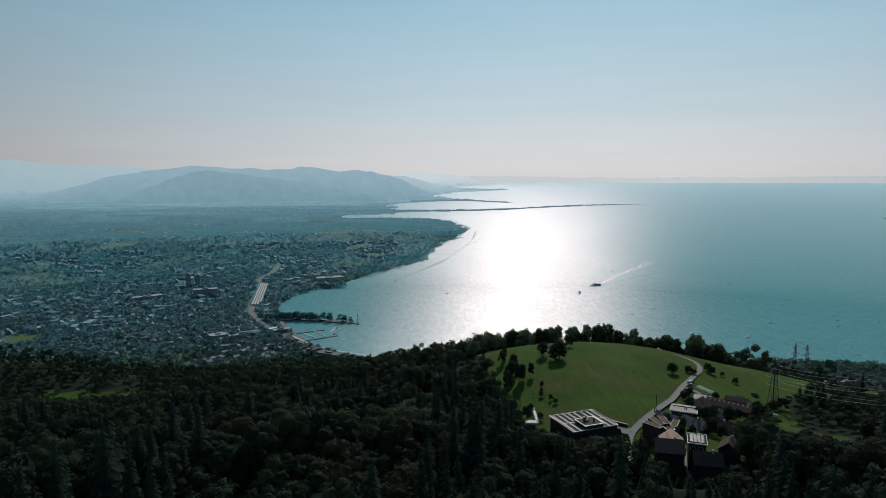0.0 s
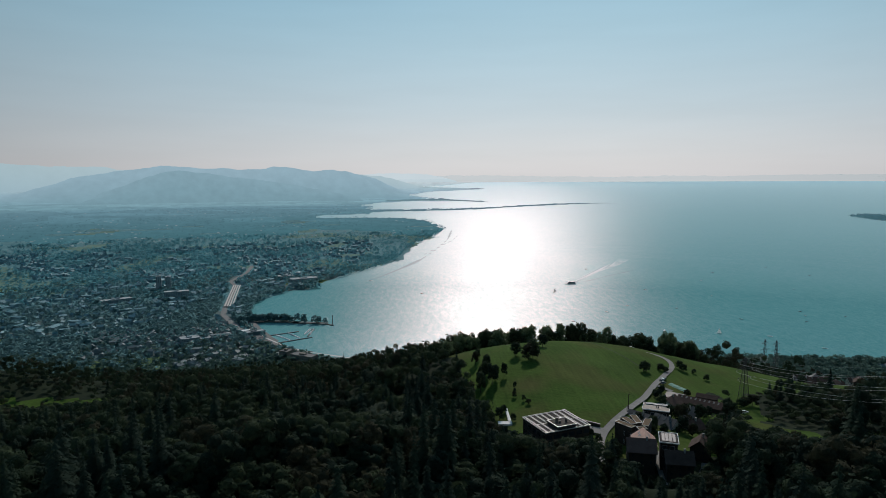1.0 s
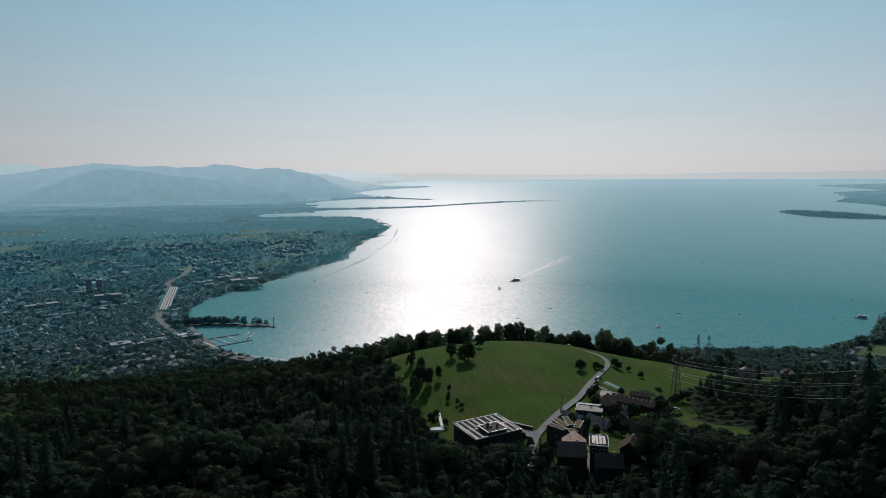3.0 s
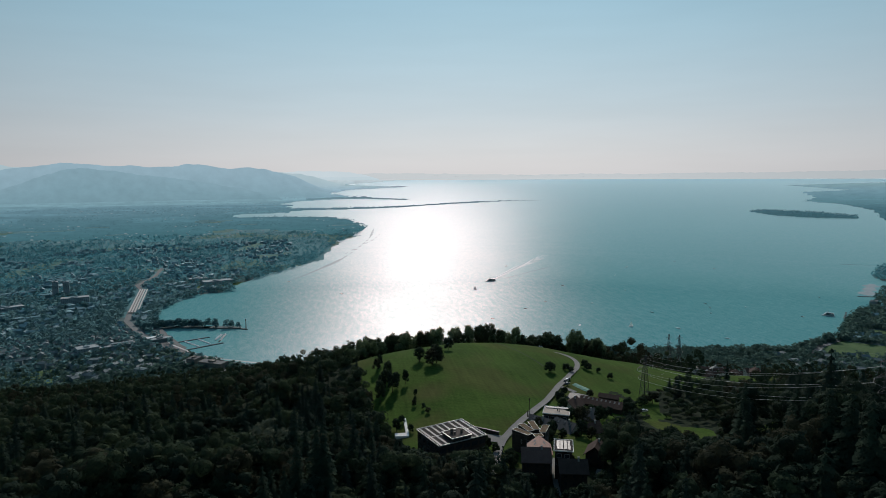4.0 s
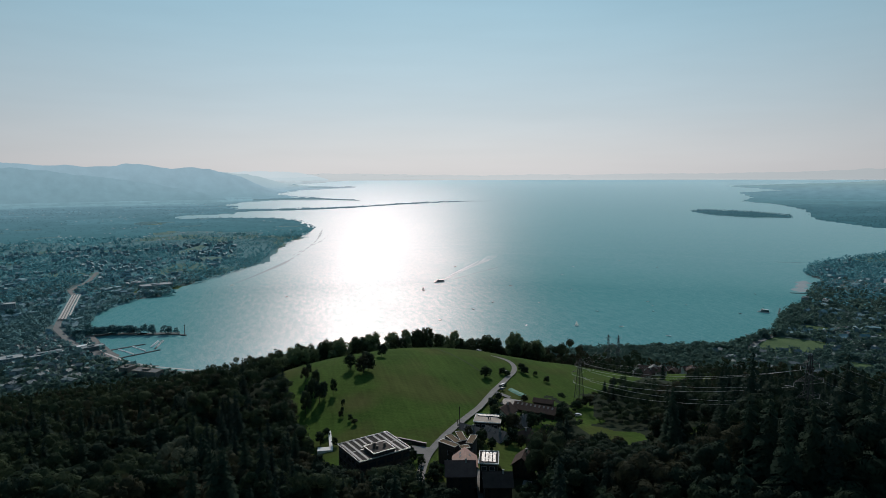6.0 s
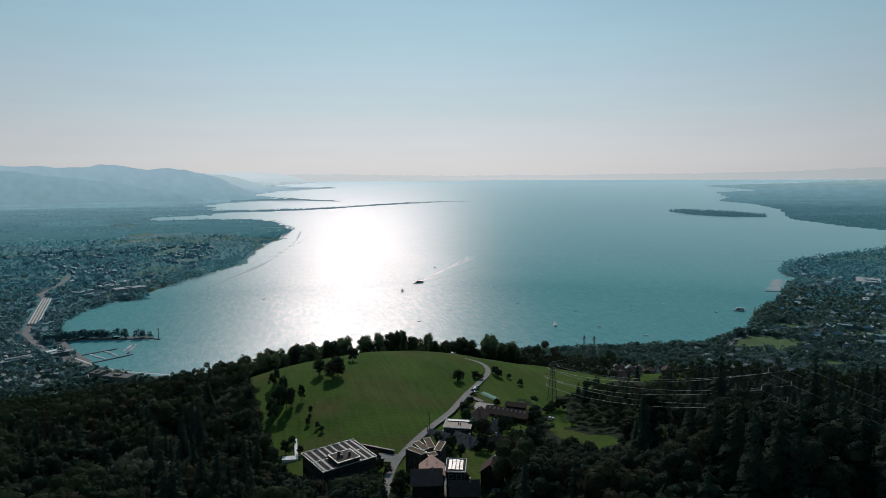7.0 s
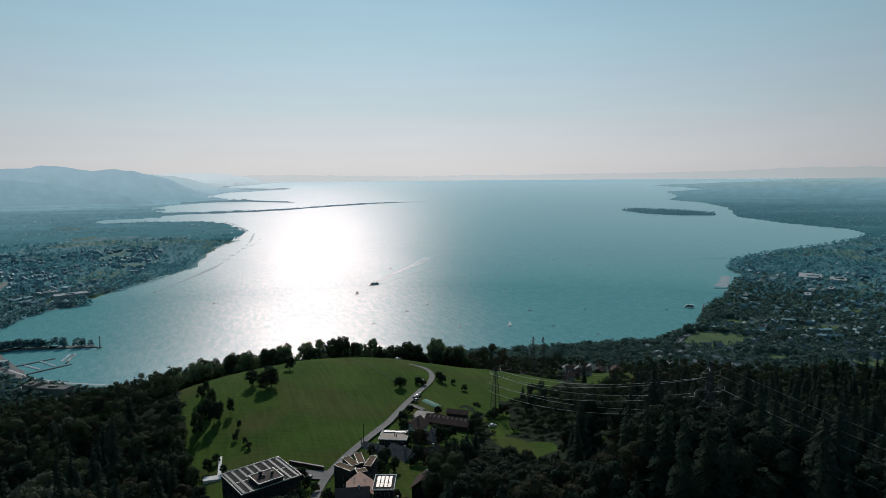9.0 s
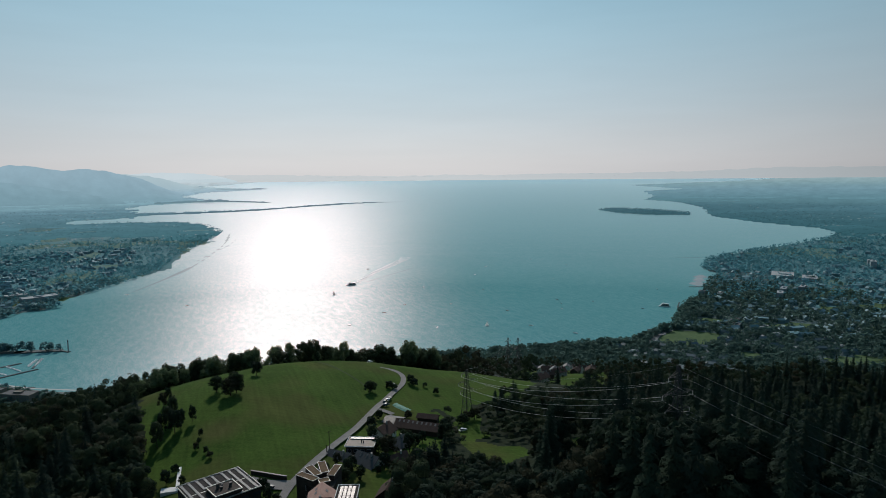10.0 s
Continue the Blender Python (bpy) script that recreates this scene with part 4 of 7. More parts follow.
def build_forest():
    """The nearest stand becomes single trees, returned as rows; the rest is joined."""
    x, y, z, r = forest_rows()
    # spruce stands: dark on the flank beyond the farm and above the gully, few on the lower slopes
    share = np.full(x.size, 0.42)
    share[(x > 125) & (y < 420)] = 0.72
    share[(x > 150) & (y < 290)] = 0.82
    share[(x < 10) & (x > -150) & (y > 275) & (y < 430)] = 0.72
    share[(x < -85) & (y < 330)] = 0.5
    share[(x < 15) & (x > -85) & (y < 275)] = 0.22
    share[(x < -130) & (y > 400)] = 0.10
    share[(x > 300) & (y > 430)] = 0.2
    share[(x > -8) & (x < 90) & (y < 300)] = 0.66
    share[(x > 20) & (x < 90) & (y < 246)] = 0.78
    bank = inside(x, y, BANK)
    share[bank] = 0
    share[(x > 170) & (x < 262) & (y > 285) & (y < 405)] = 0.12
    crest = (np.hypot(x - 110, y - 490) < 150) | (y > 430)
    share[crest & (x > 0)] = 0.03
    share[(x < 60) & (y > 370)] *= 0.35
    kind = 0.62 * smooth_noise(x, y, 45, 21) + 0.38 * r.random(x.size)
    conifer = (kind < 0.22 + 0.52 * share) & ~(crest & (x > 0)) & ~bank & ~((y > 290) & (x > 100) & (np.minimum(edge_distance(x, y, HAMLET), edge_distance(x, y, BANK)) < 9))
    far = np.hypot(x, y)
    near = (far < 330) | (np.hypot(x - 110, y - 480) < 115)
    size = np.where(crest, r.uniform(0.45, 1.3, x.size), r.uniform(0.55, 1.3, x.size))
    turn = r.uniform(0, 6.28, x.size)
    az = np.degrees(np.arctan2(x - 30, y - 21))
    high = np.where(conifer, 22.5, np.where(crest, 14.5, np.where(far > 540, 16.5, 17.5))) * size
    high = np.where(crest & (az > 19) & (az < 31) & (far > 380) & (far < 600), high * 1.35, high)
    high = np.where((x > 140) & (y > 285) & ~crest, high * 0.9, high)
    high = np.where(bank, np.minimum(high, 4.0), high)
    aside = (x > 165) & (y > 270) & (np.minimum(edge_distance(x, y, BANK), edge_distance(x, y, LOWER_MEADOW)) < 14)
    high = np.where(aside, np.minimum(high, 9.0), high)
    high = np.where((x > 100) & (x < 340) & (y > 90) & (y < 262), high * np.where(np.hypot(x - 172, y - 170) < 34, 1.45, 1.25), high)
    high = np.where(conifer & (x < 45) & (y > 330), high * 0.72, high)
    limit = treetop_limit(x, y) - z
    keep = limit > 3.0
    high = np.minimum(high, np.maximum(limit, 3.0) * r.uniform(0.86, 1.0, x.size))
    wide = np.where(conifer, 1.0, np.where(crest, 1.0, 1.18)) * np.clip(np.sqrt(15 / np.maximum(high, 4)), 0.85, 1.5)
    rows = np.stack([x, y, z - 0.6, high, r.uniform(0.9, 1.2, x.size) * wide, turn], -1)
    reach = np.where(keep, np.hypot(x - 45, y - 60), 1e6)
    single = reach <= np.sort(reach)[min(220, x.size - 1)]
    rest = keep & ~single
    gully = (edge_distance(x, y, ((-24, 372), (-18, 334), (-13, 306), (-12, 276), (-13, 306), (-18, 334))) < 9) & ~conifer
    merged("forest_conifers", CONIFERS, rows[conifer & rest], NEEDLES, "dense dark spruce forest covering the slope", "forest")
    # this flank's shade is painted in with darker leaf colours
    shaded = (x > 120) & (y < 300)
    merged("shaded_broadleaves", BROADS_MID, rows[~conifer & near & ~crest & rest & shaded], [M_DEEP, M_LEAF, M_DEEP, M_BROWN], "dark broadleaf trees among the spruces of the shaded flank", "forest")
    merged("forest_broadleaves", BROADS_MID, rows[~conifer & near & ~crest & rest & ~gully & ~shaded], LEAVES, "dense broadleaf trees mixed into the slope forest", "forest")
    merged("gully_trees", BROADS_MID, rows[gully & rest], [M_PALELEAF, M_OLIVE], "pale grey-green trees lining the gully", "trees")
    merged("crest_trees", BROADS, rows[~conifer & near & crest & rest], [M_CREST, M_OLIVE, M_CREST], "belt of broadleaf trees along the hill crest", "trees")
    merged("lower_forest", BROADS_FAR, rows[~conifer & ~near & rest], [M_OLIVE, M_LEAF, M_OLIVE, M_BROWN], "broadleaf woods running down towards the lake", "forest")
    return rows[single], conifer[single]


NEAR_TREES, NEAR_CONIFER = build_forest()


def build_valley_trees():
    r = np.random.default_rng(8)
    n = 110000
    a = np.radians(r.uniform(-48, 68, n))
    d = 950 * (3600 / 950) ** r.random(n)
    x, y = 30 + d * np.sin(a), 21 + d * np.cos(a)
    land = inside(x, y, LAND) & (hill(x, y) < 12)
    density = np.where(x > 0, 0.62, 0.48) + 0.9 * (smooth_noise(x, y, 130, 41) > np.where(x > 0, 0.5, 0.6))
    for poly in FIELDS:
        land &= ~inside(x, y, poly)
    land &= ~inside(x, y, STATION) & ~((x < -100) & (x > -620) & (y < 2300) & (edge_distance(x, y, RAIL + RAIL[-2:0:-1]) < 13))
    shore = edge_distance(x, y, LAND) < 35
    keep = land & ((r.random(n) < density * 0.75) | (shore & (r.random(n) < 0.7)))
    x, y, d = x[keep], y[keep], d[keep]
    sx, sy, sz, k = squeeze(x, y, np.full(x.size, 1.5))
    rows = np.stack([sx, sy, sz, r.uniform(8, 16, x.size) * k, r.uniform(0.95, 1.6, x.size), r.uniform(0, 6.28, x.size)], -1)
    # trees farther off take the foliage colours with more painted haze
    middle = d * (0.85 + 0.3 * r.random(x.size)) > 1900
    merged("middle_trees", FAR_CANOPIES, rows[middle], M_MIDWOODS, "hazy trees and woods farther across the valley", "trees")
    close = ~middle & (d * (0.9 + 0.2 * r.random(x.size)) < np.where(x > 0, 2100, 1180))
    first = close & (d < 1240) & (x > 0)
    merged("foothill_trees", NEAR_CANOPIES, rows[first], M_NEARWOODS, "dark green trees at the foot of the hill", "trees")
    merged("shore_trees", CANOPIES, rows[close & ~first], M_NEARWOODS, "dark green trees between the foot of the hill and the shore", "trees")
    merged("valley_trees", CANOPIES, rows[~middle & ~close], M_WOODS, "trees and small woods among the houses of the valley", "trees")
    n = 45000
    a = np.radians(r.uniform(-48, 68, n))
    d = 3600 * (16000 / 3600) ** r.random(n)
    x, y = 30 + d * np.sin(a), 21 + d * np.cos(a)
    land = land_mask(x, y)
    dense = (smooth_noise(x * 0.6, y, 420, 43) > 0.54) | (r.random(n) < 0.2)
    edge = np.minimum(np.minimum(edge_distance(x, y, LAND), edge_distance(x, y, SPIT)), edge_distance(x, y, ISLE)) < 60
    keep = land & (dense | edge | inside(x, y, ISLE)) & (r.random(n) < 0.8)
    x, y = x[keep], y[keep]
    sx, sy, sz, k = squeeze(x, y, np.full(x.size, 1.0))
    rows = np.stack([sx, sy, sz, r.uniform(6, 12, x.size) * k, r.uniform(1.1, 2.4, x.size), r.uniform(0, 6.28, x.size)], -1)
    # the wooded island with its old town
    ix, iy = r.uniform(3150, 3800, 2600), r.uniform(3800, 5050, 2600)
    on = inside(ix, iy, ISLE)
    ix, iy = ix[on], iy[on]
    jx, jy, jz, jk = squeeze(ix, iy, np.full(ix.size, 1.0))
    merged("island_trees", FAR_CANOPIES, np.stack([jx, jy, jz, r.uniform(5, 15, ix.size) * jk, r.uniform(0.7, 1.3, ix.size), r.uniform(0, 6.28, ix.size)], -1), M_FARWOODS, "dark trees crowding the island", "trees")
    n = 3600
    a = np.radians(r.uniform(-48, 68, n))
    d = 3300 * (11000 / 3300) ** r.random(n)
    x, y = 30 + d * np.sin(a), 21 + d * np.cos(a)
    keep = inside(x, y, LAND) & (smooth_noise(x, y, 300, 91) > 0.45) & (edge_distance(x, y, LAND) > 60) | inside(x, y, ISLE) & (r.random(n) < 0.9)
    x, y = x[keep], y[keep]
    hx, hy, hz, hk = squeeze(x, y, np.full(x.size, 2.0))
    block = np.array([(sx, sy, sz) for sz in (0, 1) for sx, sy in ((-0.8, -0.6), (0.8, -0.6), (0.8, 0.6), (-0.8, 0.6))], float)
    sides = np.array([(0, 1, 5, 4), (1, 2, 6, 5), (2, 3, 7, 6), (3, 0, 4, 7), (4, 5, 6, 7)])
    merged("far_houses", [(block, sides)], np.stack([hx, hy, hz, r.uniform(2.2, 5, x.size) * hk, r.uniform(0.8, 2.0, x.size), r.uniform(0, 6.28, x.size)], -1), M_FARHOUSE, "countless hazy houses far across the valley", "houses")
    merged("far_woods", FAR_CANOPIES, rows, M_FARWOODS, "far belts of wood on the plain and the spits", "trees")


build_valley_trees()

# ---- building kit ----
M_WHITE = material("white_render", (0.62, 0.61, 0.58), (0.74, 0.73, 0.70), 0.85, 0.4, 12, 0.01)
M_TRIM = material("pale_metal_trim", (0.33, 0.33, 0.315), (0.42, 0.42, 0.40), 0.45, 0.6, 10, metal=0.3)
M_TIMBER = material("dark_weathered_timber", (0.022, 0.017, 0.014), (0.05, 0.037, 0.029), 0.85, 0.6, 14, 0.02)
M_GREYWALL = material("grey_plaster", (0.26, 0.25, 0.23), (0.36, 0.35, 0.33), 0.9, 0.3, 12, 0.01)
M_DARKROOF = material("dark_brown_tiles", (0.046, 0.030, 0.025), (0.080, 0.054, 0.044), 0.9, 0.5, 16, 0.03, spec=0.12)
M_BROWNROOF = material("faded_brown_tiles", (0.115, 0.062, 0.050), (0.175, 0.102, 0.082), 0.9, 0.5, 16, 0.03, spec=0.1)
M_GREYROOF = material("grey_slate", (0.042, 0.041, 0.04), (0.078, 0.076, 0.073), 0.55, 0.5, 16, 0.02, spec=0.3)
M_PINKROOF = material("faded_clay_tiles", (0.33, 0.19, 0.15), (0.46, 0.29, 0.23), 0.75, 0.6, 16, 0.03)
M_GRAVEL = material("dark_roof_gravel", (0.016, 0.014, 0.013), (0.034, 0.03, 0.027), 0.95, 0.8, 20, 0.02)
M_TANROOF = material("tan_gravel_roof", (0.34, 0.28, 0.23), (0.44, 0.37, 0.31), 0.9, 0.8, 16, 0.02)
M_SEDUM = material("brown_planted_roof", (0.07, 0.045, 0.025), (0.13, 0.085, 0.045), 0.95, 1.2, 10, 0.05)
M_PANEL = material("pale_roof_glazing", (0.14, 0.14, 0.135), (0.21, 0.21, 0.2), 0.55, 0.8, 9, spec=0.3)
M_SOLAR = material("solar_panel", (0.02, 0.021, 0.024), (0.045, 0.046, 0.05), 0.36, 0.8, 9, spec=0.4)
M_GLASS = material("window_glass", (0.02, 0.025, 0.03), (0.035, 0.04, 0.045), 0.08, 0.5, 4, spec=0.8)
M_CONCRETE = material("pale_concrete", (0.40, 0.39, 0.36), (0.52, 0.50, 0.47), 0.85, 0.5, 14, 0.01)
M_STEEL = material("weathered_steel", (0.035, 0.038, 0.04), (0.06, 0.063, 0.066), 0.6, 1.0, 9, metal=0.3)
M_WIRE = material("aluminium_cable", (0.42, 0.42, 0.42), (0.5, 0.5, 0.5), 0.4, 1.0, 5, metal=0.6)
M_NET = material("green_netting", (0.03, 0.16, 0.11), (0.06, 0.24, 0.17), 0.7, 0.8, 12)
M_CAR_DARK = material("dark_car_paint", (0.02, 0.022, 0.025), (0.04, 0.042, 0.045), 0.3, 0.5, 4, spec=0.6)
M_CAR_LIGHT = material("pale_car_paint", (0.55, 0.55, 0.55), (0.65, 0.65, 0.65), 0.3, 0.5, 4, spec=0.6)
M_RUBBER = material("black_rubber", (0.015, 0.015, 0.015), (0.025, 0.025, 0.025), 0.9, 2, 6)
M_HULL = material("white_boat_hull", (0.6, 0.6, 0.58), (0.75, 0.75, 0.73), 0.35, 0.5, 6, spec=0.5)
M_DARKHULL = material("dark_boat_hull", (0.03, 0.04, 0.05), (0.06, 0.07, 0.08), 0.4, 0.5, 6, spec=0.5)
M_SAIL = material("white_sailcloth", (0.7, 0.7, 0.68), (0.8, 0.8, 0.78), 0.8, 0.5, 6)
# haze painted into the town's walls and roofs: bluish, low in contrast
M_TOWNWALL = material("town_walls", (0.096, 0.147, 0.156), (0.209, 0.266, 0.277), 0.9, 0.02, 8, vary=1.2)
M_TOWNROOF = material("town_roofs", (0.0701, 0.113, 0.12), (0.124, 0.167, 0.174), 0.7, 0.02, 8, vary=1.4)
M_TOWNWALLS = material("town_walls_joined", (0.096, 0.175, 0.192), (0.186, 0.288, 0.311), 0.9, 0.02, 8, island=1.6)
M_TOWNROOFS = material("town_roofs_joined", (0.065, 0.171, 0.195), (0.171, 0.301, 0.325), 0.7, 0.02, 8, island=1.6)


def empty(name, m, label, category, group=""):
    ob = new(name)
    ob.empty_display_size = 0.5
    ob.matrix_world = m
    return tagged(ob, label, category, group)


def part(name, bm, mat, parent, label=""):
    """Links a bmesh as one mesh object under a thing or a part."""
    me = bpy.data.meshes.new(name)
    bmesh.ops.recalc_face_normals(bm, faces=bm.faces)
    bm.to_mesh(me)
    bm.free()
    me.materials.append(mat)
    ob = new(name, me)
    ob.parent = parent
    return tagged(ob, label)


def box(bm, x0, x1, y0, y1, z0, z1, m=None):
    v = [bm.verts.new((x, y, z)) for z in (z0, z1) for x, y in ((x0, y0), (x1, y0), (x1, y1), (x0, y1))]
    for f in ((3, 2, 1, 0), (4, 5, 6, 7), (0, 1, 5, 4), (1, 2, 6, 5), (2, 3, 7, 6), (3, 0, 4, 7)):
        bm.faces.new([v[i] for i in f])
    if m is not None:
        for q in v:
            q.co = m @ q.co
    return v


def bar(bm, a, b, r, sides=4):
    """A straight member of radius r from a to b."""
    a, b = Vector(a), Vector(b)
    q = (b - a).to_track_quat("Z", "X")
    ring = [[bm.verts.new(p + q @ Vector((r * math.cos(k * math.tau / sides + 0.785), r * math.sin(k * math.tau / sides + 0.785), 0))) for k in range(sides)] for p in (a, b)]
    for k in range(sides):
        bm.faces.new([ring[0][k], ring[0][(k + 1) % sides], ring[1][(k + 1) % sides], ring[1][k]])
    bm.faces.new(ring[0][::-1]), bm.faces.new(ring[1])


def prism(bm, pts, z0, z1):
    low, high = [bm.verts.new((x, y, z0)) for x, y in pts], [bm.verts.new((x, y, z1)) for x, y in pts]
    n = len(pts)
    bm.faces.new(low[::-1]), bm.faces.new(high)
    for k in range(n):
        bm.faces.new([low[k], low[(k + 1) % n], high[(k + 1) % n], high[k]])


def gable_wall(bm, w, d, z0, eave, top):
    """House walls with gable ends; the ridge runs along x."""
    p = [(-d / 2, z0), (d / 2, z0), (d / 2, eave), (0, top), (-d / 2, eave)]
    a, b = [bm.verts.new((-w / 2, y, z)) for y, z in p], [bm.verts.new((w / 2, y, z)) for y, z in p]
    bm.faces.new(a[::-1]), bm.faces.new(b)
    for k in range(5):
        bm.faces.new([a[k], a[(k + 1) % 5], b[(k + 1) % 5], b[k]])


def gable_roof(bm, w, d, eave, top, over=0.7, thick=0.22):
    """Two sloping slabs meeting at the ridge, with overhangs."""
    slope = (top - eave) / (d / 2)
    hw, y, low = w / 2 + over, d / 2 + over, top - slope * (d / 2 + over)
    for s in (-1, 1):
        v = [bm.verts.new(c) for c in ((-hw, 0, top + 0.04), (hw, 0, top + 0.04), (hw, s * y, low + 0.04), (-hw, s * y, low + 0.04), (-hw, 0, top + 0.04 + thick), (hw, 0, top + 0.04 + thick), (hw, s * y, low + 0.04 + thick), (-hw, s * y, low + 0.04 + thick))]
        for f in ((3, 2, 1, 0), (4, 5, 6, 7), (0, 1, 5, 4), (1, 2, 6, 5), (2, 3, 7, 6), (3, 0, 4, 7)):
            bm.faces.new([v[i] for i in f])


def window(parent, x, y, z, w, h, side, rails=None):
    """A framed pane; side: the wall's outward axis, 'x+', 'x-', 'y+' or 'y-'."""
    turn = {"y-": 0, "x+": 90, "y+": 180, "x-": 270}[side]
    m = pose(x, y, z, 0, 0, turn)
    f = bmesh.new()
    for q in ((-w / 2, -w / 2 + 0.09, -h / 2, h / 2), (w / 2 - 0.09, w / 2, -h / 2, h / 2), (-w / 2, w / 2, h / 2 - 0.09, h / 2), (-w / 2, w / 2, -h / 2, -h / 2 + 0.09)):
        box(f, q[0], q[1], -0.06, 0.02, q[2], q[3], m)
    frame_part = part("window", f, rails or M_TRIM, parent, "dark window frame" if rails else "pale window frame")
    g = bmesh.new()
    box(g, -w / 2 + 0.05, w / 2 - 0.05, -0.025, 0.01, -h / 2 + 0.05, h / 2 - 0.05, m)
    part("pane", g, M_GLASS, frame_part, "dark window glass")


def gabled_house(x, y, turn, w, d, low, eave, top, wall, roof, label, name="house", rows=2, chimney=True, skylights=0, category="house"):
    e = empty(name, pose(x, y, 0, 0, 0, turn), label, category)
    bm = bmesh.new()
    gable_wall(bm, w, d, low, eave, top)
    part("wall", bm, wall, e)
    bm = bmesh.new()
    gable_roof(bm, w, d, eave, top)
    r = part("roof", bm, roof, e)
    # dark frame colour stands in for the shade on the timber walls
    rails = M_TIMBER if wall is M_TIMBER else None
    for k in range(rows):
        z = eave - 1.4 - 2.7 * k
        n = max(2, int(w / 3))
        for i in range(n):
            window(e, -w / 2 + w * (i + 0.5) / n, -d / 2 - 0.01, z, 1.1, 1.3, "y-", rails)
        for i in range(2):
            window(e, -w / 2 - 0.01, -d / 5 + i * d / 2.5, z, 1.0, 1.3, "x-", rails)
            window(e, w / 2 + 0.01, -d / 5 + i * d / 2.5, z, 1.0, 1.3, "x+", rails)
    if chimney:
        bm = bmesh.new()
        box(bm, w * 0.18, w * 0.18 + 0.6, -0.9, -0.3, top - 1.2, top + 1.1)
        box(bm, w * 0.18 - 0.08, w * 0.18 + 0.68, -0.98, -0.22, top + 1.1, top + 1.22)
        part("chimney", bm, M_GREYWALL, r, "small plastered chimney")
    slope = (top - eave) / (d / 2)
    for k in range(skylights):
        sx = -w / 2 + w * (k + 0.7) / (skylights + 0.4)
        bm = bmesh.new()
        v = [bm.verts.new((sx + a, -d * 0.14 + b, top + slope * (-d * 0.14 + b) + 0.34)) for a, b in ((-0.45, -0.7), (0.45, -0.7), (0.45, 0.7), (-0.45, 0.7))]
        bm.faces.new(v)
        bmesh.ops.solidify(bm, geom=bm.faces[:], thickness=0.08)
        part("skylight", bm, M_PANEL, r, "pale skylight")
    return e


def rim(bm, x0, x1, y0, y1, z, width=0.35, high=0.35):
    """A parapet round a flat roof."""
    box(bm, x0, x1, y0, y0 + width, z, z + high)
    box(bm, x0, x1, y1 - width, y1, z, z + high)
    box(bm, x0, x0 + width, y0 + width, y1 - width, z, z + high)
    box(bm, x1 - width, x1, y0 + width, y1 - width, z, z + high)


# ---- hamlet on the shelf ----


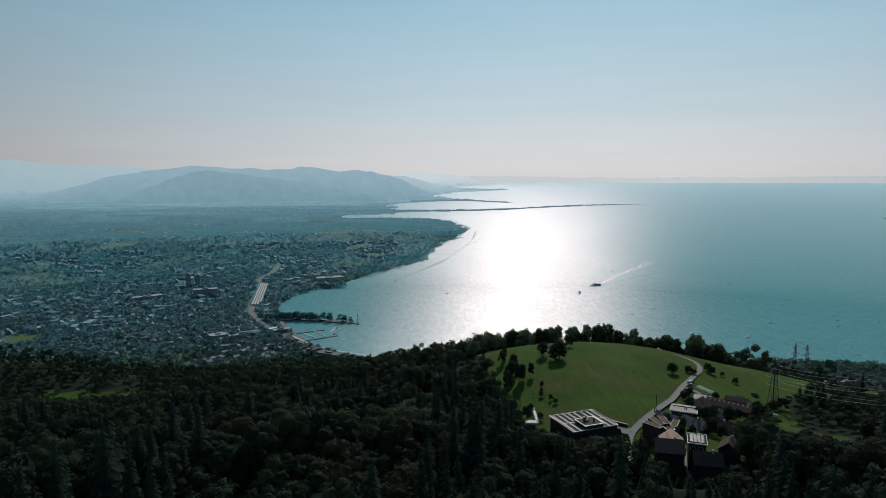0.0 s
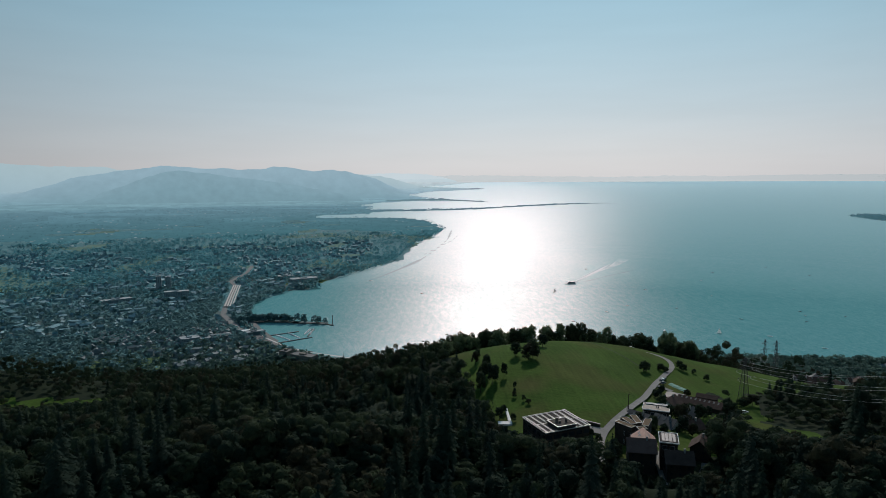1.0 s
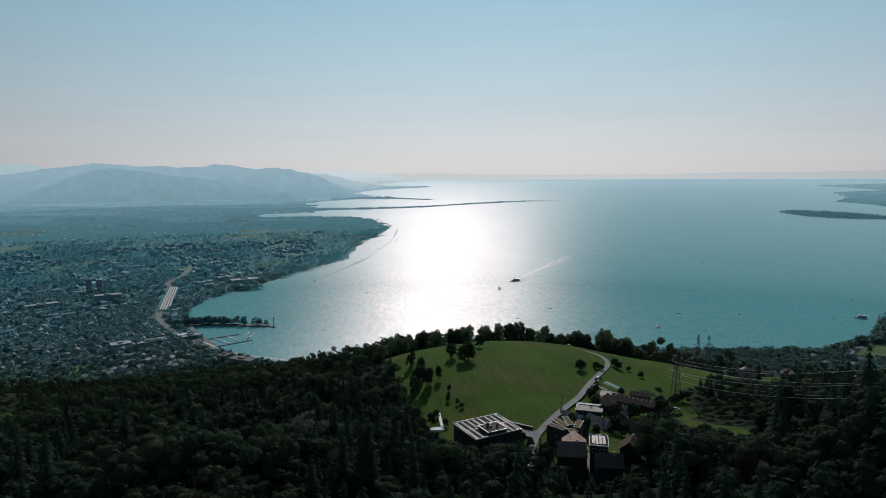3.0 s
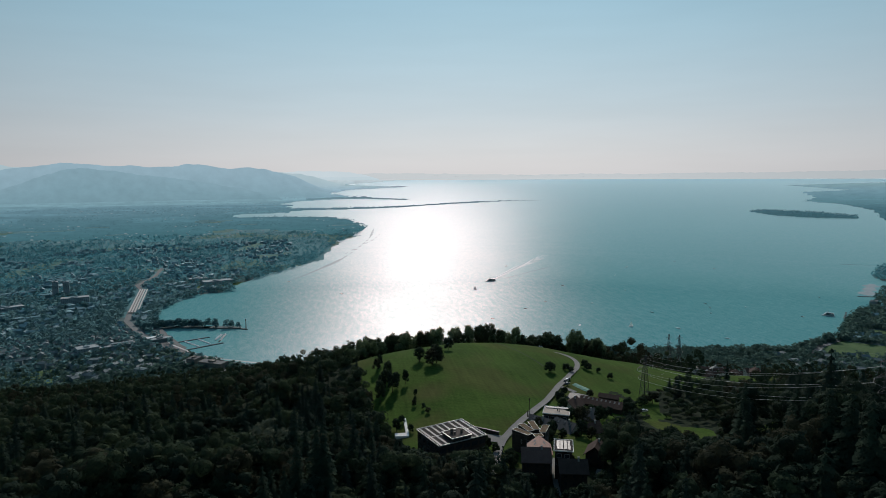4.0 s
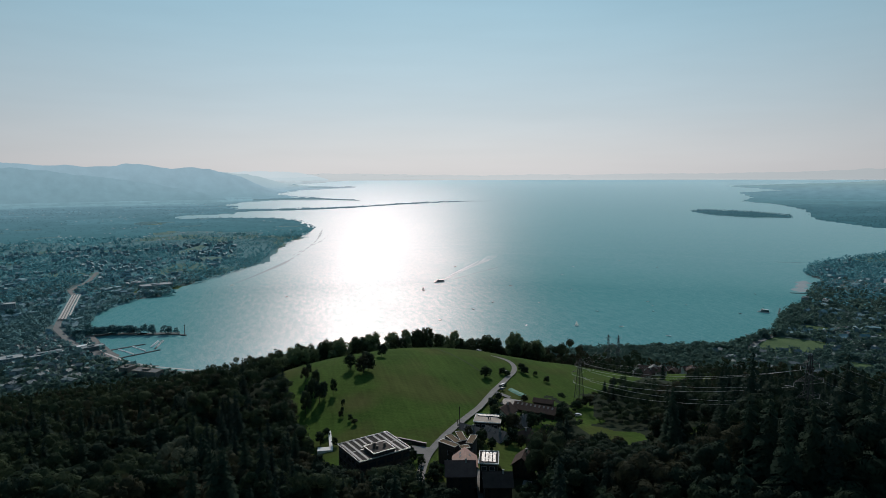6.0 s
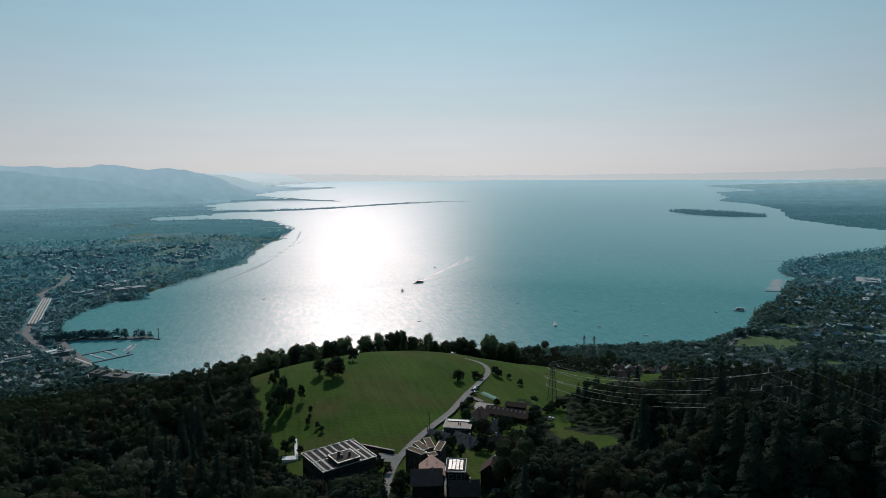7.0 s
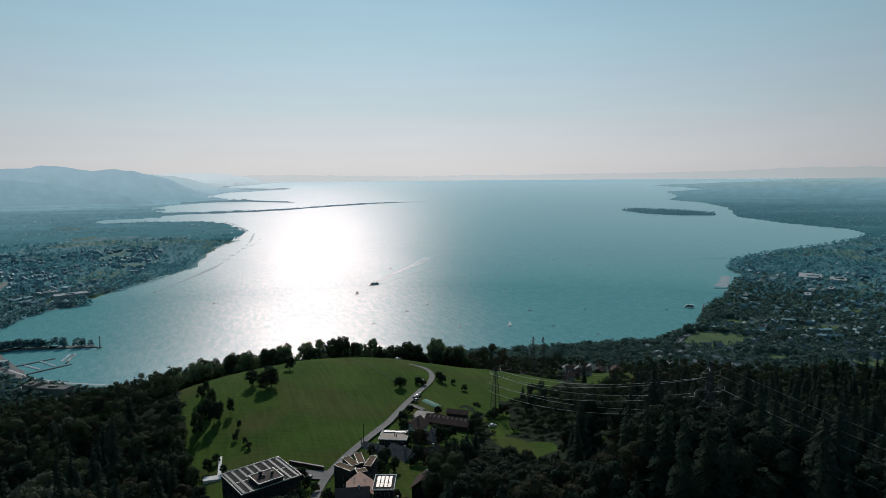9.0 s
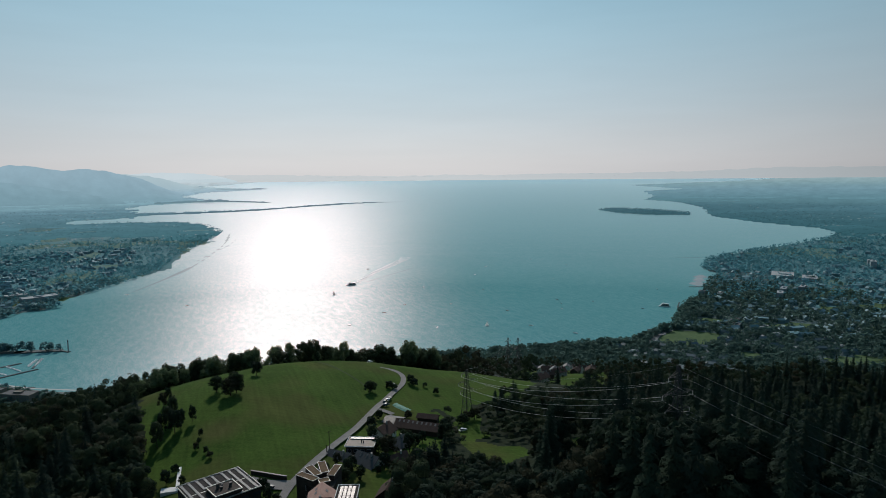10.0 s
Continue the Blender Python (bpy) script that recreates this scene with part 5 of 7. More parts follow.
def build_hotel():
    e = empty("hotel", pose(59.1, 258.5, 0, 0, 0, 21), "dark modern hotel with a striped flat roof below the meadow", "hotel")
    w, d, z = 21.6, 18.8, 207.7
    bm = bmesh.new()
    box(bm, -w / 2 + 0.3, w / 2 - 0.3, -d / 2 + 0.3, d / 2 - 0.3, 188, z)
    part("wall", bm, M_TIMBER, e)
    bm = bmesh.new()
    box(bm, -w / 2, w / 2, -d / 2, d / 2, z, z + 0.12)
    roof = part("roof", bm, M_GRAVEL, e, "dark gravel roof")
    bm = bmesh.new()
    rim(bm, -w / 2 - 0.1, w / 2 + 0.1, -d / 2 - 0.1, d / 2 + 0.1, z + 0.06, 0.16, 0.4)
    part("parapet", bm, M_TRIM, roof, "pale metal roof edge")
    for x, y0, y1 in ((-9.6, -9, 9), (-7.0, -9, 9), (-4.3, 1.2, 9), (-1.7, 1.2, 9), (1.0, 1.2, 9), (4.4, -9, 9), (7.0, -9, 9), (9.6, -9, 9)):
        n = int((y1 - y0) / 1.5)
        for k in range(n):
            bm = bmesh.new()
            a = y0 + (y1 - y0) * k / n
            box(bm, x - 0.42, x + 0.42, a + 0.05, a + (y1 - y0) / n - 0.05, z + 0.14, z + 0.34)
            part("roof_panel", bm, M_PANEL, roof)
    bm = bmesh.new()
    box(bm, -10.4, 10.4, -0.15, 0.1, z + 0.125, z + 0.2)
    part("roof_joint", bm, M_TRIM, roof)
    bm = bmesh.new()
    box(bm, -4.4, 4.4, -8.4, -0.4, z + 0.1, z + 1.35)
    up = part("penthouse", bm, M_TIMBER, e, "dark raised rooftop room")
    bm = bmesh.new()
    rim(bm, -4.6, 4.6, -8.6, -0.2, z + 1.3, 0.26, 0.3)
    part("parapet", bm, M_TRIM, up, "pale metal roof edge")
    for x, y, s, h in ((-1.6, -3.2, 0.9, 1.7), (-0.4, -3.6, 0.5, 1.1), (1.9, -4.8, 0.6, 1.4), (2.6, -4.0, 0.5, 0.9), (-0.9, -4.4, 0.7, 0.8)):
        bm = bmesh.new()
        box(bm, x - s / 2, x + s / 2, y - s / 2, y + s / 2, z + 1.35, z + 1.35 + h)
        box(bm, x - s / 2 - 0.08, x + s / 2 + 0.08, y - s / 2 - 0.08, y + s / 2 + 0.08, z + 1.35 + h, z + 1.5 + h)
        part("vent", bm, M_GREYROOF, up, "dark roof vent")
    for level in range(3):
        for k in range(6):
            window(e, -9 + k * 3.6, -d / 2 + 0.28, 205.6 - 3.1 * level, 2.9, 1.9, "y-", M_TIMBER)
        for k in range(5):
            window(e, -w / 2 + 0.28, -7.4 + k * 3.6, 205.6 - 3.1 * level, 2.6, 1.9, "x-", M_TIMBER)
            window(e, w / 2 - 0.28, -7.4 + k * 3.6, 205.6 - 3.1 * level, 2.6, 1.9, "x+", M_TIMBER)
    t = empty("terrace", Matrix(), "white concrete walkway round the hotel's garden lawn", "terrace")
    for name, a, b, wide, high in (("walkway", (44.6, 307), (44.3, 288.5), 1.3, 0.45), ("deck", (45.0, 288.0), (38.6, 288.6), 3.6, 0.4)):
        n, turn = math.hypot(b[0] - a[0], b[1] - a[1]), math.degrees(math.atan2(b[1] - a[1], b[0] - a[0]))
        top = max(height(*a), height(*b)) + high
        bm = bmesh.new()
        box(bm, 0, n, -wide / 2, wide / 2, top - 1.6, top, pose(a[0], a[1], 0, 0, 0, turn))
        part(name, bm, M_WHITE, t)


def build_fan_house():
    e = empty("house", Matrix(), "dark timber house whose planted flat roofs fan out like petals", "house")
    bm = bmesh.new()
    prism(bm, ((85.6, 259.6), (91.0, 250.2), (95.6, 249.8), (98.2, 254.6), (101.3, 262.0), (96.4, 266.0), (93.2, 266.0), (89.0, 264.0)), 193, 204.4)
    part("wall", bm, M_TIMBER, e)
    wings = ((88.35, 257.6, 8.4, 3.0, -53.8, 206.5), (91.1, 261.4, 8.2, 2.9, -74.4, 206.5), (94.8, 262.9, 9.0, 2.7, -91, 206.5), (98.2, 259.0, 8.5, 2.7, -119.6, 206.5), (93.1, 251.1, 3.6, 3.0, 4, 207.3))
    for x, y, w, d, turn, z in wings:
        m = pose(x, y, 0, 0, 0, turn)
        bm = bmesh.new()
        box(bm, -w / 2 + 0.1, w / 2 - 0.1, -d / 2 + 0.1, d / 2 - 0.1, 195, z - 0.1, m)
        wing = part("wing", bm, M_TIMBER, e, "dark timber wing")
        bm = bmesh.new()
        box(bm, -w / 2, w / 2, -d / 2, d / 2, z - 0.1, z + 0.05, m)
        part("roof", bm, M_SEDUM, wing, "brown planted roof")
        bm = bmesh.new()
        rim(bm, -w / 2 - 0.05, w / 2 + 0.05, -d / 2 - 0.05, d / 2 + 0.05, z + 0.0, 0.09, 0.22)
        for v in bm.verts:
            v.co = m @ v.co
        part("roof_edge", bm, M_TRIM, wing, "pale roof edge")
    for x, y in ((87.6, 255.6), (89.3, 252.6)):
        for z in (203.3, 199.8):
            window(e, x - 0.15, y, z, 1.4, 1.5, "x-")


def build_flat_house(x, y, turn, w, d, low, top, wall, roof_mat, label, band=False):
    e = empty("house", pose(x, y, 0, 0, 0, turn), label, "house")
    bm = bmesh.new()
    box(bm, -w / 2, w / 2, -d / 2, d / 2, low, top - 0.3)
    part("wall", bm, wall, e)
    bm = bmesh.new()
    box(bm, -w / 2 - 0.4, w / 2 + 0.4, -d / 2 - 0.4, d / 2 + 0.4, top - 0.3, top)
    roof = part("roof", bm, roof_mat, e)
    bm = bmesh.new()
    rim(bm, -w / 2 - 0.5, w / 2 + 0.5, -d / 2 - 0.5, d / 2 + 0.5, top - 0.2, 0.2, 0.4)
    part("parapet", bm, M_WHITE, roof, "white roof edge")
    for k in range(int(w / 2.8)):
        window(e, -w / 2 + 1.5 + 2.8 * k, -d / 2 - 0.01, top - 2.0, 1.8, 1.5, "y-")
        window(e, -w / 2 + 1.5 + 2.8 * k, -d / 2 - 0.01, top - 4.9, 1.8, 1.5, "y-")
    if band:
        bm = bmesh.new()
        box(bm, -w / 2 + 0.6, w / 2 - 0.6, d / 2 - 2.2, d / 2 - 0.5, top, top + 0.35)
        part("rooflight", bm, M_SOLAR, roof, "long dark rooflight")
        for a, b in ((0.3, -0.6), (1.2, -1.2)):
            bm = bmesh.new()
            bar(bm, (a, b, top), (a, b, top + 1.1), 0.22, 8)
            part("vent", bm, M_STEEL, roof)
    return e, roof


def build_hamlet():
    build_hotel()
    build_fan_house()
    pink = gabled_house(87.0, 234.6, -12.8, 9.8, 9.0, 196, 206.6, 209.9, M_TIMBER, M_BROWNROOF, "tall dark timber house with a faded pink rear roof", rows=2)
    bm = bmesh.new()
    m = pose(2.0, 6.6, 0, 0, 0, 90)
    gable_wall(bm, 9.0, 8.4, 196, 206.4, 209.6)
    for v in bm.verts:
        v.co = m @ v.co
    part("rear_wing", bm, M_GREYWALL, pink, "grey plastered rear wing")
    bm = bmesh.new()
    gable_roof(bm, 9.0, 8.4, 206.4, 209.6, 0.5)
    for v in bm.verts:
        v.co = m @ v.co
    wing_roof = part("rear_roof", bm, M_PINKROOF, pink, "faded pink clay roof")
    for x, y in ((0.2, 6.5), (0.2, 9.0), (3.8, 7.4)):
        bm = bmesh.new()
        q = pose(x, y, 209.6 - abs(x - 2.0) * 3.2 / 4.2 + 0.36, 0, math.degrees(math.atan(3.2 / 4.2)) * (1 if x > 2 else -1), 0)
        box(bm, -0.5, 0.5, -0.7, 0.7, -0.04, 0.04, q)
        part("skylight", bm, M_PANEL, wing_roof, "pale skylight")
    e, roof = build_flat_house(97.7, 234.6, -19, 6.2, 9.4, 196, 210, M_TIMBER, M_GRAVEL, "flat-roofed house carrying rows of solar panels")
    for i in range(4):
        for j in range(5):
            bm = bmesh.new()
            box(bm, -0.52, 0.52, -0.58, 0.58, -0.03, 0.03, pose(-2.0 + 1.33 * i, -3.1 + 1.55 * j, 210.25, 8, 0, 0))
            part("solar_panel", bm, M_SOLAR, roof)
    gabled_house(97.6, 224.6, -12.5, 9.2, 8.6, 196, 206.2, 209.2, M_TIMBER, M_DARKROOF, "dark timber chalet with a wide brown roof")
    gabled_house(113.6, 241.4, 58, 8.0, 7.0, 194, 203.8, 206.8, M_TIMBER, M_DARKROOF, "small dark chalet standing at the lawn's edge")
    build_flat_house(116.8, 297.2, -24, 11.6, 9.0, 188, 198.5, M_TIMBER, M_TANROOF, "flat-roofed house with a white roof edge by the road", band=True)
    gabled_house(106.6, 291.4, -48, 10.0, 8.0, 190, 195.6, 198.4, M_GREYWALL, M_GREYROOF, "grey-roofed house with skylights beside the road", skylights=2)
    gabled_house(116.8, 284.4, -56, 10.6, 8.4, 189, 195.4, 198.6, M_WHITE, M_GREYROOF, "white house with a grey slate roof and skylights", skylights=3)
    gabled_house(132.0, 317.6, 44, 9.6, 8.4, 186, 193.0, 196.0, M_WHITE, M_DARKROOF, "white farmhouse with a dark roof behind trees")
    gabled_house(134.6, 303.6, 30, 9.6, 8.0, 185, 192.0, 195.0, M_GREYWALL, M_GREYROOF, "plain grey house half hidden by trees")
    gabled_house(128.4, 283.6, 20, 9.0, 8.0, 186, 194.0, 197.0, M_GREYWALL, M_DARKROOF, "grey house with a dark roof at the garden")
    gabled_house(151.8, 325.6, -40, 22.0, 8.4, 180, 189.6, 191.8, M_TIMBER, M_DARKROOF, "long brown barn with a row of skylights", "barn", 0, False, 9, "barn")
    gabled_house(142.4, 336.6, -43, 7.6, 8.6, 184, 189.8, 191.0, M_GREYWALL, M_GREYROOF, "grey-roofed barn annexe on the farm", "barn", 1, False, 0, "barn")
    gabled_house(161.2, 337.8, -36, 10.2, 4.6, 180, 188.4, 189.6, M_TIMBER, M_DARKROOF, "brown open shed beside the barn", "shed", 0, False, 0, "shed")
    tent = empty("net_shelter", pose(153.6, 358.4, 0, 0, 0, -71), "green netting shelter over stacked material", "shelter")
    bm = bmesh.new()
    for k in range(9):
        x = -7 + 14 * k / 8
        v = [bm.verts.new((x, y, 187.4 - 0.16 * y * y + 0.12 * math.sin(2.3 * k + y))) for y in (-2.2, -1.1, 0, 1.1, 2.2)]
        if k:
            for a, b, c, d in zip(old, old[1:], v[1:], v):
                bm.faces.new([a, b, c, d])
        old = v
    part("net", bm, M_NET, tent, "green net")
    for x in (-6.8, 0, 6.8):
        for y in (-2.1, 2.1):
            bm = bmesh.new()
            bar(bm, (x, y, 183), (x, y, 186.8), 0.07)
            part("post", bm, M_STEEL, tent)
    wall = empty("garden_wall", pose(77, 280.6, 0, 0, 0, -39), "dark retaining wall behind the car park", "wall")
    bm = bmesh.new()
    box(bm, -7.8, 7.8, -0.3, 0.3, 195.5, 199.2)
    part("wall", bm, M_TIMBER, wall)
    bm = bmesh.new()
    box(bm, -7.9, 7.9, -0.4, 0.4, 199.2, 199.32)
    part("coping", bm, M_GREYROOF, wall)


build_hamlet()


def drape(name, pts, width, mat, label, category, lift=0.25, kind="structure"):
    """A strip laid along a line on the slope."""
    p = np.array(pts, float)
    t = np.concatenate([[0], np.cumsum(np.hypot(*np.diff(p, axis=0).T))])
    s = np.arange(0, t[-1], 1.5)
    k = np.ones(9) / 9
    x, y = np.interp(s, t, p[:, 0]), np.interp(s, t, p[:, 1])
    x = np.convolve(np.pad(x, 4, mode="reflect", reflect_type="odd"), k, "valid")
    y = np.convolve(np.pad(y, 4, mode="reflect", reflect_type="odd"), k, "valid")
    dx, dy = np.gradient(x), np.gradient(y)
    n = np.hypot(dx, dy)
    cols = [(x - dy / n * o, y + dx / n * o) for o in (-width / 2, -width / 6, width / 6, width / 2)]
    mid = np.maximum(hill(x, y), 2.6)
    co = np.stack([np.stack([a, b, np.maximum(mid, np.maximum(hill(a, b), 2.6)) + lift], -1) for a, b in cols], 1).reshape(-1, 3)
    ob = mesh_object(name, co, grid_faces(len(x), 4), [mat], smooth=True)
    return tagged(ob, label, category, kind=kind)


drape("road", ((72, 236), (77, 255), (83, 270), (92, 283), (104, 299), (120, 322), (139, 357), (155, 383), (167, 401), (172, 416), (171, 428), (167, 432), (160, 434)), 3.3, M_ROAD, "narrow grey asphalt lane curving over the meadow", "road", 0.5)
drape("drive", ((84, 271), (78, 273), (72, 276), (68, 281)), 7.0, M_ROAD, "small asphalt car park beside the hotel", "car park", 0.45)
drape("farm_track", ((138, 355), (143, 352), (146, 347)), 3.6, M_ROAD, "paved yard of the farm", "road", 0.45)
drape("path", ((99, 250), (95.6, 239), (92.9, 229), (91.6, 219)), 2.4, M_ROAD, "grey paved path between the chalets", "path", 0.4)

drape("terrace", ((103.6, 219), (108, 226), (113, 235)), 3.2, M_ROAD, "grey paved terrace beside the chalet", "terrace", 0.4)

# ---- parked cars ----


def build_car(paint, label):
    e = empty("car", Matrix(), label, "car", "parked cars")
    bm = bmesh.new()
    side = ((-2.15, 0.3), (2.1, 0.3), (2.15, 0.75), (1.2, 0.92), (-1.95, 0.95), (-2.2, 0.7))
    a, b = [bm.verts.new((x, -0.88, z)) for x, z in side], [bm.verts.new((x, 0.88, z)) for x, z in side]
    bm.faces.new(a), bm.faces.new(b[::-1])
    for k in range(6):
        bm.faces.new([a[k], b[k], b[(k + 1) % 6], a[(k + 1) % 6]])
    bmesh.ops.bevel(bm, geom=bm.edges[:], offset=0.08, segments=2, affect="EDGES")
    part("body", bm, paint, e)
    bm = bmesh.new()
    low, top = ((-1.8, 0.8), (1.0, 0.8)), ((-1.3, 0.66), (0.35, 0.66))
    v = [bm.verts.new((x, s * y, 0.93)) for x, y in low for s in (-1, 1)] + [bm.verts.new((x, s * y, 1.42)) for x, y in top for s in (-1, 1)]
    for f in ((0, 2, 6, 4), (1, 5, 7, 3), (0, 4, 5, 1), (2, 3, 7, 6), (4, 6, 7, 5)):
        bm.faces.new([v[i] for i in f])
    part("windows", bm, M_GLASS, e, "dark windows")
    bm = bmesh.new()
    box(bm, -1.25, 0.3, -0.64, 0.64, 1.42, 1.46)
    part("roof", bm, paint, e)
    for x in (-1.35, 1.35):
        for y in (-0.8, 0.8):
            bm = bmesh.new()
            bar(bm, (x, y - 0.1, 0.32), (x, y + 0.1, 0.32), 0.32, 12)
            part("wheel", bm, M_RUBBER, e)
    return e


def place_cars():
    dark, light = build_car(M_CAR_DARK, "dark car parked beside the road"), build_car(M_CAR_LIGHT, "pale car parked beside the road")
    spots = ((146.2, 366.5, 60, 0), (148.4, 369.6, 60, 1), (150.6, 372.6, 60, 0), (145.6, 361.6, 40, 0), (158.6, 397.4, 20, 1), (163.6, 471.4, 20, 1), (76.0, 270.5, 30, 0), (174.0, 322.0, 10, 1), (170.5, 331.0, 80, 0))
    used = set()
    for x, y, turn, c in spots:
        ob = (dark, light)[c]
        m = pose(x, y, height(x, y) + 0.45, 0, 0, turn)
        if c in used:
            copy_thing(ob, m)
        else:
            ob.matrix_world = m
            used.add(c)


place_cars()

# ---- pylons and cables ----
# x, y, turn, height, and the crossarms as shares of the height
PYLONS = ((187.0, 348.0, 20, 26.5, (0.56, 0.75, 0.92)), (188.5, 188.5, 4, 38.9, (0.65, 0.78, 0.912)), (318, 541, 20, 40, (0.60, 0.77, 0.92)), (310.5, 546, 20, 40, (0.60, 0.77, 0.92)), (201, 25, 3, 45, (0.71, 0.82, 0.93)))
REACHES = (4.8, 6.0, 3.8)


def build_pylon(x, y, turn, high, arms):
    z = height(x, y) - 0.5
    e = empty("pylon", pose(x, y, z, 0, 0, turn), "grey steel lattice power pylon with three crossarms", "pylon", "power line")

    def half(h):
        return 1.9 * (1 - h / high) + 0.32
    levels = [high * f for f in (0, 0.17, 0.32, 0.45, 0.56, 0.66, 0.75, 0.84, 0.92, 1.0)]
    for sx in (-1, 1):
        for sy in (-1, 1):
            bm = bmesh.new()
            bar(bm, (sx * half(0), sy * half(0), 0), (sx * half(high), sy * half(high), high), 0.17)
            part("leg", bm, M_STEEL, e)
    for side in range(4):
        bm = bmesh.new()
        m = pose(0, 0, 0, 0, 0, 90 * side)
        for a, b in zip(levels, levels[1:]):
            ha, hb = half(a), half(b)
            bar(bm, m @ Vector((-ha, -ha, a)), m @ Vector((hb, -hb, b)), 0.055)
            bar(bm, m @ Vector((ha, -ha, a)), m @ Vector((-hb, -hb, b)), 0.055)
            bar(bm, m @ Vector((-hb, -hb, b)), m @ Vector((hb, -hb, b)), 0.05)
        part("bracing", bm, M_STEEL, e)
    for f, reach in zip(arms, REACHES):
        h = high * f
        q = half(h)
        bm = bmesh.new()
        for s in (-1, 1):
            for y in (-q, q):
                bar(bm, (s * q, y, h), (s * reach, 0, h), 0.07)
                bar(bm, (s * q, y, h + 1.5), (s * reach, 0, h), 0.06)
            bar(bm, (s * (q + reach) / 2, -q / 2, h), (s * (q + reach) / 2, q / 2, h), 0.04)
        arm = part("crossarm", bm, M_STEEL, e)
        for s in (-1, 1):
            bm = bmesh.new()
            for k in range(5):
                bar(bm, (s * reach, 0, h - 0.25 * k - 0.1), (s * reach, 0, h - 0.25 * k - 0.28), 0.12, 6)
            part("insulator", bm, M_TRIM, arm, "pale insulator string")
    return e


for row in PYLONS:
    build_pylon(*row)


def arm_tip(p, arm, s):
    """Where a cable hangs: arm 0 to 2 from below, or 3 for the earth wire at the top."""
    x, y, turn, high, arms = p
    reach, f, drop = (REACHES[arm], arms[arm], 1.4) if arm < 3 else (0, 1.0, 0)
    c, q = math.cos(radians(turn)), math.sin(radians(turn))
    return Vector((x + c * s * reach, y + q * s * reach, height(x, y) - 0.5 + high * f - drop))


def build_cables():
    for a, b, sag, thick in ((0, 1, 5.0, 0.04), (1, 4, 4.0, 0.013), (0, 3, 6, 0.008), (0, 2, 6, 0.008)):
        for arm in range(4):
            for s in (-1, 1) if arm < 3 else (1,):
                p, q = arm_tip(PYLONS[a], arm, s), arm_tip(PYLONS[b], arm, s)
                cu = bpy.data.curves.new("power_cable", "CURVE")
                cu.dimensions, cu.bevel_depth, cu.bevel_resolution = "3D", thick if arm < 3 else 0.012, 1
                sp = cu.splines.new("POLY")
                sp.points.add(24)
                for k in range(25):
                    t = k / 24
                    c = p.lerp(q, t)
                    sp.points[k].co = (c.x, c.y, c.z - sag * 4 * t * (1 - t), 1)
                cu.materials.append(M_WIRE)
                tagged(new("power_cable", cu), "thin aluminium cable hanging between pylons", "power cable", "power line")


build_cables()


def build_pole(x, y, h):
    e = empty("utility_pole", pose(x, y, height(x, y) - 0.3, 0, 0, 30), "dark wooden pole beside the lane", "pole", "roadside poles")
    bm = bmesh.new()
    bar(bm, (0, 0, 0), (0, 0, h), 0.16, 8)
    part("pole", bm, M_TIMBER, e)
    bm = bmesh.new()
    bar(bm, (-0.9, 0, h - 0.5), (0.9, 0, h - 0.5), 0.08)
    part("crossarm", bm, M_TIMBER, e)


build_pole(103.2, 297.4, 9)
build_pole(101.6, 294.6, 4)

M_SWARD = material("dark_strip_grass", (0.022, 0.042, 0.007), (0.042, 0.066, 0.014), 1.0, 0.3, 8, 0.1)
drape("bank", ((121, 448), (128, 432), (134, 416), (139, 402), (142, 392)), 1.3, M_SWARD, "faint dark strip of grass across the meadow", "bank", 0.03)

# ---- single trees ----


def build_tree(kind, shape, label, leaf):
    e = empty("tree", Matrix(), label, "tree", "trees")
    v, f = shape
    mesh_object("crown", v, f, [leaf], smooth=True, parent=e)
    bm = bmesh.new()
    top = 0.8 if kind == "conifer" else 0.5
    for a, b, r0, r1 in ((-0.06, 0.2, 0.022, 0.017), (0.2, top, 0.017, 0.006)):
        ring = [[bm.verts.new((r * math.cos(k * 1.047), r * math.sin(k * 1.047), z)) for k in range(6)] for z, r in ((a, r0), (b, r1))]
        for k in range(6):
            bm.faces.new([ring[0][k], ring[0][(k + 1) % 6], ring[1][(k + 1) % 6], ring[1][k]])
    if kind != "conifer":
        for k in range(5):
            a = k * 1.26 + 0.4
            bar(bm, (0, 0, 0.24 + 0.04 * k), (0.16 * math.cos(a), 0.16 * math.sin(a), 0.46 + 0.05 * k), 0.006)
    part("trunk", bm, M_BARK, e)
    return e


TREE_KIT = [(build_tree("broadleaf", s, "broadleaf tree with a full green crown", leaf), []) for s, leaf in zip(BROADS, (M_LEAF, M_OLIVE, M_DEEP, M_LEAF, M_BROWN, M_OLIVE, M_DEEP))] + [(build_tree("conifer", s, "tall dark spruce on the slope", leaf), []) for s, leaf in zip(CONIFERS, NEEDLES * 3)]


def plant(kit, x, y, high, girth=1.0, turn=0.0, label="", group=""):
    """Stands a copy of one of the trees on the slope."""
    if y < 250:
        high = min(high, 0.97 * float(treetop_limit(np.array([x]), np.array([y]))[0] - height(x, y)))
    if high < 1.6:
        return None
    ob, used = TREE_KIT[kit]
    m = pose(x, y, height(x, y) - 0.15, 0, 0, turn)
    if used:
        t = copy_thing(ob, m)
    else:
        t = ob
        t.matrix_world = m
    used.append(1)
    t.scale = (high * girth, high * girth, high)
    if label:
        tagged(t, label)
    if group:
        tagged(t, group=group)
    return t


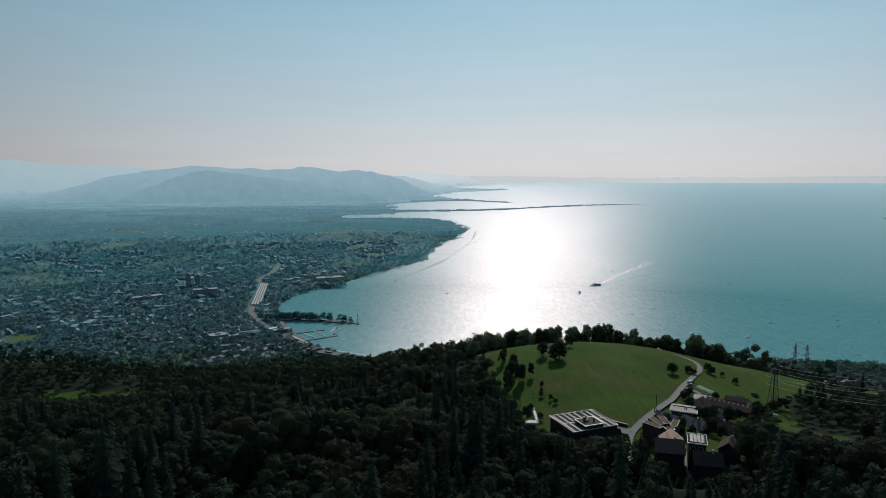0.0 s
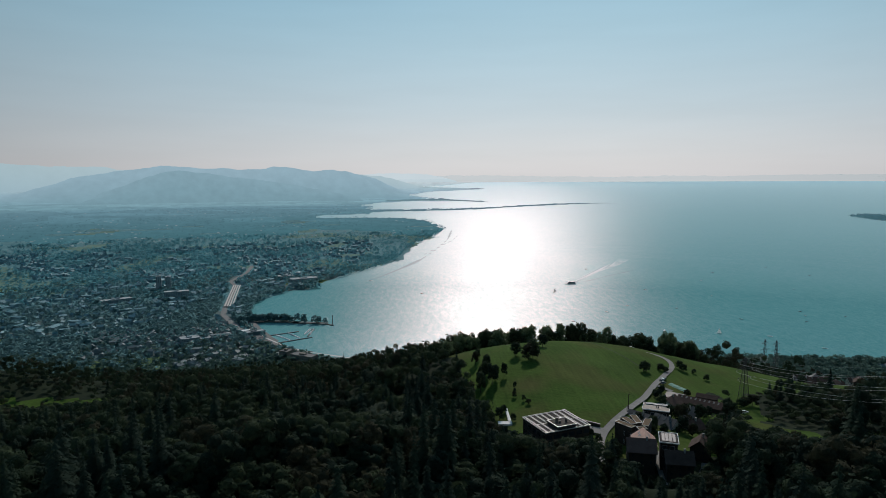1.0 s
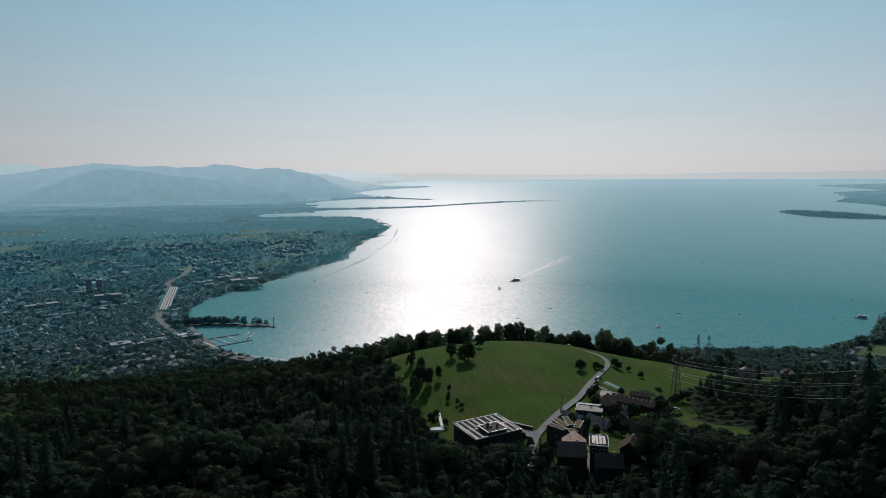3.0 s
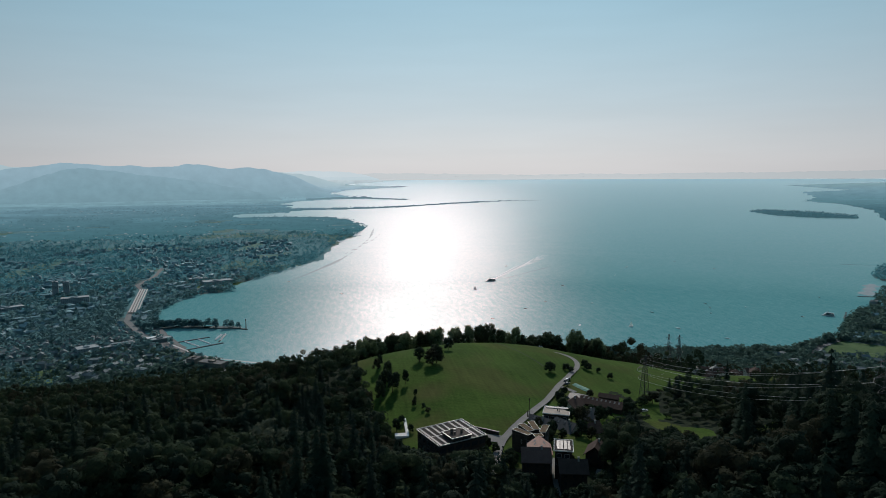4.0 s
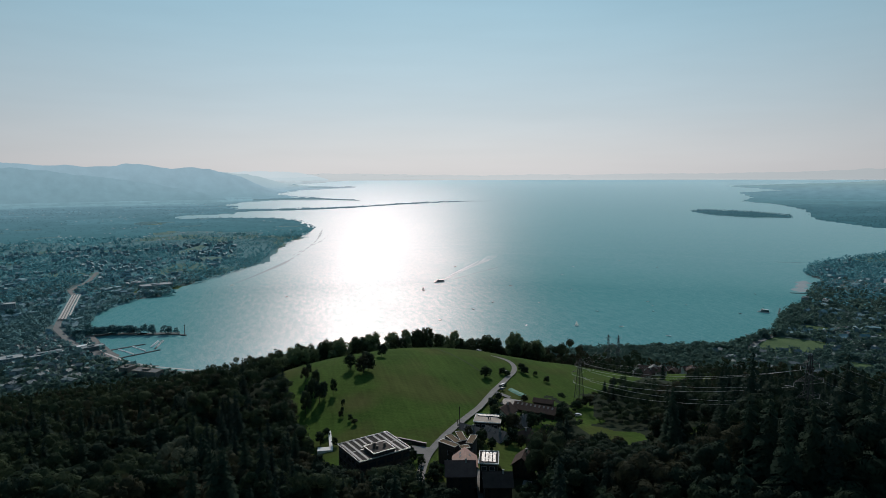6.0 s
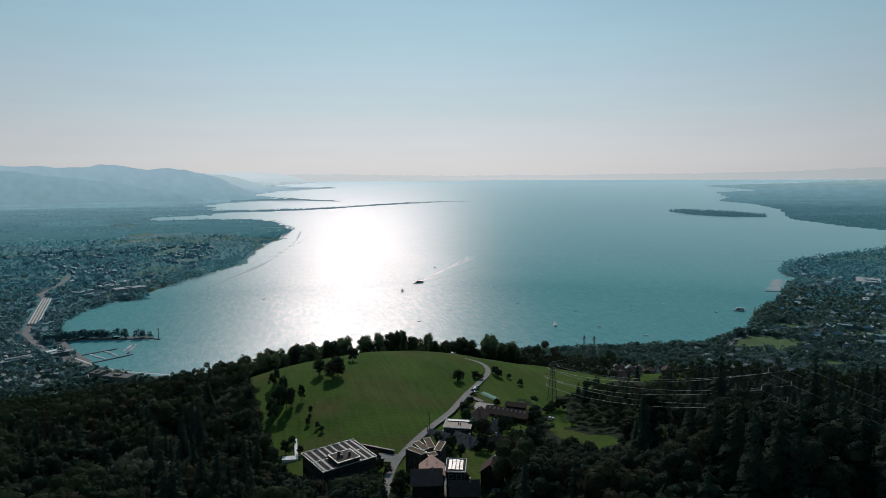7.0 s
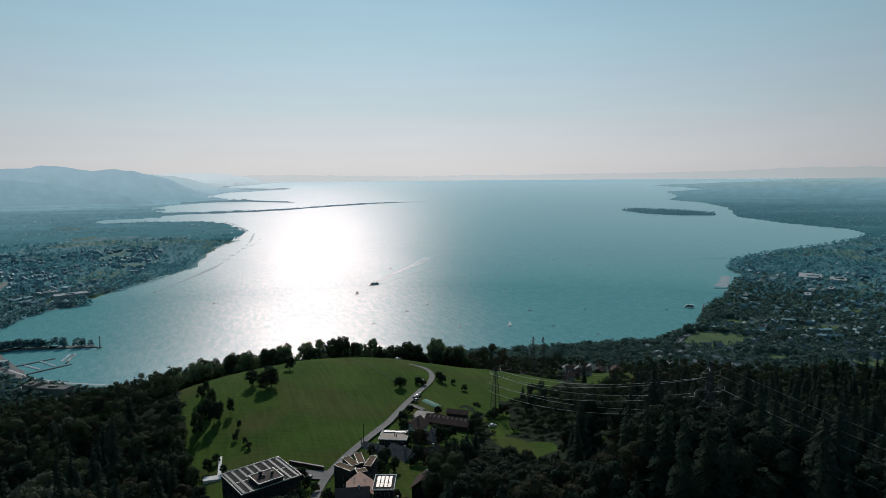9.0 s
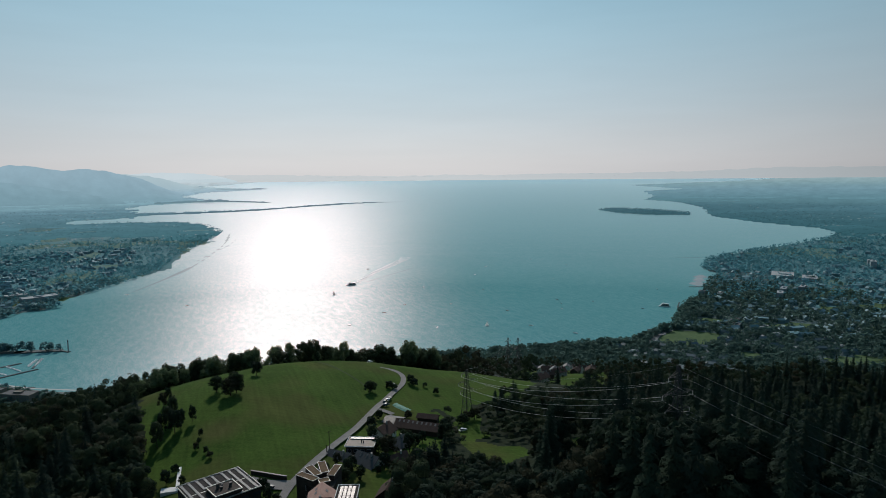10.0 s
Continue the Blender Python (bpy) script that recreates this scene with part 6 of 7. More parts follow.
def plant_meadow():
    r = random.Random(12)
    rows = ((60, 376, 9.5, 1.1), (66.5, 368, 11, 1.15), (69.5, 371, 12, 1.1), (81.5, 403, 9, 1.0), (141, 382, 7.5, 1.1), (144, 385, 6, 1.2), (156, 393, 5, 1.5), (158.5, 391, 4, 1.5), (172.5, 403, 6.5, 1.2), (173.5, 399, 5.5, 1.3), (180, 398, 3.5, 1.2), (183, 386, 4.5, 1.3), (40, 357, 9, 0.9), (38.5, 350, 8, 1.0), (41.5, 340, 9.5, 0.95), (44, 346, 7, 1.0), (34.5, 333, 10, 0.9), (36, 345, 8, 0.9), (49, 347, 6.5, 0.9), (52.5, 330, 4, 1.0), (54.5, 313, 3.5, 1.2), (50.5, 319, 3.6, 1.2), (51.5, 324, 3.0, 1.0), (35, 372, 7, 0.9), (37, 380, 6, 0.8), (56, 308, 3.0, 1.3), (188.5, 341, 7, 1.2), (183, 339, 6, 1.2), (178, 333, 6.5, 1.3))
    for x, y, h, g in rows:
        plant(r.randrange(7), x, y, h * (1.25 if x < 50 else 1.0), g * (0.85 if x < 56 else 1.15), r.uniform(0, 360), "single broadleaf tree standing on the meadow", "meadow trees")
    for x, y, h in ((124, 226, 5), (130, 222, 6), (134, 230, 4.5), (140, 240, 4), (146, 246, 5), (128, 236, 4), (136, 250, 4), (150, 254, 3.5), (122, 234, 5), (142, 232, 6)):
        plant(r.randrange(7), x, y, h, 1.2, r.uniform(0, 360), "low bushy tree at the forest edge", "garden trees")
    for _ in range(110):
        x, y = r.uniform(110, 164), r.uniform(194, 268)
        if inside(x, y, SHRUBS):
            plant(r.randrange(7), x, y, r.uniform(5.5, 9.5), r.uniform(1.0, 1.4), r.uniform(0, 360), "bushy broadleaf tree below the hamlet", "garden trees")
    garden = ((103.5, 268, 7), (106, 273, 8), (110, 270, 6), (109, 279, 7), (121.5, 277, 8), (124, 272, 7), (118, 274, 4), (127, 292, 9), (124, 296, 8), (129, 299, 8), (140, 312, 5), (138, 296, 9), (143, 303, 6), (148, 308, 6), (158, 310, 5), (163, 318, 9), (166, 325, 8), (160, 309, 9), (125, 311, 7), (128, 324, 6), (104, 285, 5), (99, 280, 4), (97, 276, 3), (75, 262, 6), (77.5, 259, 5), (74, 268, 7), (80, 246, 7), (78, 239, 8), (83, 247, 5), (104, 243, 4), (107, 236, 4), (116, 233, 6), (82, 224, 9), (86, 222, 10), (88, 217, 11), (94, 213, 11), (97.5, 214, 10), (102, 214, 11), (107, 218, 10), (111, 222, 9), (79, 228, 9), (116, 228, 10), (104, 209, 12), (98, 206, 12), (90, 209, 12), (121, 254, 8), (124, 262, 7), (131, 268, 9), (134, 276, 8), (46, 291, 4), (40, 296, 6), (43, 303, 5), (35, 289, 8), (70, 246, 9), (63, 240, 11), (56, 238, 12), (49, 240, 10), (44, 247, 9), (40, 255, 10), (38, 266, 9), (68, 237, 10), (152, 343, 5), (136, 340, 6), (129, 331, 5))
    for x, y, h in garden:
        plant(r.randrange(7), x, y, h * r.uniform(0.85, 1.1), r.uniform(0.95, 1.3), r.uniform(0, 360), "bushy broadleaf tree between the houses", "garden trees")


plant_meadow()


def plant_near_forest():
    r = random.Random(6)
    for (x, y, z, h, g, turn), dark in zip(NEAR_TREES, NEAR_CONIFER):
        kit = 7 + r.randrange(6) if dark else r.randrange(7)
        t = plant(kit, x, y, h, g, math.degrees(turn), "", "slope trees")
        if t:
            t.location.z = z


plant_near_forest()

# ---- town in the valley ----


def town_house_shape(w, d, h, top):
    """Walls and gable roof as triangles, with a roof flag per face."""
    o = 0.5
    v = [(-w, -d, 0), (w, -d, 0), (w, d, 0), (-w, d, 0), (-w, -d, h), (w, -d, h), (w, d, h), (-w, d, h), (-w, 0, top), (w, 0, top)]
    e = h - (top - h) * o / d
    v += [(-w - o, -d - o, e), (w + o, -d - o, e), (w + o, 0, top + 0.2), (-w - o, 0, top + 0.2), (w + o, d + o, e), (-w - o, d + o, e)]
    f = [(0, 1, 5), (0, 5, 4), (1, 2, 6), (1, 6, 5), (2, 3, 7), (2, 7, 6), (3, 0, 4), (3, 4, 7), (5, 6, 9), (7, 4, 8), (10, 11, 12), (10, 12, 13), (13, 12, 14), (13, 14, 15)]
    return np.array(v, float), np.array(f), np.array([0] * 10 + [1] * 4)


def town_sites(n, seed, az0, az1, d0, d1, spread=0.55):
    r = np.random.default_rng(seed)
    a = np.radians(r.uniform(az0, az1, n))
    d = d0 * (d1 / d0) ** r.random(n)
    x, y = 30 + d * np.sin(a), 21 + d * np.cos(a)
    for poly in FIELDS:
        x = np.where(inside(x, y, poly), 1e6, x)
    ok = inside(x, y, LAND) & (hill(x, y) < 9) & (edge_distance(x, y, LAND) > 25) & (smooth_noise(x, y, 130, 41) < 0.58) & (smooth_noise(x, y, 170, 7) < 0.70)
    ok &= ~inside(x, y, STATION) & ~((x < -100) & (x > -620) & (y < 2300) & (edge_distance(x, y, RAIL + RAIL[-2:0:-1]) < 16))
    x, y = x[ok], y[ok]
    cell = {}
    keep = []
    for i, (p, q) in enumerate(zip(x, y)):
        gap = 23 if np.hypot(p, q) < 2000 else 27
        key = (int(p // gap), int(q // gap))
        if key not in cell:
            cell[key] = i
            keep.append(i)
    return x[keep], y[keep], r


def build_town():
    kit = []
    for k, (w, d, h, top, label) in enumerate(((9.5, 8, 5.5, 8, "small gabled town house"), (11.5, 8.5, 6, 9, "pale gabled town house"), (8.5, 7.5, 5, 7.5, "low gabled house with a dark roof"), (15, 9.5, 8, 10.5, "long three-storey town house"), (10, 10, 8.5, 11, "tall gabled town house"), (20, 11, 9, 10, "long block with a shallow roof"))):
        e = empty("house", Matrix(), label + " among trees in the valley", "house", "valley houses")
        bm = bmesh.new()
        gable_wall(bm, w, d, -2, h, top)
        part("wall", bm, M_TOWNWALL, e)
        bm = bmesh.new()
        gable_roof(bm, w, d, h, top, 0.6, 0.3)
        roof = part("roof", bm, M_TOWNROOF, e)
        bm = bmesh.new()
        box(bm, w * 0.2, w * 0.2 + 0.9, -1.2, -0.4, top - 1.5, top + 1.2)
        part("chimney", bm, M_TOWNWALL, roof)
        kit.append([e, 0])
    x1, y1, r = town_sites(8000, 4, -42, -5, 1060, 3100)
    x2, y2, _ = town_sites(1700, 5, 36, 60, 960, 3100)
    x, y = np.concatenate([x1, x2]), np.concatenate([y1, y2])
    order = np.argsort(np.hypot(x, y))
    x, y = x[order], y[order]
    rr = random.Random(9)
    turn = (smooth_noise(x, y, 300, 77) * 180).round(-1) + np.array([rr.choice((0, 90)) for _ in x])
    for i in range(min(290, len(x))):
        k = rr.choices(range(6), (5, 4, 4, 2, 2, 1))[0]
        m = pose(x[i], y[i], max(2.2, height(x[i], y[i])), 0, 0, turn[i])
        if kit[k][1]:
            copy_thing(kit[k][0], m)
        else:
            kit[k][0].matrix_world = m
            kit[k][1] = 1
    rest = slice(min(290, len(x)), None)
    shapes = [town_house_shape(*s) for s in ((5, 4.2, 5.5, 8.5), (6.5, 5, 6.5, 9.5), (8, 5, 8, 11), (4.6, 4.2, 5, 7.6), (13, 6.5, 9, 10), (18, 9, 7, 7.8))]
    px, py, pt = x[rest], y[rest], np.radians(turn[rest])
    pick = np.array([rr.choices(range(6), (6, 5, 3, 5, 1.3, 0.8))[0] for _ in px])
    cos, faces, flags, n = [], [], [], 0
    for k, (v, f, g) in enumerate(shapes):
        s = pick == k
        c, q = np.cos(pt[s])[:, None], np.sin(pt[s])[:, None]
        co = np.stack([px[s][:, None] + v[:, 0] * c - v[:, 1] * q, py[s][:, None] + v[:, 0] * q + v[:, 1] * c, np.maximum(2.2, hill(px[s], py[s]))[:, None] + v[:, 2] + 0 * c], -1)
        cos.append(np.stack(squeeze(co[..., 0], co[..., 1], co[..., 2])[:3], -1).reshape(-1, 3))
        faces.append((f[None] + (np.arange(s.sum()) * len(v))[:, None, None] + n).reshape(-1, 3))
        flags.append(np.tile(g, s.sum()))
        n += s.sum() * len(v)
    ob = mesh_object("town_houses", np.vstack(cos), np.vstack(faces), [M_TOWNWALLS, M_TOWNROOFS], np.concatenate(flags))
    tagged(ob, "dense small houses of the lakeside town", "houses", kind="stuff")


build_town()


def block(x, y, turn, w, d, h, wall, roof, label, name="building", category="building", base=2.0, rows=0):
    """A large flat-roofed building."""
    e = empty(name, pose(x, y, base, 0, 0, turn), label, category)
    bm = bmesh.new()
    box(bm, -w / 2, w / 2, -d / 2, d / 2, -1.5, h)
    part("wall", bm, wall, e)
    bm = bmesh.new()
    box(bm, -w / 2 + 0.4, w / 2 - 0.4, -d / 2 + 0.4, d / 2 - 0.4, h - 0.05, h + 0.15)
    r = part("roof", bm, roof, e)
    bm = bmesh.new()
    rim(bm, -w / 2 - 0.2, w / 2 + 0.2, -d / 2 - 0.2, d / 2 + 0.2, h, 0.5, 0.5)
    part("parapet", bm, wall, r)
    bm = bmesh.new()
    box(bm, -w * 0.15, w * 0.1, -d * 0.2, d * 0.15, h + 0.15, h + 2.4)
    part("plant_room", bm, wall, r)
    for k in range(rows):
        z = h - 1.8 - 3.1 * k
        for i in range(int(w / 4)):
            bm = bmesh.new()
            cx = -w / 2 + (i + 0.5) * w / int(w / 4)
            box(bm, cx - 1.3, cx + 1.3, -d / 2 - 0.06, -d / 2 + 0.05, z - 0.8, z + 0.8)
            part("window", bm, M_TOWNGLASS, e)
    return e


# far window glass, paled with painted haze
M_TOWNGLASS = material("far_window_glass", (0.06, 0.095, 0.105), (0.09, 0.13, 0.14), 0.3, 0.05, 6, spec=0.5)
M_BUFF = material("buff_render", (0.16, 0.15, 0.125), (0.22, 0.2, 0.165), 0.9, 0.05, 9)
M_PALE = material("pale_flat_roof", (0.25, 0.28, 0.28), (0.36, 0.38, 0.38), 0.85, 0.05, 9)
# block walls in the town's painted haze tint
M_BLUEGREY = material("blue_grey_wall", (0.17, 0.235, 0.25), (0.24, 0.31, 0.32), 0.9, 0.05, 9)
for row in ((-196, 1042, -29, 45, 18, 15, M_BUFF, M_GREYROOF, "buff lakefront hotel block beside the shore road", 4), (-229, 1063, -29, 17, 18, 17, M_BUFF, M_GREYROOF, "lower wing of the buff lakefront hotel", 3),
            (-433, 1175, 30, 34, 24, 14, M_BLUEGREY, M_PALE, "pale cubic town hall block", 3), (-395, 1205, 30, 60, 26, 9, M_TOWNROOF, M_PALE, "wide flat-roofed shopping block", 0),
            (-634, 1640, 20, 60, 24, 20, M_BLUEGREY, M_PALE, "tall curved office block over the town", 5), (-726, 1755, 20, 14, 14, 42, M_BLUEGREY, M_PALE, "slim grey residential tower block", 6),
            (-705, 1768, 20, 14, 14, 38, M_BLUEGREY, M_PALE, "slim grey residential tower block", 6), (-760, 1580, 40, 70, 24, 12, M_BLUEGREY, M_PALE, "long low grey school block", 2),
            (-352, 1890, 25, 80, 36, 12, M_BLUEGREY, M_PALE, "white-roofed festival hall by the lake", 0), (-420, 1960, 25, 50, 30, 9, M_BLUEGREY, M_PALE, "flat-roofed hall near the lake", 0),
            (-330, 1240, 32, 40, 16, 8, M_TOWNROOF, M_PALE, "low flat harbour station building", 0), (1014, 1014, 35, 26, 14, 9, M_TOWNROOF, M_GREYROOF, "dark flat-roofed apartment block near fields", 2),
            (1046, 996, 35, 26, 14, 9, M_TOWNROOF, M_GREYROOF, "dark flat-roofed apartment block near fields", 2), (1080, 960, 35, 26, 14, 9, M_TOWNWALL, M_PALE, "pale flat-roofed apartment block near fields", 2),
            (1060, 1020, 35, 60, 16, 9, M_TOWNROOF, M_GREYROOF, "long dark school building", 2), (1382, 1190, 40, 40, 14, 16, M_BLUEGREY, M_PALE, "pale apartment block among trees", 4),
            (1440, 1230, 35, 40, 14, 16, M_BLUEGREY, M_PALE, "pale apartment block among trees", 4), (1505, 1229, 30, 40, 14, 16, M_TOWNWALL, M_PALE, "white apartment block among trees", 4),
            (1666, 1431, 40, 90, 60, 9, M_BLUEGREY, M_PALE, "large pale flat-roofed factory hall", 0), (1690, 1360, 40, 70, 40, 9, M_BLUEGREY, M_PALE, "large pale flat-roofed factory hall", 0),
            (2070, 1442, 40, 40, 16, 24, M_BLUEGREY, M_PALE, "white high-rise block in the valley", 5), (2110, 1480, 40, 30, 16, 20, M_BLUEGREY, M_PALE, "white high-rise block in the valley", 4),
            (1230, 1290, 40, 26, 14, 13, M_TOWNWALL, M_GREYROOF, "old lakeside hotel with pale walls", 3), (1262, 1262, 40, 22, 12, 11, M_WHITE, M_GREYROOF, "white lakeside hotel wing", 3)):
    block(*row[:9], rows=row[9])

# ---- shore, harbour and boats ----
M_BED = material("pale_gravel_bed", (0.15, 0.155, 0.15), (0.21, 0.21, 0.20), 0.95, 0.1, 12)
drape("railway", RAIL, 12, M_BED, "railway tracks and road along the lake shore", "railway", 0.7)
for k in range(4):
    o = 6.0 * k
    drape("station_platform", ((-452 - o, 1508), (-486 - o, 1660), (-520 - o, 1816)), 3.6, M_CONCRETE, "pale railway platform roof", "platform", 4.5 + 0.05 * k)
drape("quay", ((-384, 1374), (-350, 1310), (-322, 1244), (-278, 1180)), 22, M_ROAD, "paved quay behind the harbour basin", "quay", 0.85)
drape("promenade", ((-80, 1030), (-150, 1075), (-200, 1104), (-250, 1146), (-300, 1210), (-345, 1290)), 4, M_CONCRETE, "pale lakeside promenade", "path", 0.9)
drape("shore_road", ((800, 960), (860, 1005), (930, 1040), (1010, 1110), (1110, 1190), (1230, 1250), (1380, 1340)), 12, M_BED, "grey shore road and railway beside the lake", "road", 0.6)


drape("promenade", ((-318, 1262), (-268, 1166), (-250, 1136), (-219, 1101), (-195, 1082), (-164, 1063), (-132, 1048), (-98, 1033)), 9, M_ROAD, "pale lakeside promenade and road behind the harbour", "road", 0.8)



def lakefront_parking():
    r = random.Random(23)
    drape("parking_lot", ((-186, 1022), (-150, 1003), (-118, 990)), 34, M_ROAD, "asphalt parking lot beside the lakefront hotels", "car park", 0.5)
    low = [(x, y, z) for z in (0.25, 0.8) for x, y in ((-1, -0.42), (1, -0.42), (1, 0.42), (-1, 0.42))]
    top = [(x, y, 0.8) for x, y in ((-0.75, -0.38), (0.5, -0.38), (0.5, 0.38), (-0.75, 0.38))] + [(x, y, 1.3) for x, y in ((-0.5, -0.32), (0.25, -0.32), (0.25, 0.32), (-0.5, 0.32))]
    faces = [(0, 1, 5, 4), (1, 2, 6, 5), (2, 3, 7, 6), (3, 0, 4, 7), (4, 5, 6, 7)]
    car = (np.array(low + top) * (1, 1, 0.5), np.array(faces + [tuple(i + 8 for i in f) for f in faces]))
    rows = []
    for line in range(4):
        for k in range(17):
            if r.random() < 0.8:
                x, y = -182 + 3.9 * k + 3.2 * line, 1030 - 1.95 * k - 9.5 * line + r.uniform(-0.4, 0.4)
                rows.append((x, y, max(height(x, y), 2.6) + 0.55, 2.1, 1.0, 1.08 + r.uniform(-0.06, 0.06)))
    merged("parked_cars", [car], rows, [M_CAR_LIGHT, M_CAR_DARK, M_CAR_LIGHT], "rows of parked cars on the lakefront lot", "cars")


lakefront_parking()
M_STONE = material("weathered_stone", (0.07, 0.085, 0.085), (0.14, 0.155, 0.15), 0.9, 0.1, 9, 0.05)


def pier(pts, width, label, high=1.2):
    e = empty("pier", Matrix(), label, "pier", "piers")
    for (ax, ay), (bx, by) in zip(pts, pts[1:]):
        bm = bmesh.new()
        n, turn = math.hypot(bx - ax, by - ay), math.degrees(math.atan2(by - ay, bx - ax))
        box(bm, -width / 2, n + width / 2, -width / 2, width / 2, -1.5, high, pose(ax, ay, 0, 0, 0, turn))
        part("deck", bm, M_STONE, e)


pier(((-385, 1352), (-330, 1368), (-270, 1352), (-209, 1340)), 16, "tree-lined stone harbour mole", 1.6)
pier(((-209, 1340), (-187, 1322)), 5, "stone pier leading to the harbour light", 1.5)
pier(((-288, 1170), (-215, 1221)), 4, "stone breakwater of the marina")
pier(((-300, 1240), (-250, 1270)), 4, "long jetty in the marina")
pier(((-223, 1232), (-223, 1288)), 3, "floating dock at the marina mouth")
pier(((-236, 1128), (-197, 1117)), 4, "short landing jetty at the shore")
pier(((1075, 1200), (1124, 1250)), 3, "landing stage of the passenger ship")
pier(((1692, 1925), (1790, 1870)), 4, "long wooden bathing pier")
pier(((880, 1060), (915, 1040)), 3, "small wooden jetty at the shore")
pier(((1300, 1410), (1360, 1385)), 5, "boathouse jetty at the shore")


def build_lighthouse():
    e = empty("lighthouse", pose(-187, 1322, 1.4), "slim pale harbour light on the pier head", "lighthouse")
    bm = bmesh.new()
    ring = None
    for z, r in ((0, 1.5), (3, 1.1), (17, 0.8), (17.2, 1.5), (17.8, 1.5)):
        new_ring = [bm.verts.new((r * math.cos(k * math.tau / 10), r * math.sin(k * math.tau / 10), z)) for k in range(10)]
        if ring:
            for k in range(10):
                bm.faces.new([ring[k], ring[(k + 1) % 10], new_ring[(k + 1) % 10], new_ring[k]])
        ring = new_ring
    bm.faces.new(ring)
    part("tower", bm, M_GREYWALL, e)
    bm = bmesh.new()
    bar(bm, (0, 0, 17.8), (0, 0, 20), 0.9, 8)
    lantern = part("lantern", bm, M_GLASS, e, "glazed lantern")
    bm = bmesh.new()
    bmesh.ops.create_cone(bm, segments=8, radius1=1.2, radius2=0.1, depth=1.2, cap_ends=True, matrix=pose(0, 0, 20.6))
    part("cap", bm, M_GREYROOF, lantern)


build_lighthouse()
rows = []
rt = random.Random(31)
for k in range(46):
    t = rt.random()
    px, py = np.interp(t, (0, 0.33, 0.66, 1), (-385, -330, -270, -205)), np.interp(t, (0, 0.33, 0.66, 1), (1352, 1368, 1352, 1340))
    rows.append((px + rt.uniform(-6, 6), py + rt.uniform(-6, 6), 1.4, rt.uniform(11, 19), rt.uniform(1.0, 1.4), rt.uniform(0, 6.28)))
merged("mole_trees", FINE_CANOPIES, rows, M_WOODS, "row of round trees on the harbour mole", "trees")


def build_boat(length, hull, label, sail=False, cabin=True):
    e = empty("boat", Matrix(), label, "boat", "boats on the lake")
    bm = bmesh.new()
    w = length * 0.17
    rings = []
    for f, k, lift in ((-0.5, 0.75, 0.0), (-0.2, 1.0, 0.0), (0.15, 0.95, 0.02), (0.38, 0.5, 0.05), (0.5, 0.04, 0.1)):
        x = f * length
        rings.append([bm.verts.new(c) for c in ((x, -w * k, length * (0.09 + lift)), (x, -w * k * 0.7, -0.2), (x, w * k * 0.7, -0.2), (x, w * k, length * (0.09 + lift)))])
    for a, b in zip(rings, rings[1:]):
        for k in range(4):
            bm.faces.new([a[k], a[(k + 1) % 4], b[(k + 1) % 4], b[k]])
    bm.faces.new(rings[0]), bm.faces.new(rings[-1][::-1])
    part("hull", bm, hull, e)
    if cabin:
        bm = bmesh.new()
        box(bm, -0.25 * length, 0.18 * length, -w * 0.6, w * 0.6, length * 0.085, length * 0.17)
        part("cabin", bm, M_HULL, e, "white cabin")
    if sail:
        bm = bmesh.new()
        bar(bm, (0.05 * length, 0, 0.3), (0.05 * length, 0, length * 1.25), 0.07, 6)
        mast = part("mast", bm, M_STEEL, e)
        for pts, name in ((((0.04, 0.16), (-0.42, 0.2), (0.04, 1.2)), "mainsail"), (((0.48, 0.16), (0.07, 0.2), (0.06, 1.05)), "jib")):
            bm = bmesh.new()
            bm.faces.new([bm.verts.new((a * length, 0.03 * length * (i == 1), b * length)) for i, (a, b) in enumerate(pts)])
            bmesh.ops.solidify(bm, geom=bm.faces[:], thickness=0.05)
            part(name, bm, M_SAIL, mast)
    return e


def build_boats():
    kit = [[build_boat(9, M_HULL, "white sailing boat under sail on open water", True), 0], [build_boat(8, M_DARKHULL, "small dark motor boat on open water"), 0], [build_boat(10, M_HULL, "white motor boat on open water"), 0]]
    rows = ((594, 1212, 0), (364, 1682, 0), (500, 1487, 1), (607, 1452, 1), (872, 1399, 1), (857, 1353, 1), (1026, 1679, 1), (1219, 1917, 1), (842, 1846, 2), (941, 1343, 1), (825, 1298, 1), (494, 1239, 2), (700, 1330, 1), (680, 1180, 2), (1196, 1419, 1), (3, 1684, 1), (257, 2795, 2), (-152, 1905, 2), (430, 1420, 1), (760, 1600, 1), (950, 2000, 2), (1180, 2100, 1), (620, 1700, 1), (1000, 1230, 1), (730, 1090, 2), (330, 1330, 1), (560, 2100, 2))
    r = random.Random(2)
    for x, y, k in rows:
        m = pose(x, y, 0, 0, 0, r.uniform(0, 360))
        if kit[k][1]:
            copy_thing(kit[k][0], m)
        else:
            kit[k][0].matrix_world = m
            kit[k][1] = 1
    moored = build_boat(8, M_HULL, "white boat moored in the marina")
    tagged(moored, group="moored boats")
    first = True
    for line in (((-292, 1236), (-258, 1198), 12), ((-272, 1252), (-242, 1214), 11), ((-238, 1240), (-234, 1284), 10), ((-228, 1238), (-226, 1286), 9)):
        (ax, ay), (bx, by), n = line
        for k in range(n):
            t = (k + 0.5) / n
            m = pose(ax + (bx - ax) * t + 5, ay + (by - ay) * t + 6, 0, 0, 0, 115 + r.uniform(-6, 6))
            if first:
                moored.matrix_world, first = m, False
            else:
                copy_thing(moored, m)


build_boats()


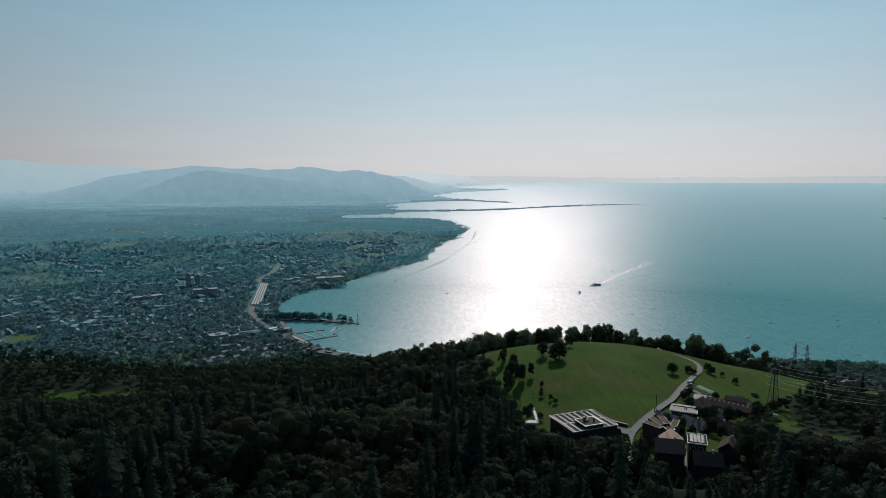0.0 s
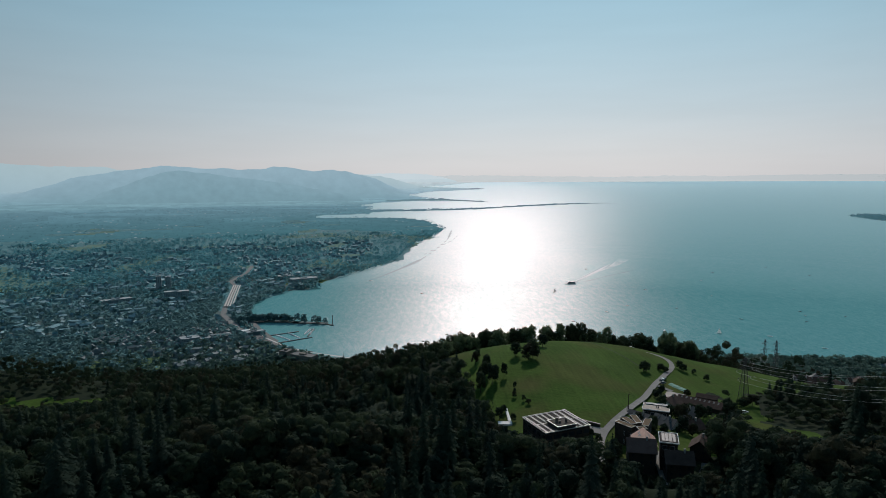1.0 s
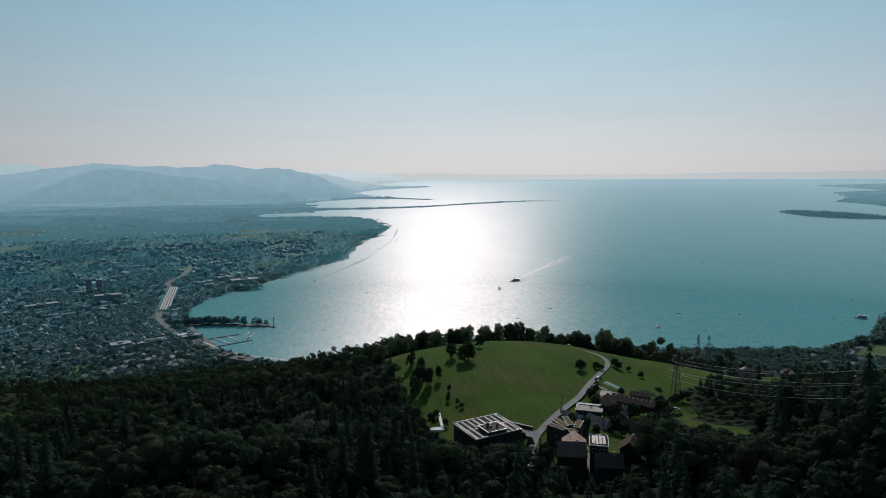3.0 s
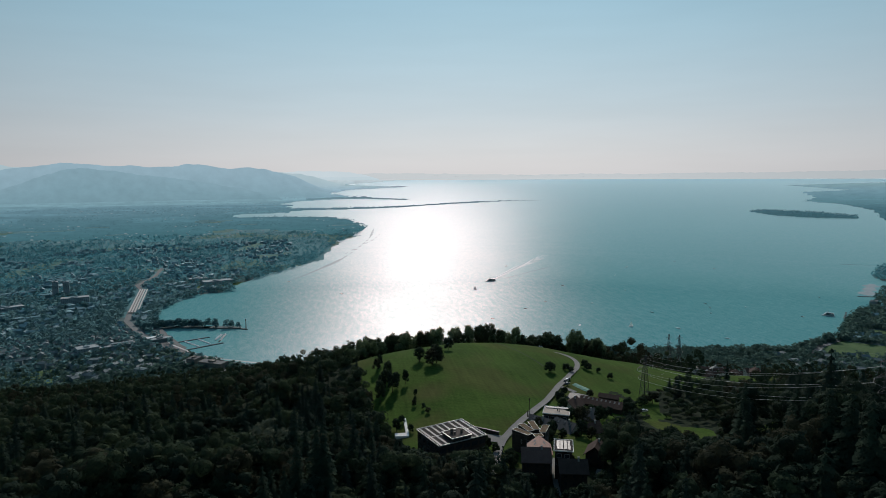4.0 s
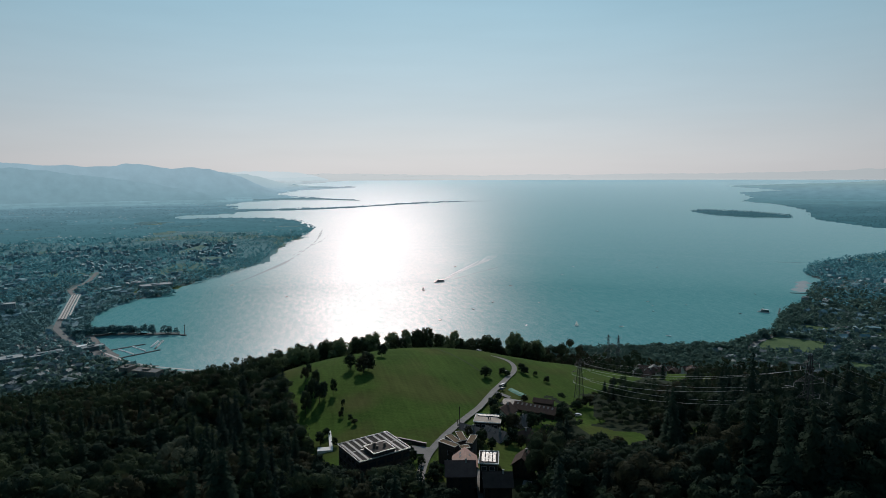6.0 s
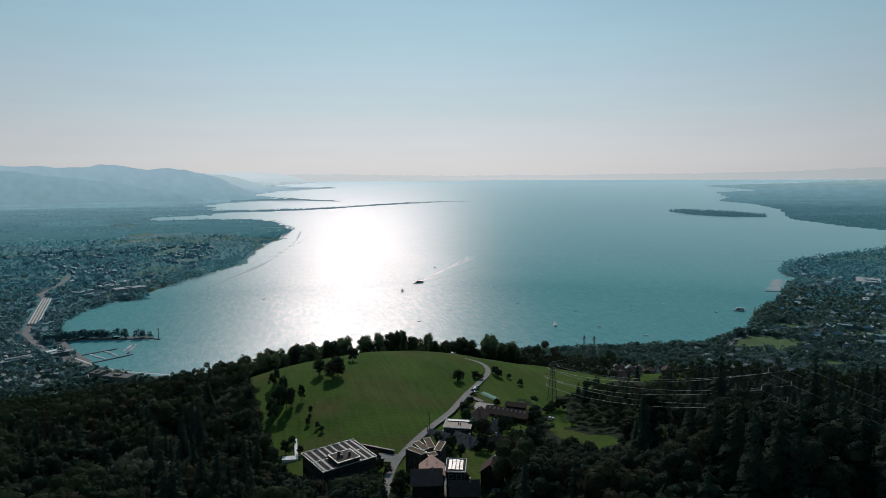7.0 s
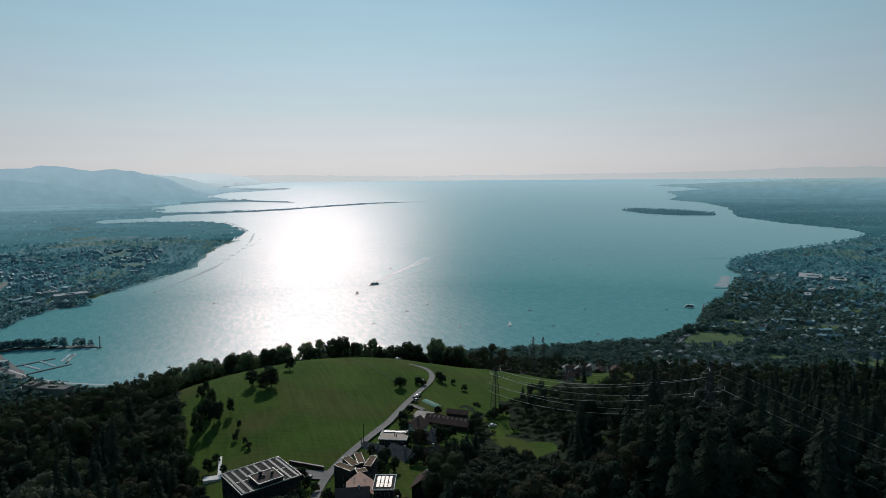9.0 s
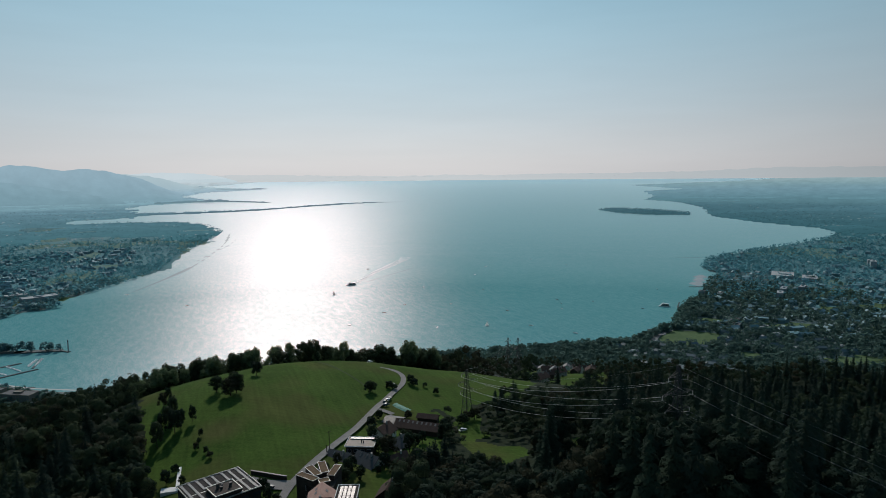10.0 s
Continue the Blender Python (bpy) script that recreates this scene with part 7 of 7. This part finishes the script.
def build_ship(x, y, turn, size, label):
    e = empty("ship", pose(x, y, 0, 0, 0, turn), label, "ship")
    bm = bmesh.new()
    w = 0.13 * size
    rings = []
    for f, k in ((-0.5, 0.6), (-0.42, 1), (0.25, 1), (0.42, 0.55), (0.5, 0.05)):
        rings.append([bm.verts.new((f * size, s * w * k * q, z)) for s, q, z in ((-1, 1, 2.2), (-1, 0.85, -0.5), (1, 0.85, -0.5), (1, 1, 2.2))])
    for a, b in zip(rings, rings[1:]):
        for k in range(4):
            bm.faces.new([a[k], a[(k + 1) % 4], b[(k + 1) % 4], b[k]])
    bm.faces.new(rings[0]), bm.faces.new(rings[-1][::-1])
    part("hull", bm, M_HULL if size < 40 else M_DARKHULL, e)
    for k, (a, b, z) in enumerate(((-0.44, 0.3, 2.2), (-0.4, 0.2, 4.8))):
        bm = bmesh.new()
        box(bm, a * size, b * size, -w * 0.85, w * 0.85, z, z + 2.0)
        d = part("deckhouse", bm, M_GLASS, e, "dark glazed deckhouse")
        bm = bmesh.new()
        box(bm, a * size - 0.5, b * size + 0.5, -w * 0.95, w * 0.95, z + 2.0, z + 2.3)
        part("deck_roof", bm, M_HULL, d, "white deck roof")
    bm = bmesh.new()
    box(bm, 0.02 * size, 0.12 * size, -w * 0.5, w * 0.5, 7.1, 9.2)
    part("wheelhouse", bm, M_HULL, e)
    bm = bmesh.new()
    bar(bm, (0, 0, 7), (0, 0, 14), 0.12, 6)
    part("mast", bm, M_STEEL, e)


build_ship(437, 1808, 190, 32, "dark excursion ship under way leaving a wake")
build_ship(1060, 1228, 150, 25, "white passenger ship lying at the landing stage")
build_ship(-345, 1268, 40, 46, "dark ship moored in the harbour basin")

# ---- houses on the wooded slope ----


def build_slope_village():
    r = random.Random(17)
    rows = ((318, 500, 1), (330, 520, 0), (352, 545, 2), (372, 560, 1), (384, 588, 0), (402, 632, 1), (420, 676, 0), (440, 700, 2), (446, 740, 0), (463, 781, 0), (478, 800, 1), (510, 800, 2), (540, 815, 0), (560, 822, 1), (395, 540, 2), (420, 580, 1), (450, 620, 0), (480, 690, 1), (455, 660, 2))
    for x, y, k in rows:
        z = height(x, y)
        gabled_house(x, y, r.uniform(-30, 60), r.uniform(10, 14), r.uniform(8.5, 10), z - 4, z + 5.4, z + 8.4, (M_WHITE, M_GREYWALL, M_TIMBER)[k], (M_GREYROOF, M_DARKROOF, M_DARKROOF)[k], ("white house with a grey roof on the wooded slope", "grey house with a dark roof on the wooded slope", "brown timber house on the wooded slope")[k], rows=1, skylights=r.choice((0, 0, 2)))


build_slope_village()


def build_wake(name, mat, label, shift, high):
    """Curved ripples trailing behind the excursion ship."""
    r = random.Random(40)
    bm = bmesh.new()
    start, way = Vector((452, 1832, 0)), Vector((0.52, 0.855, 0)).normalized()
    side = Vector((-way.y, way.x, 0))
    for k in range(30):
        s = 12 + k * 24 + shift
        half, wide, n, old = 5 + 0.026 * s, 4.6 - 0.06 * k, 12, None
        for i in range(n + 1):
            u = -1 + 2 * i / n
            c = start + way * (s + 12 * u * u) + side * (half * u + 0.02 * s * math.sin(s * 0.01))
            h = high * (1 - 0.02 * k) * r.uniform(0.7, 1.1)
            v = [bm.verts.new(c + way * o + Vector((0, 0, z))) for o, z in ((-wide, 0.02), (0, h), (wide, 0.02))]
            if old:
                bm.faces.new([old[0], v[0], v[1], old[1]])
                bm.faces.new([old[1], v[1], v[2], old[2]])
            old = v
    me = bpy.data.meshes.new(name)
    bm.to_mesh(me)
    bm.free()
    me.materials.append(mat)
    tagged(new(name, me), label, "wake", kind="stuff")


# the ripples' light and dark are painted: pale crests, dark strips between
M_WAKE = material("wake_crests", (0.44, 0.52, 0.54), (0.58, 0.64, 0.66), 0.6, 0.05, 8, spec=0.2)
M_SLICK = material("slack_water", (0.0562, 0.176, 0.188), (0.0825, 0.217, 0.229), 0.5, 0.02, 6, spec=0.35)
build_wake("wake", M_WAKE, "pale rippled crests trailing behind the excursion ship", 0, 0.5)
build_wake("wake_dark_strips", M_SLICK, "dark strips painted between the ripples of the wake", 12, 0.05)


def slick(pts, width, label):
    """A smooth streak that a passing boat leaves on the ruffled water."""
    p = np.array(pts, float)
    t = np.concatenate([[0], np.cumsum(np.hypot(*np.diff(p, axis=0).T))])
    u = np.linspace(0, t[-1], 90)
    x, y = np.interp(u, t, p[:, 0]), np.interp(u, t, p[:, 1])
    k = np.ones(11) / 11
    x, y = np.convolve(np.pad(x, 5, mode="edge"), k, "valid"), np.convolve(np.pad(y, 5, mode="edge"), k, "valid")
    half = width / 2 * (0.35 + 1.1 * smooth_noise(u, u * 0, t[-1] / 9, 5)) * np.clip(np.minimum(u, t[-1] - u) / (t[-1] * 0.12), 0.05, 1)
    dx, dy = np.gradient(x), np.gradient(y)
    n = np.hypot(dx, dy)
    co = np.stack([np.stack(squeeze(x - dy / n * half * o, y + dx / n * half * o, np.full(90, z))[:3], -1) for o, z in ((-1, 0.03), (0, 0.12), (1, 0.03))], 1).reshape(-1, 3)
    return tagged(mesh_object("wake", co, grid_faces(90, 3), [M_SLICK], smooth=True), label, "wake", kind="stuff")


slick(((186, 3823), (150, 3350), (127, 3128), (60, 2700), (3, 2409), (-44, 2239), (-144, 1930), (-168, 1888)), 15, "smooth streak left by a boat along the shore")
slick(((215, 3506), (150, 3100), (88, 2869), (3, 2516)), 10, "second smooth streak left by a boat")
slick(((478, 1835), (600, 1960), (718, 2074)), 6, "faint streak beside the wake")
M_SHALLOWS = material("pale_shallows", (0.21, 0.255, 0.265), (0.28, 0.32, 0.33), 0.6, 0.02, 6, spec=0.3)
shoal = slick(((1330, 1415), (1372, 1458), (1430, 1515), (1488, 1569)), 34, "pale shallow water over a sandbank by the jetties")
shoal.data.materials[0] = M_SHALLOWS
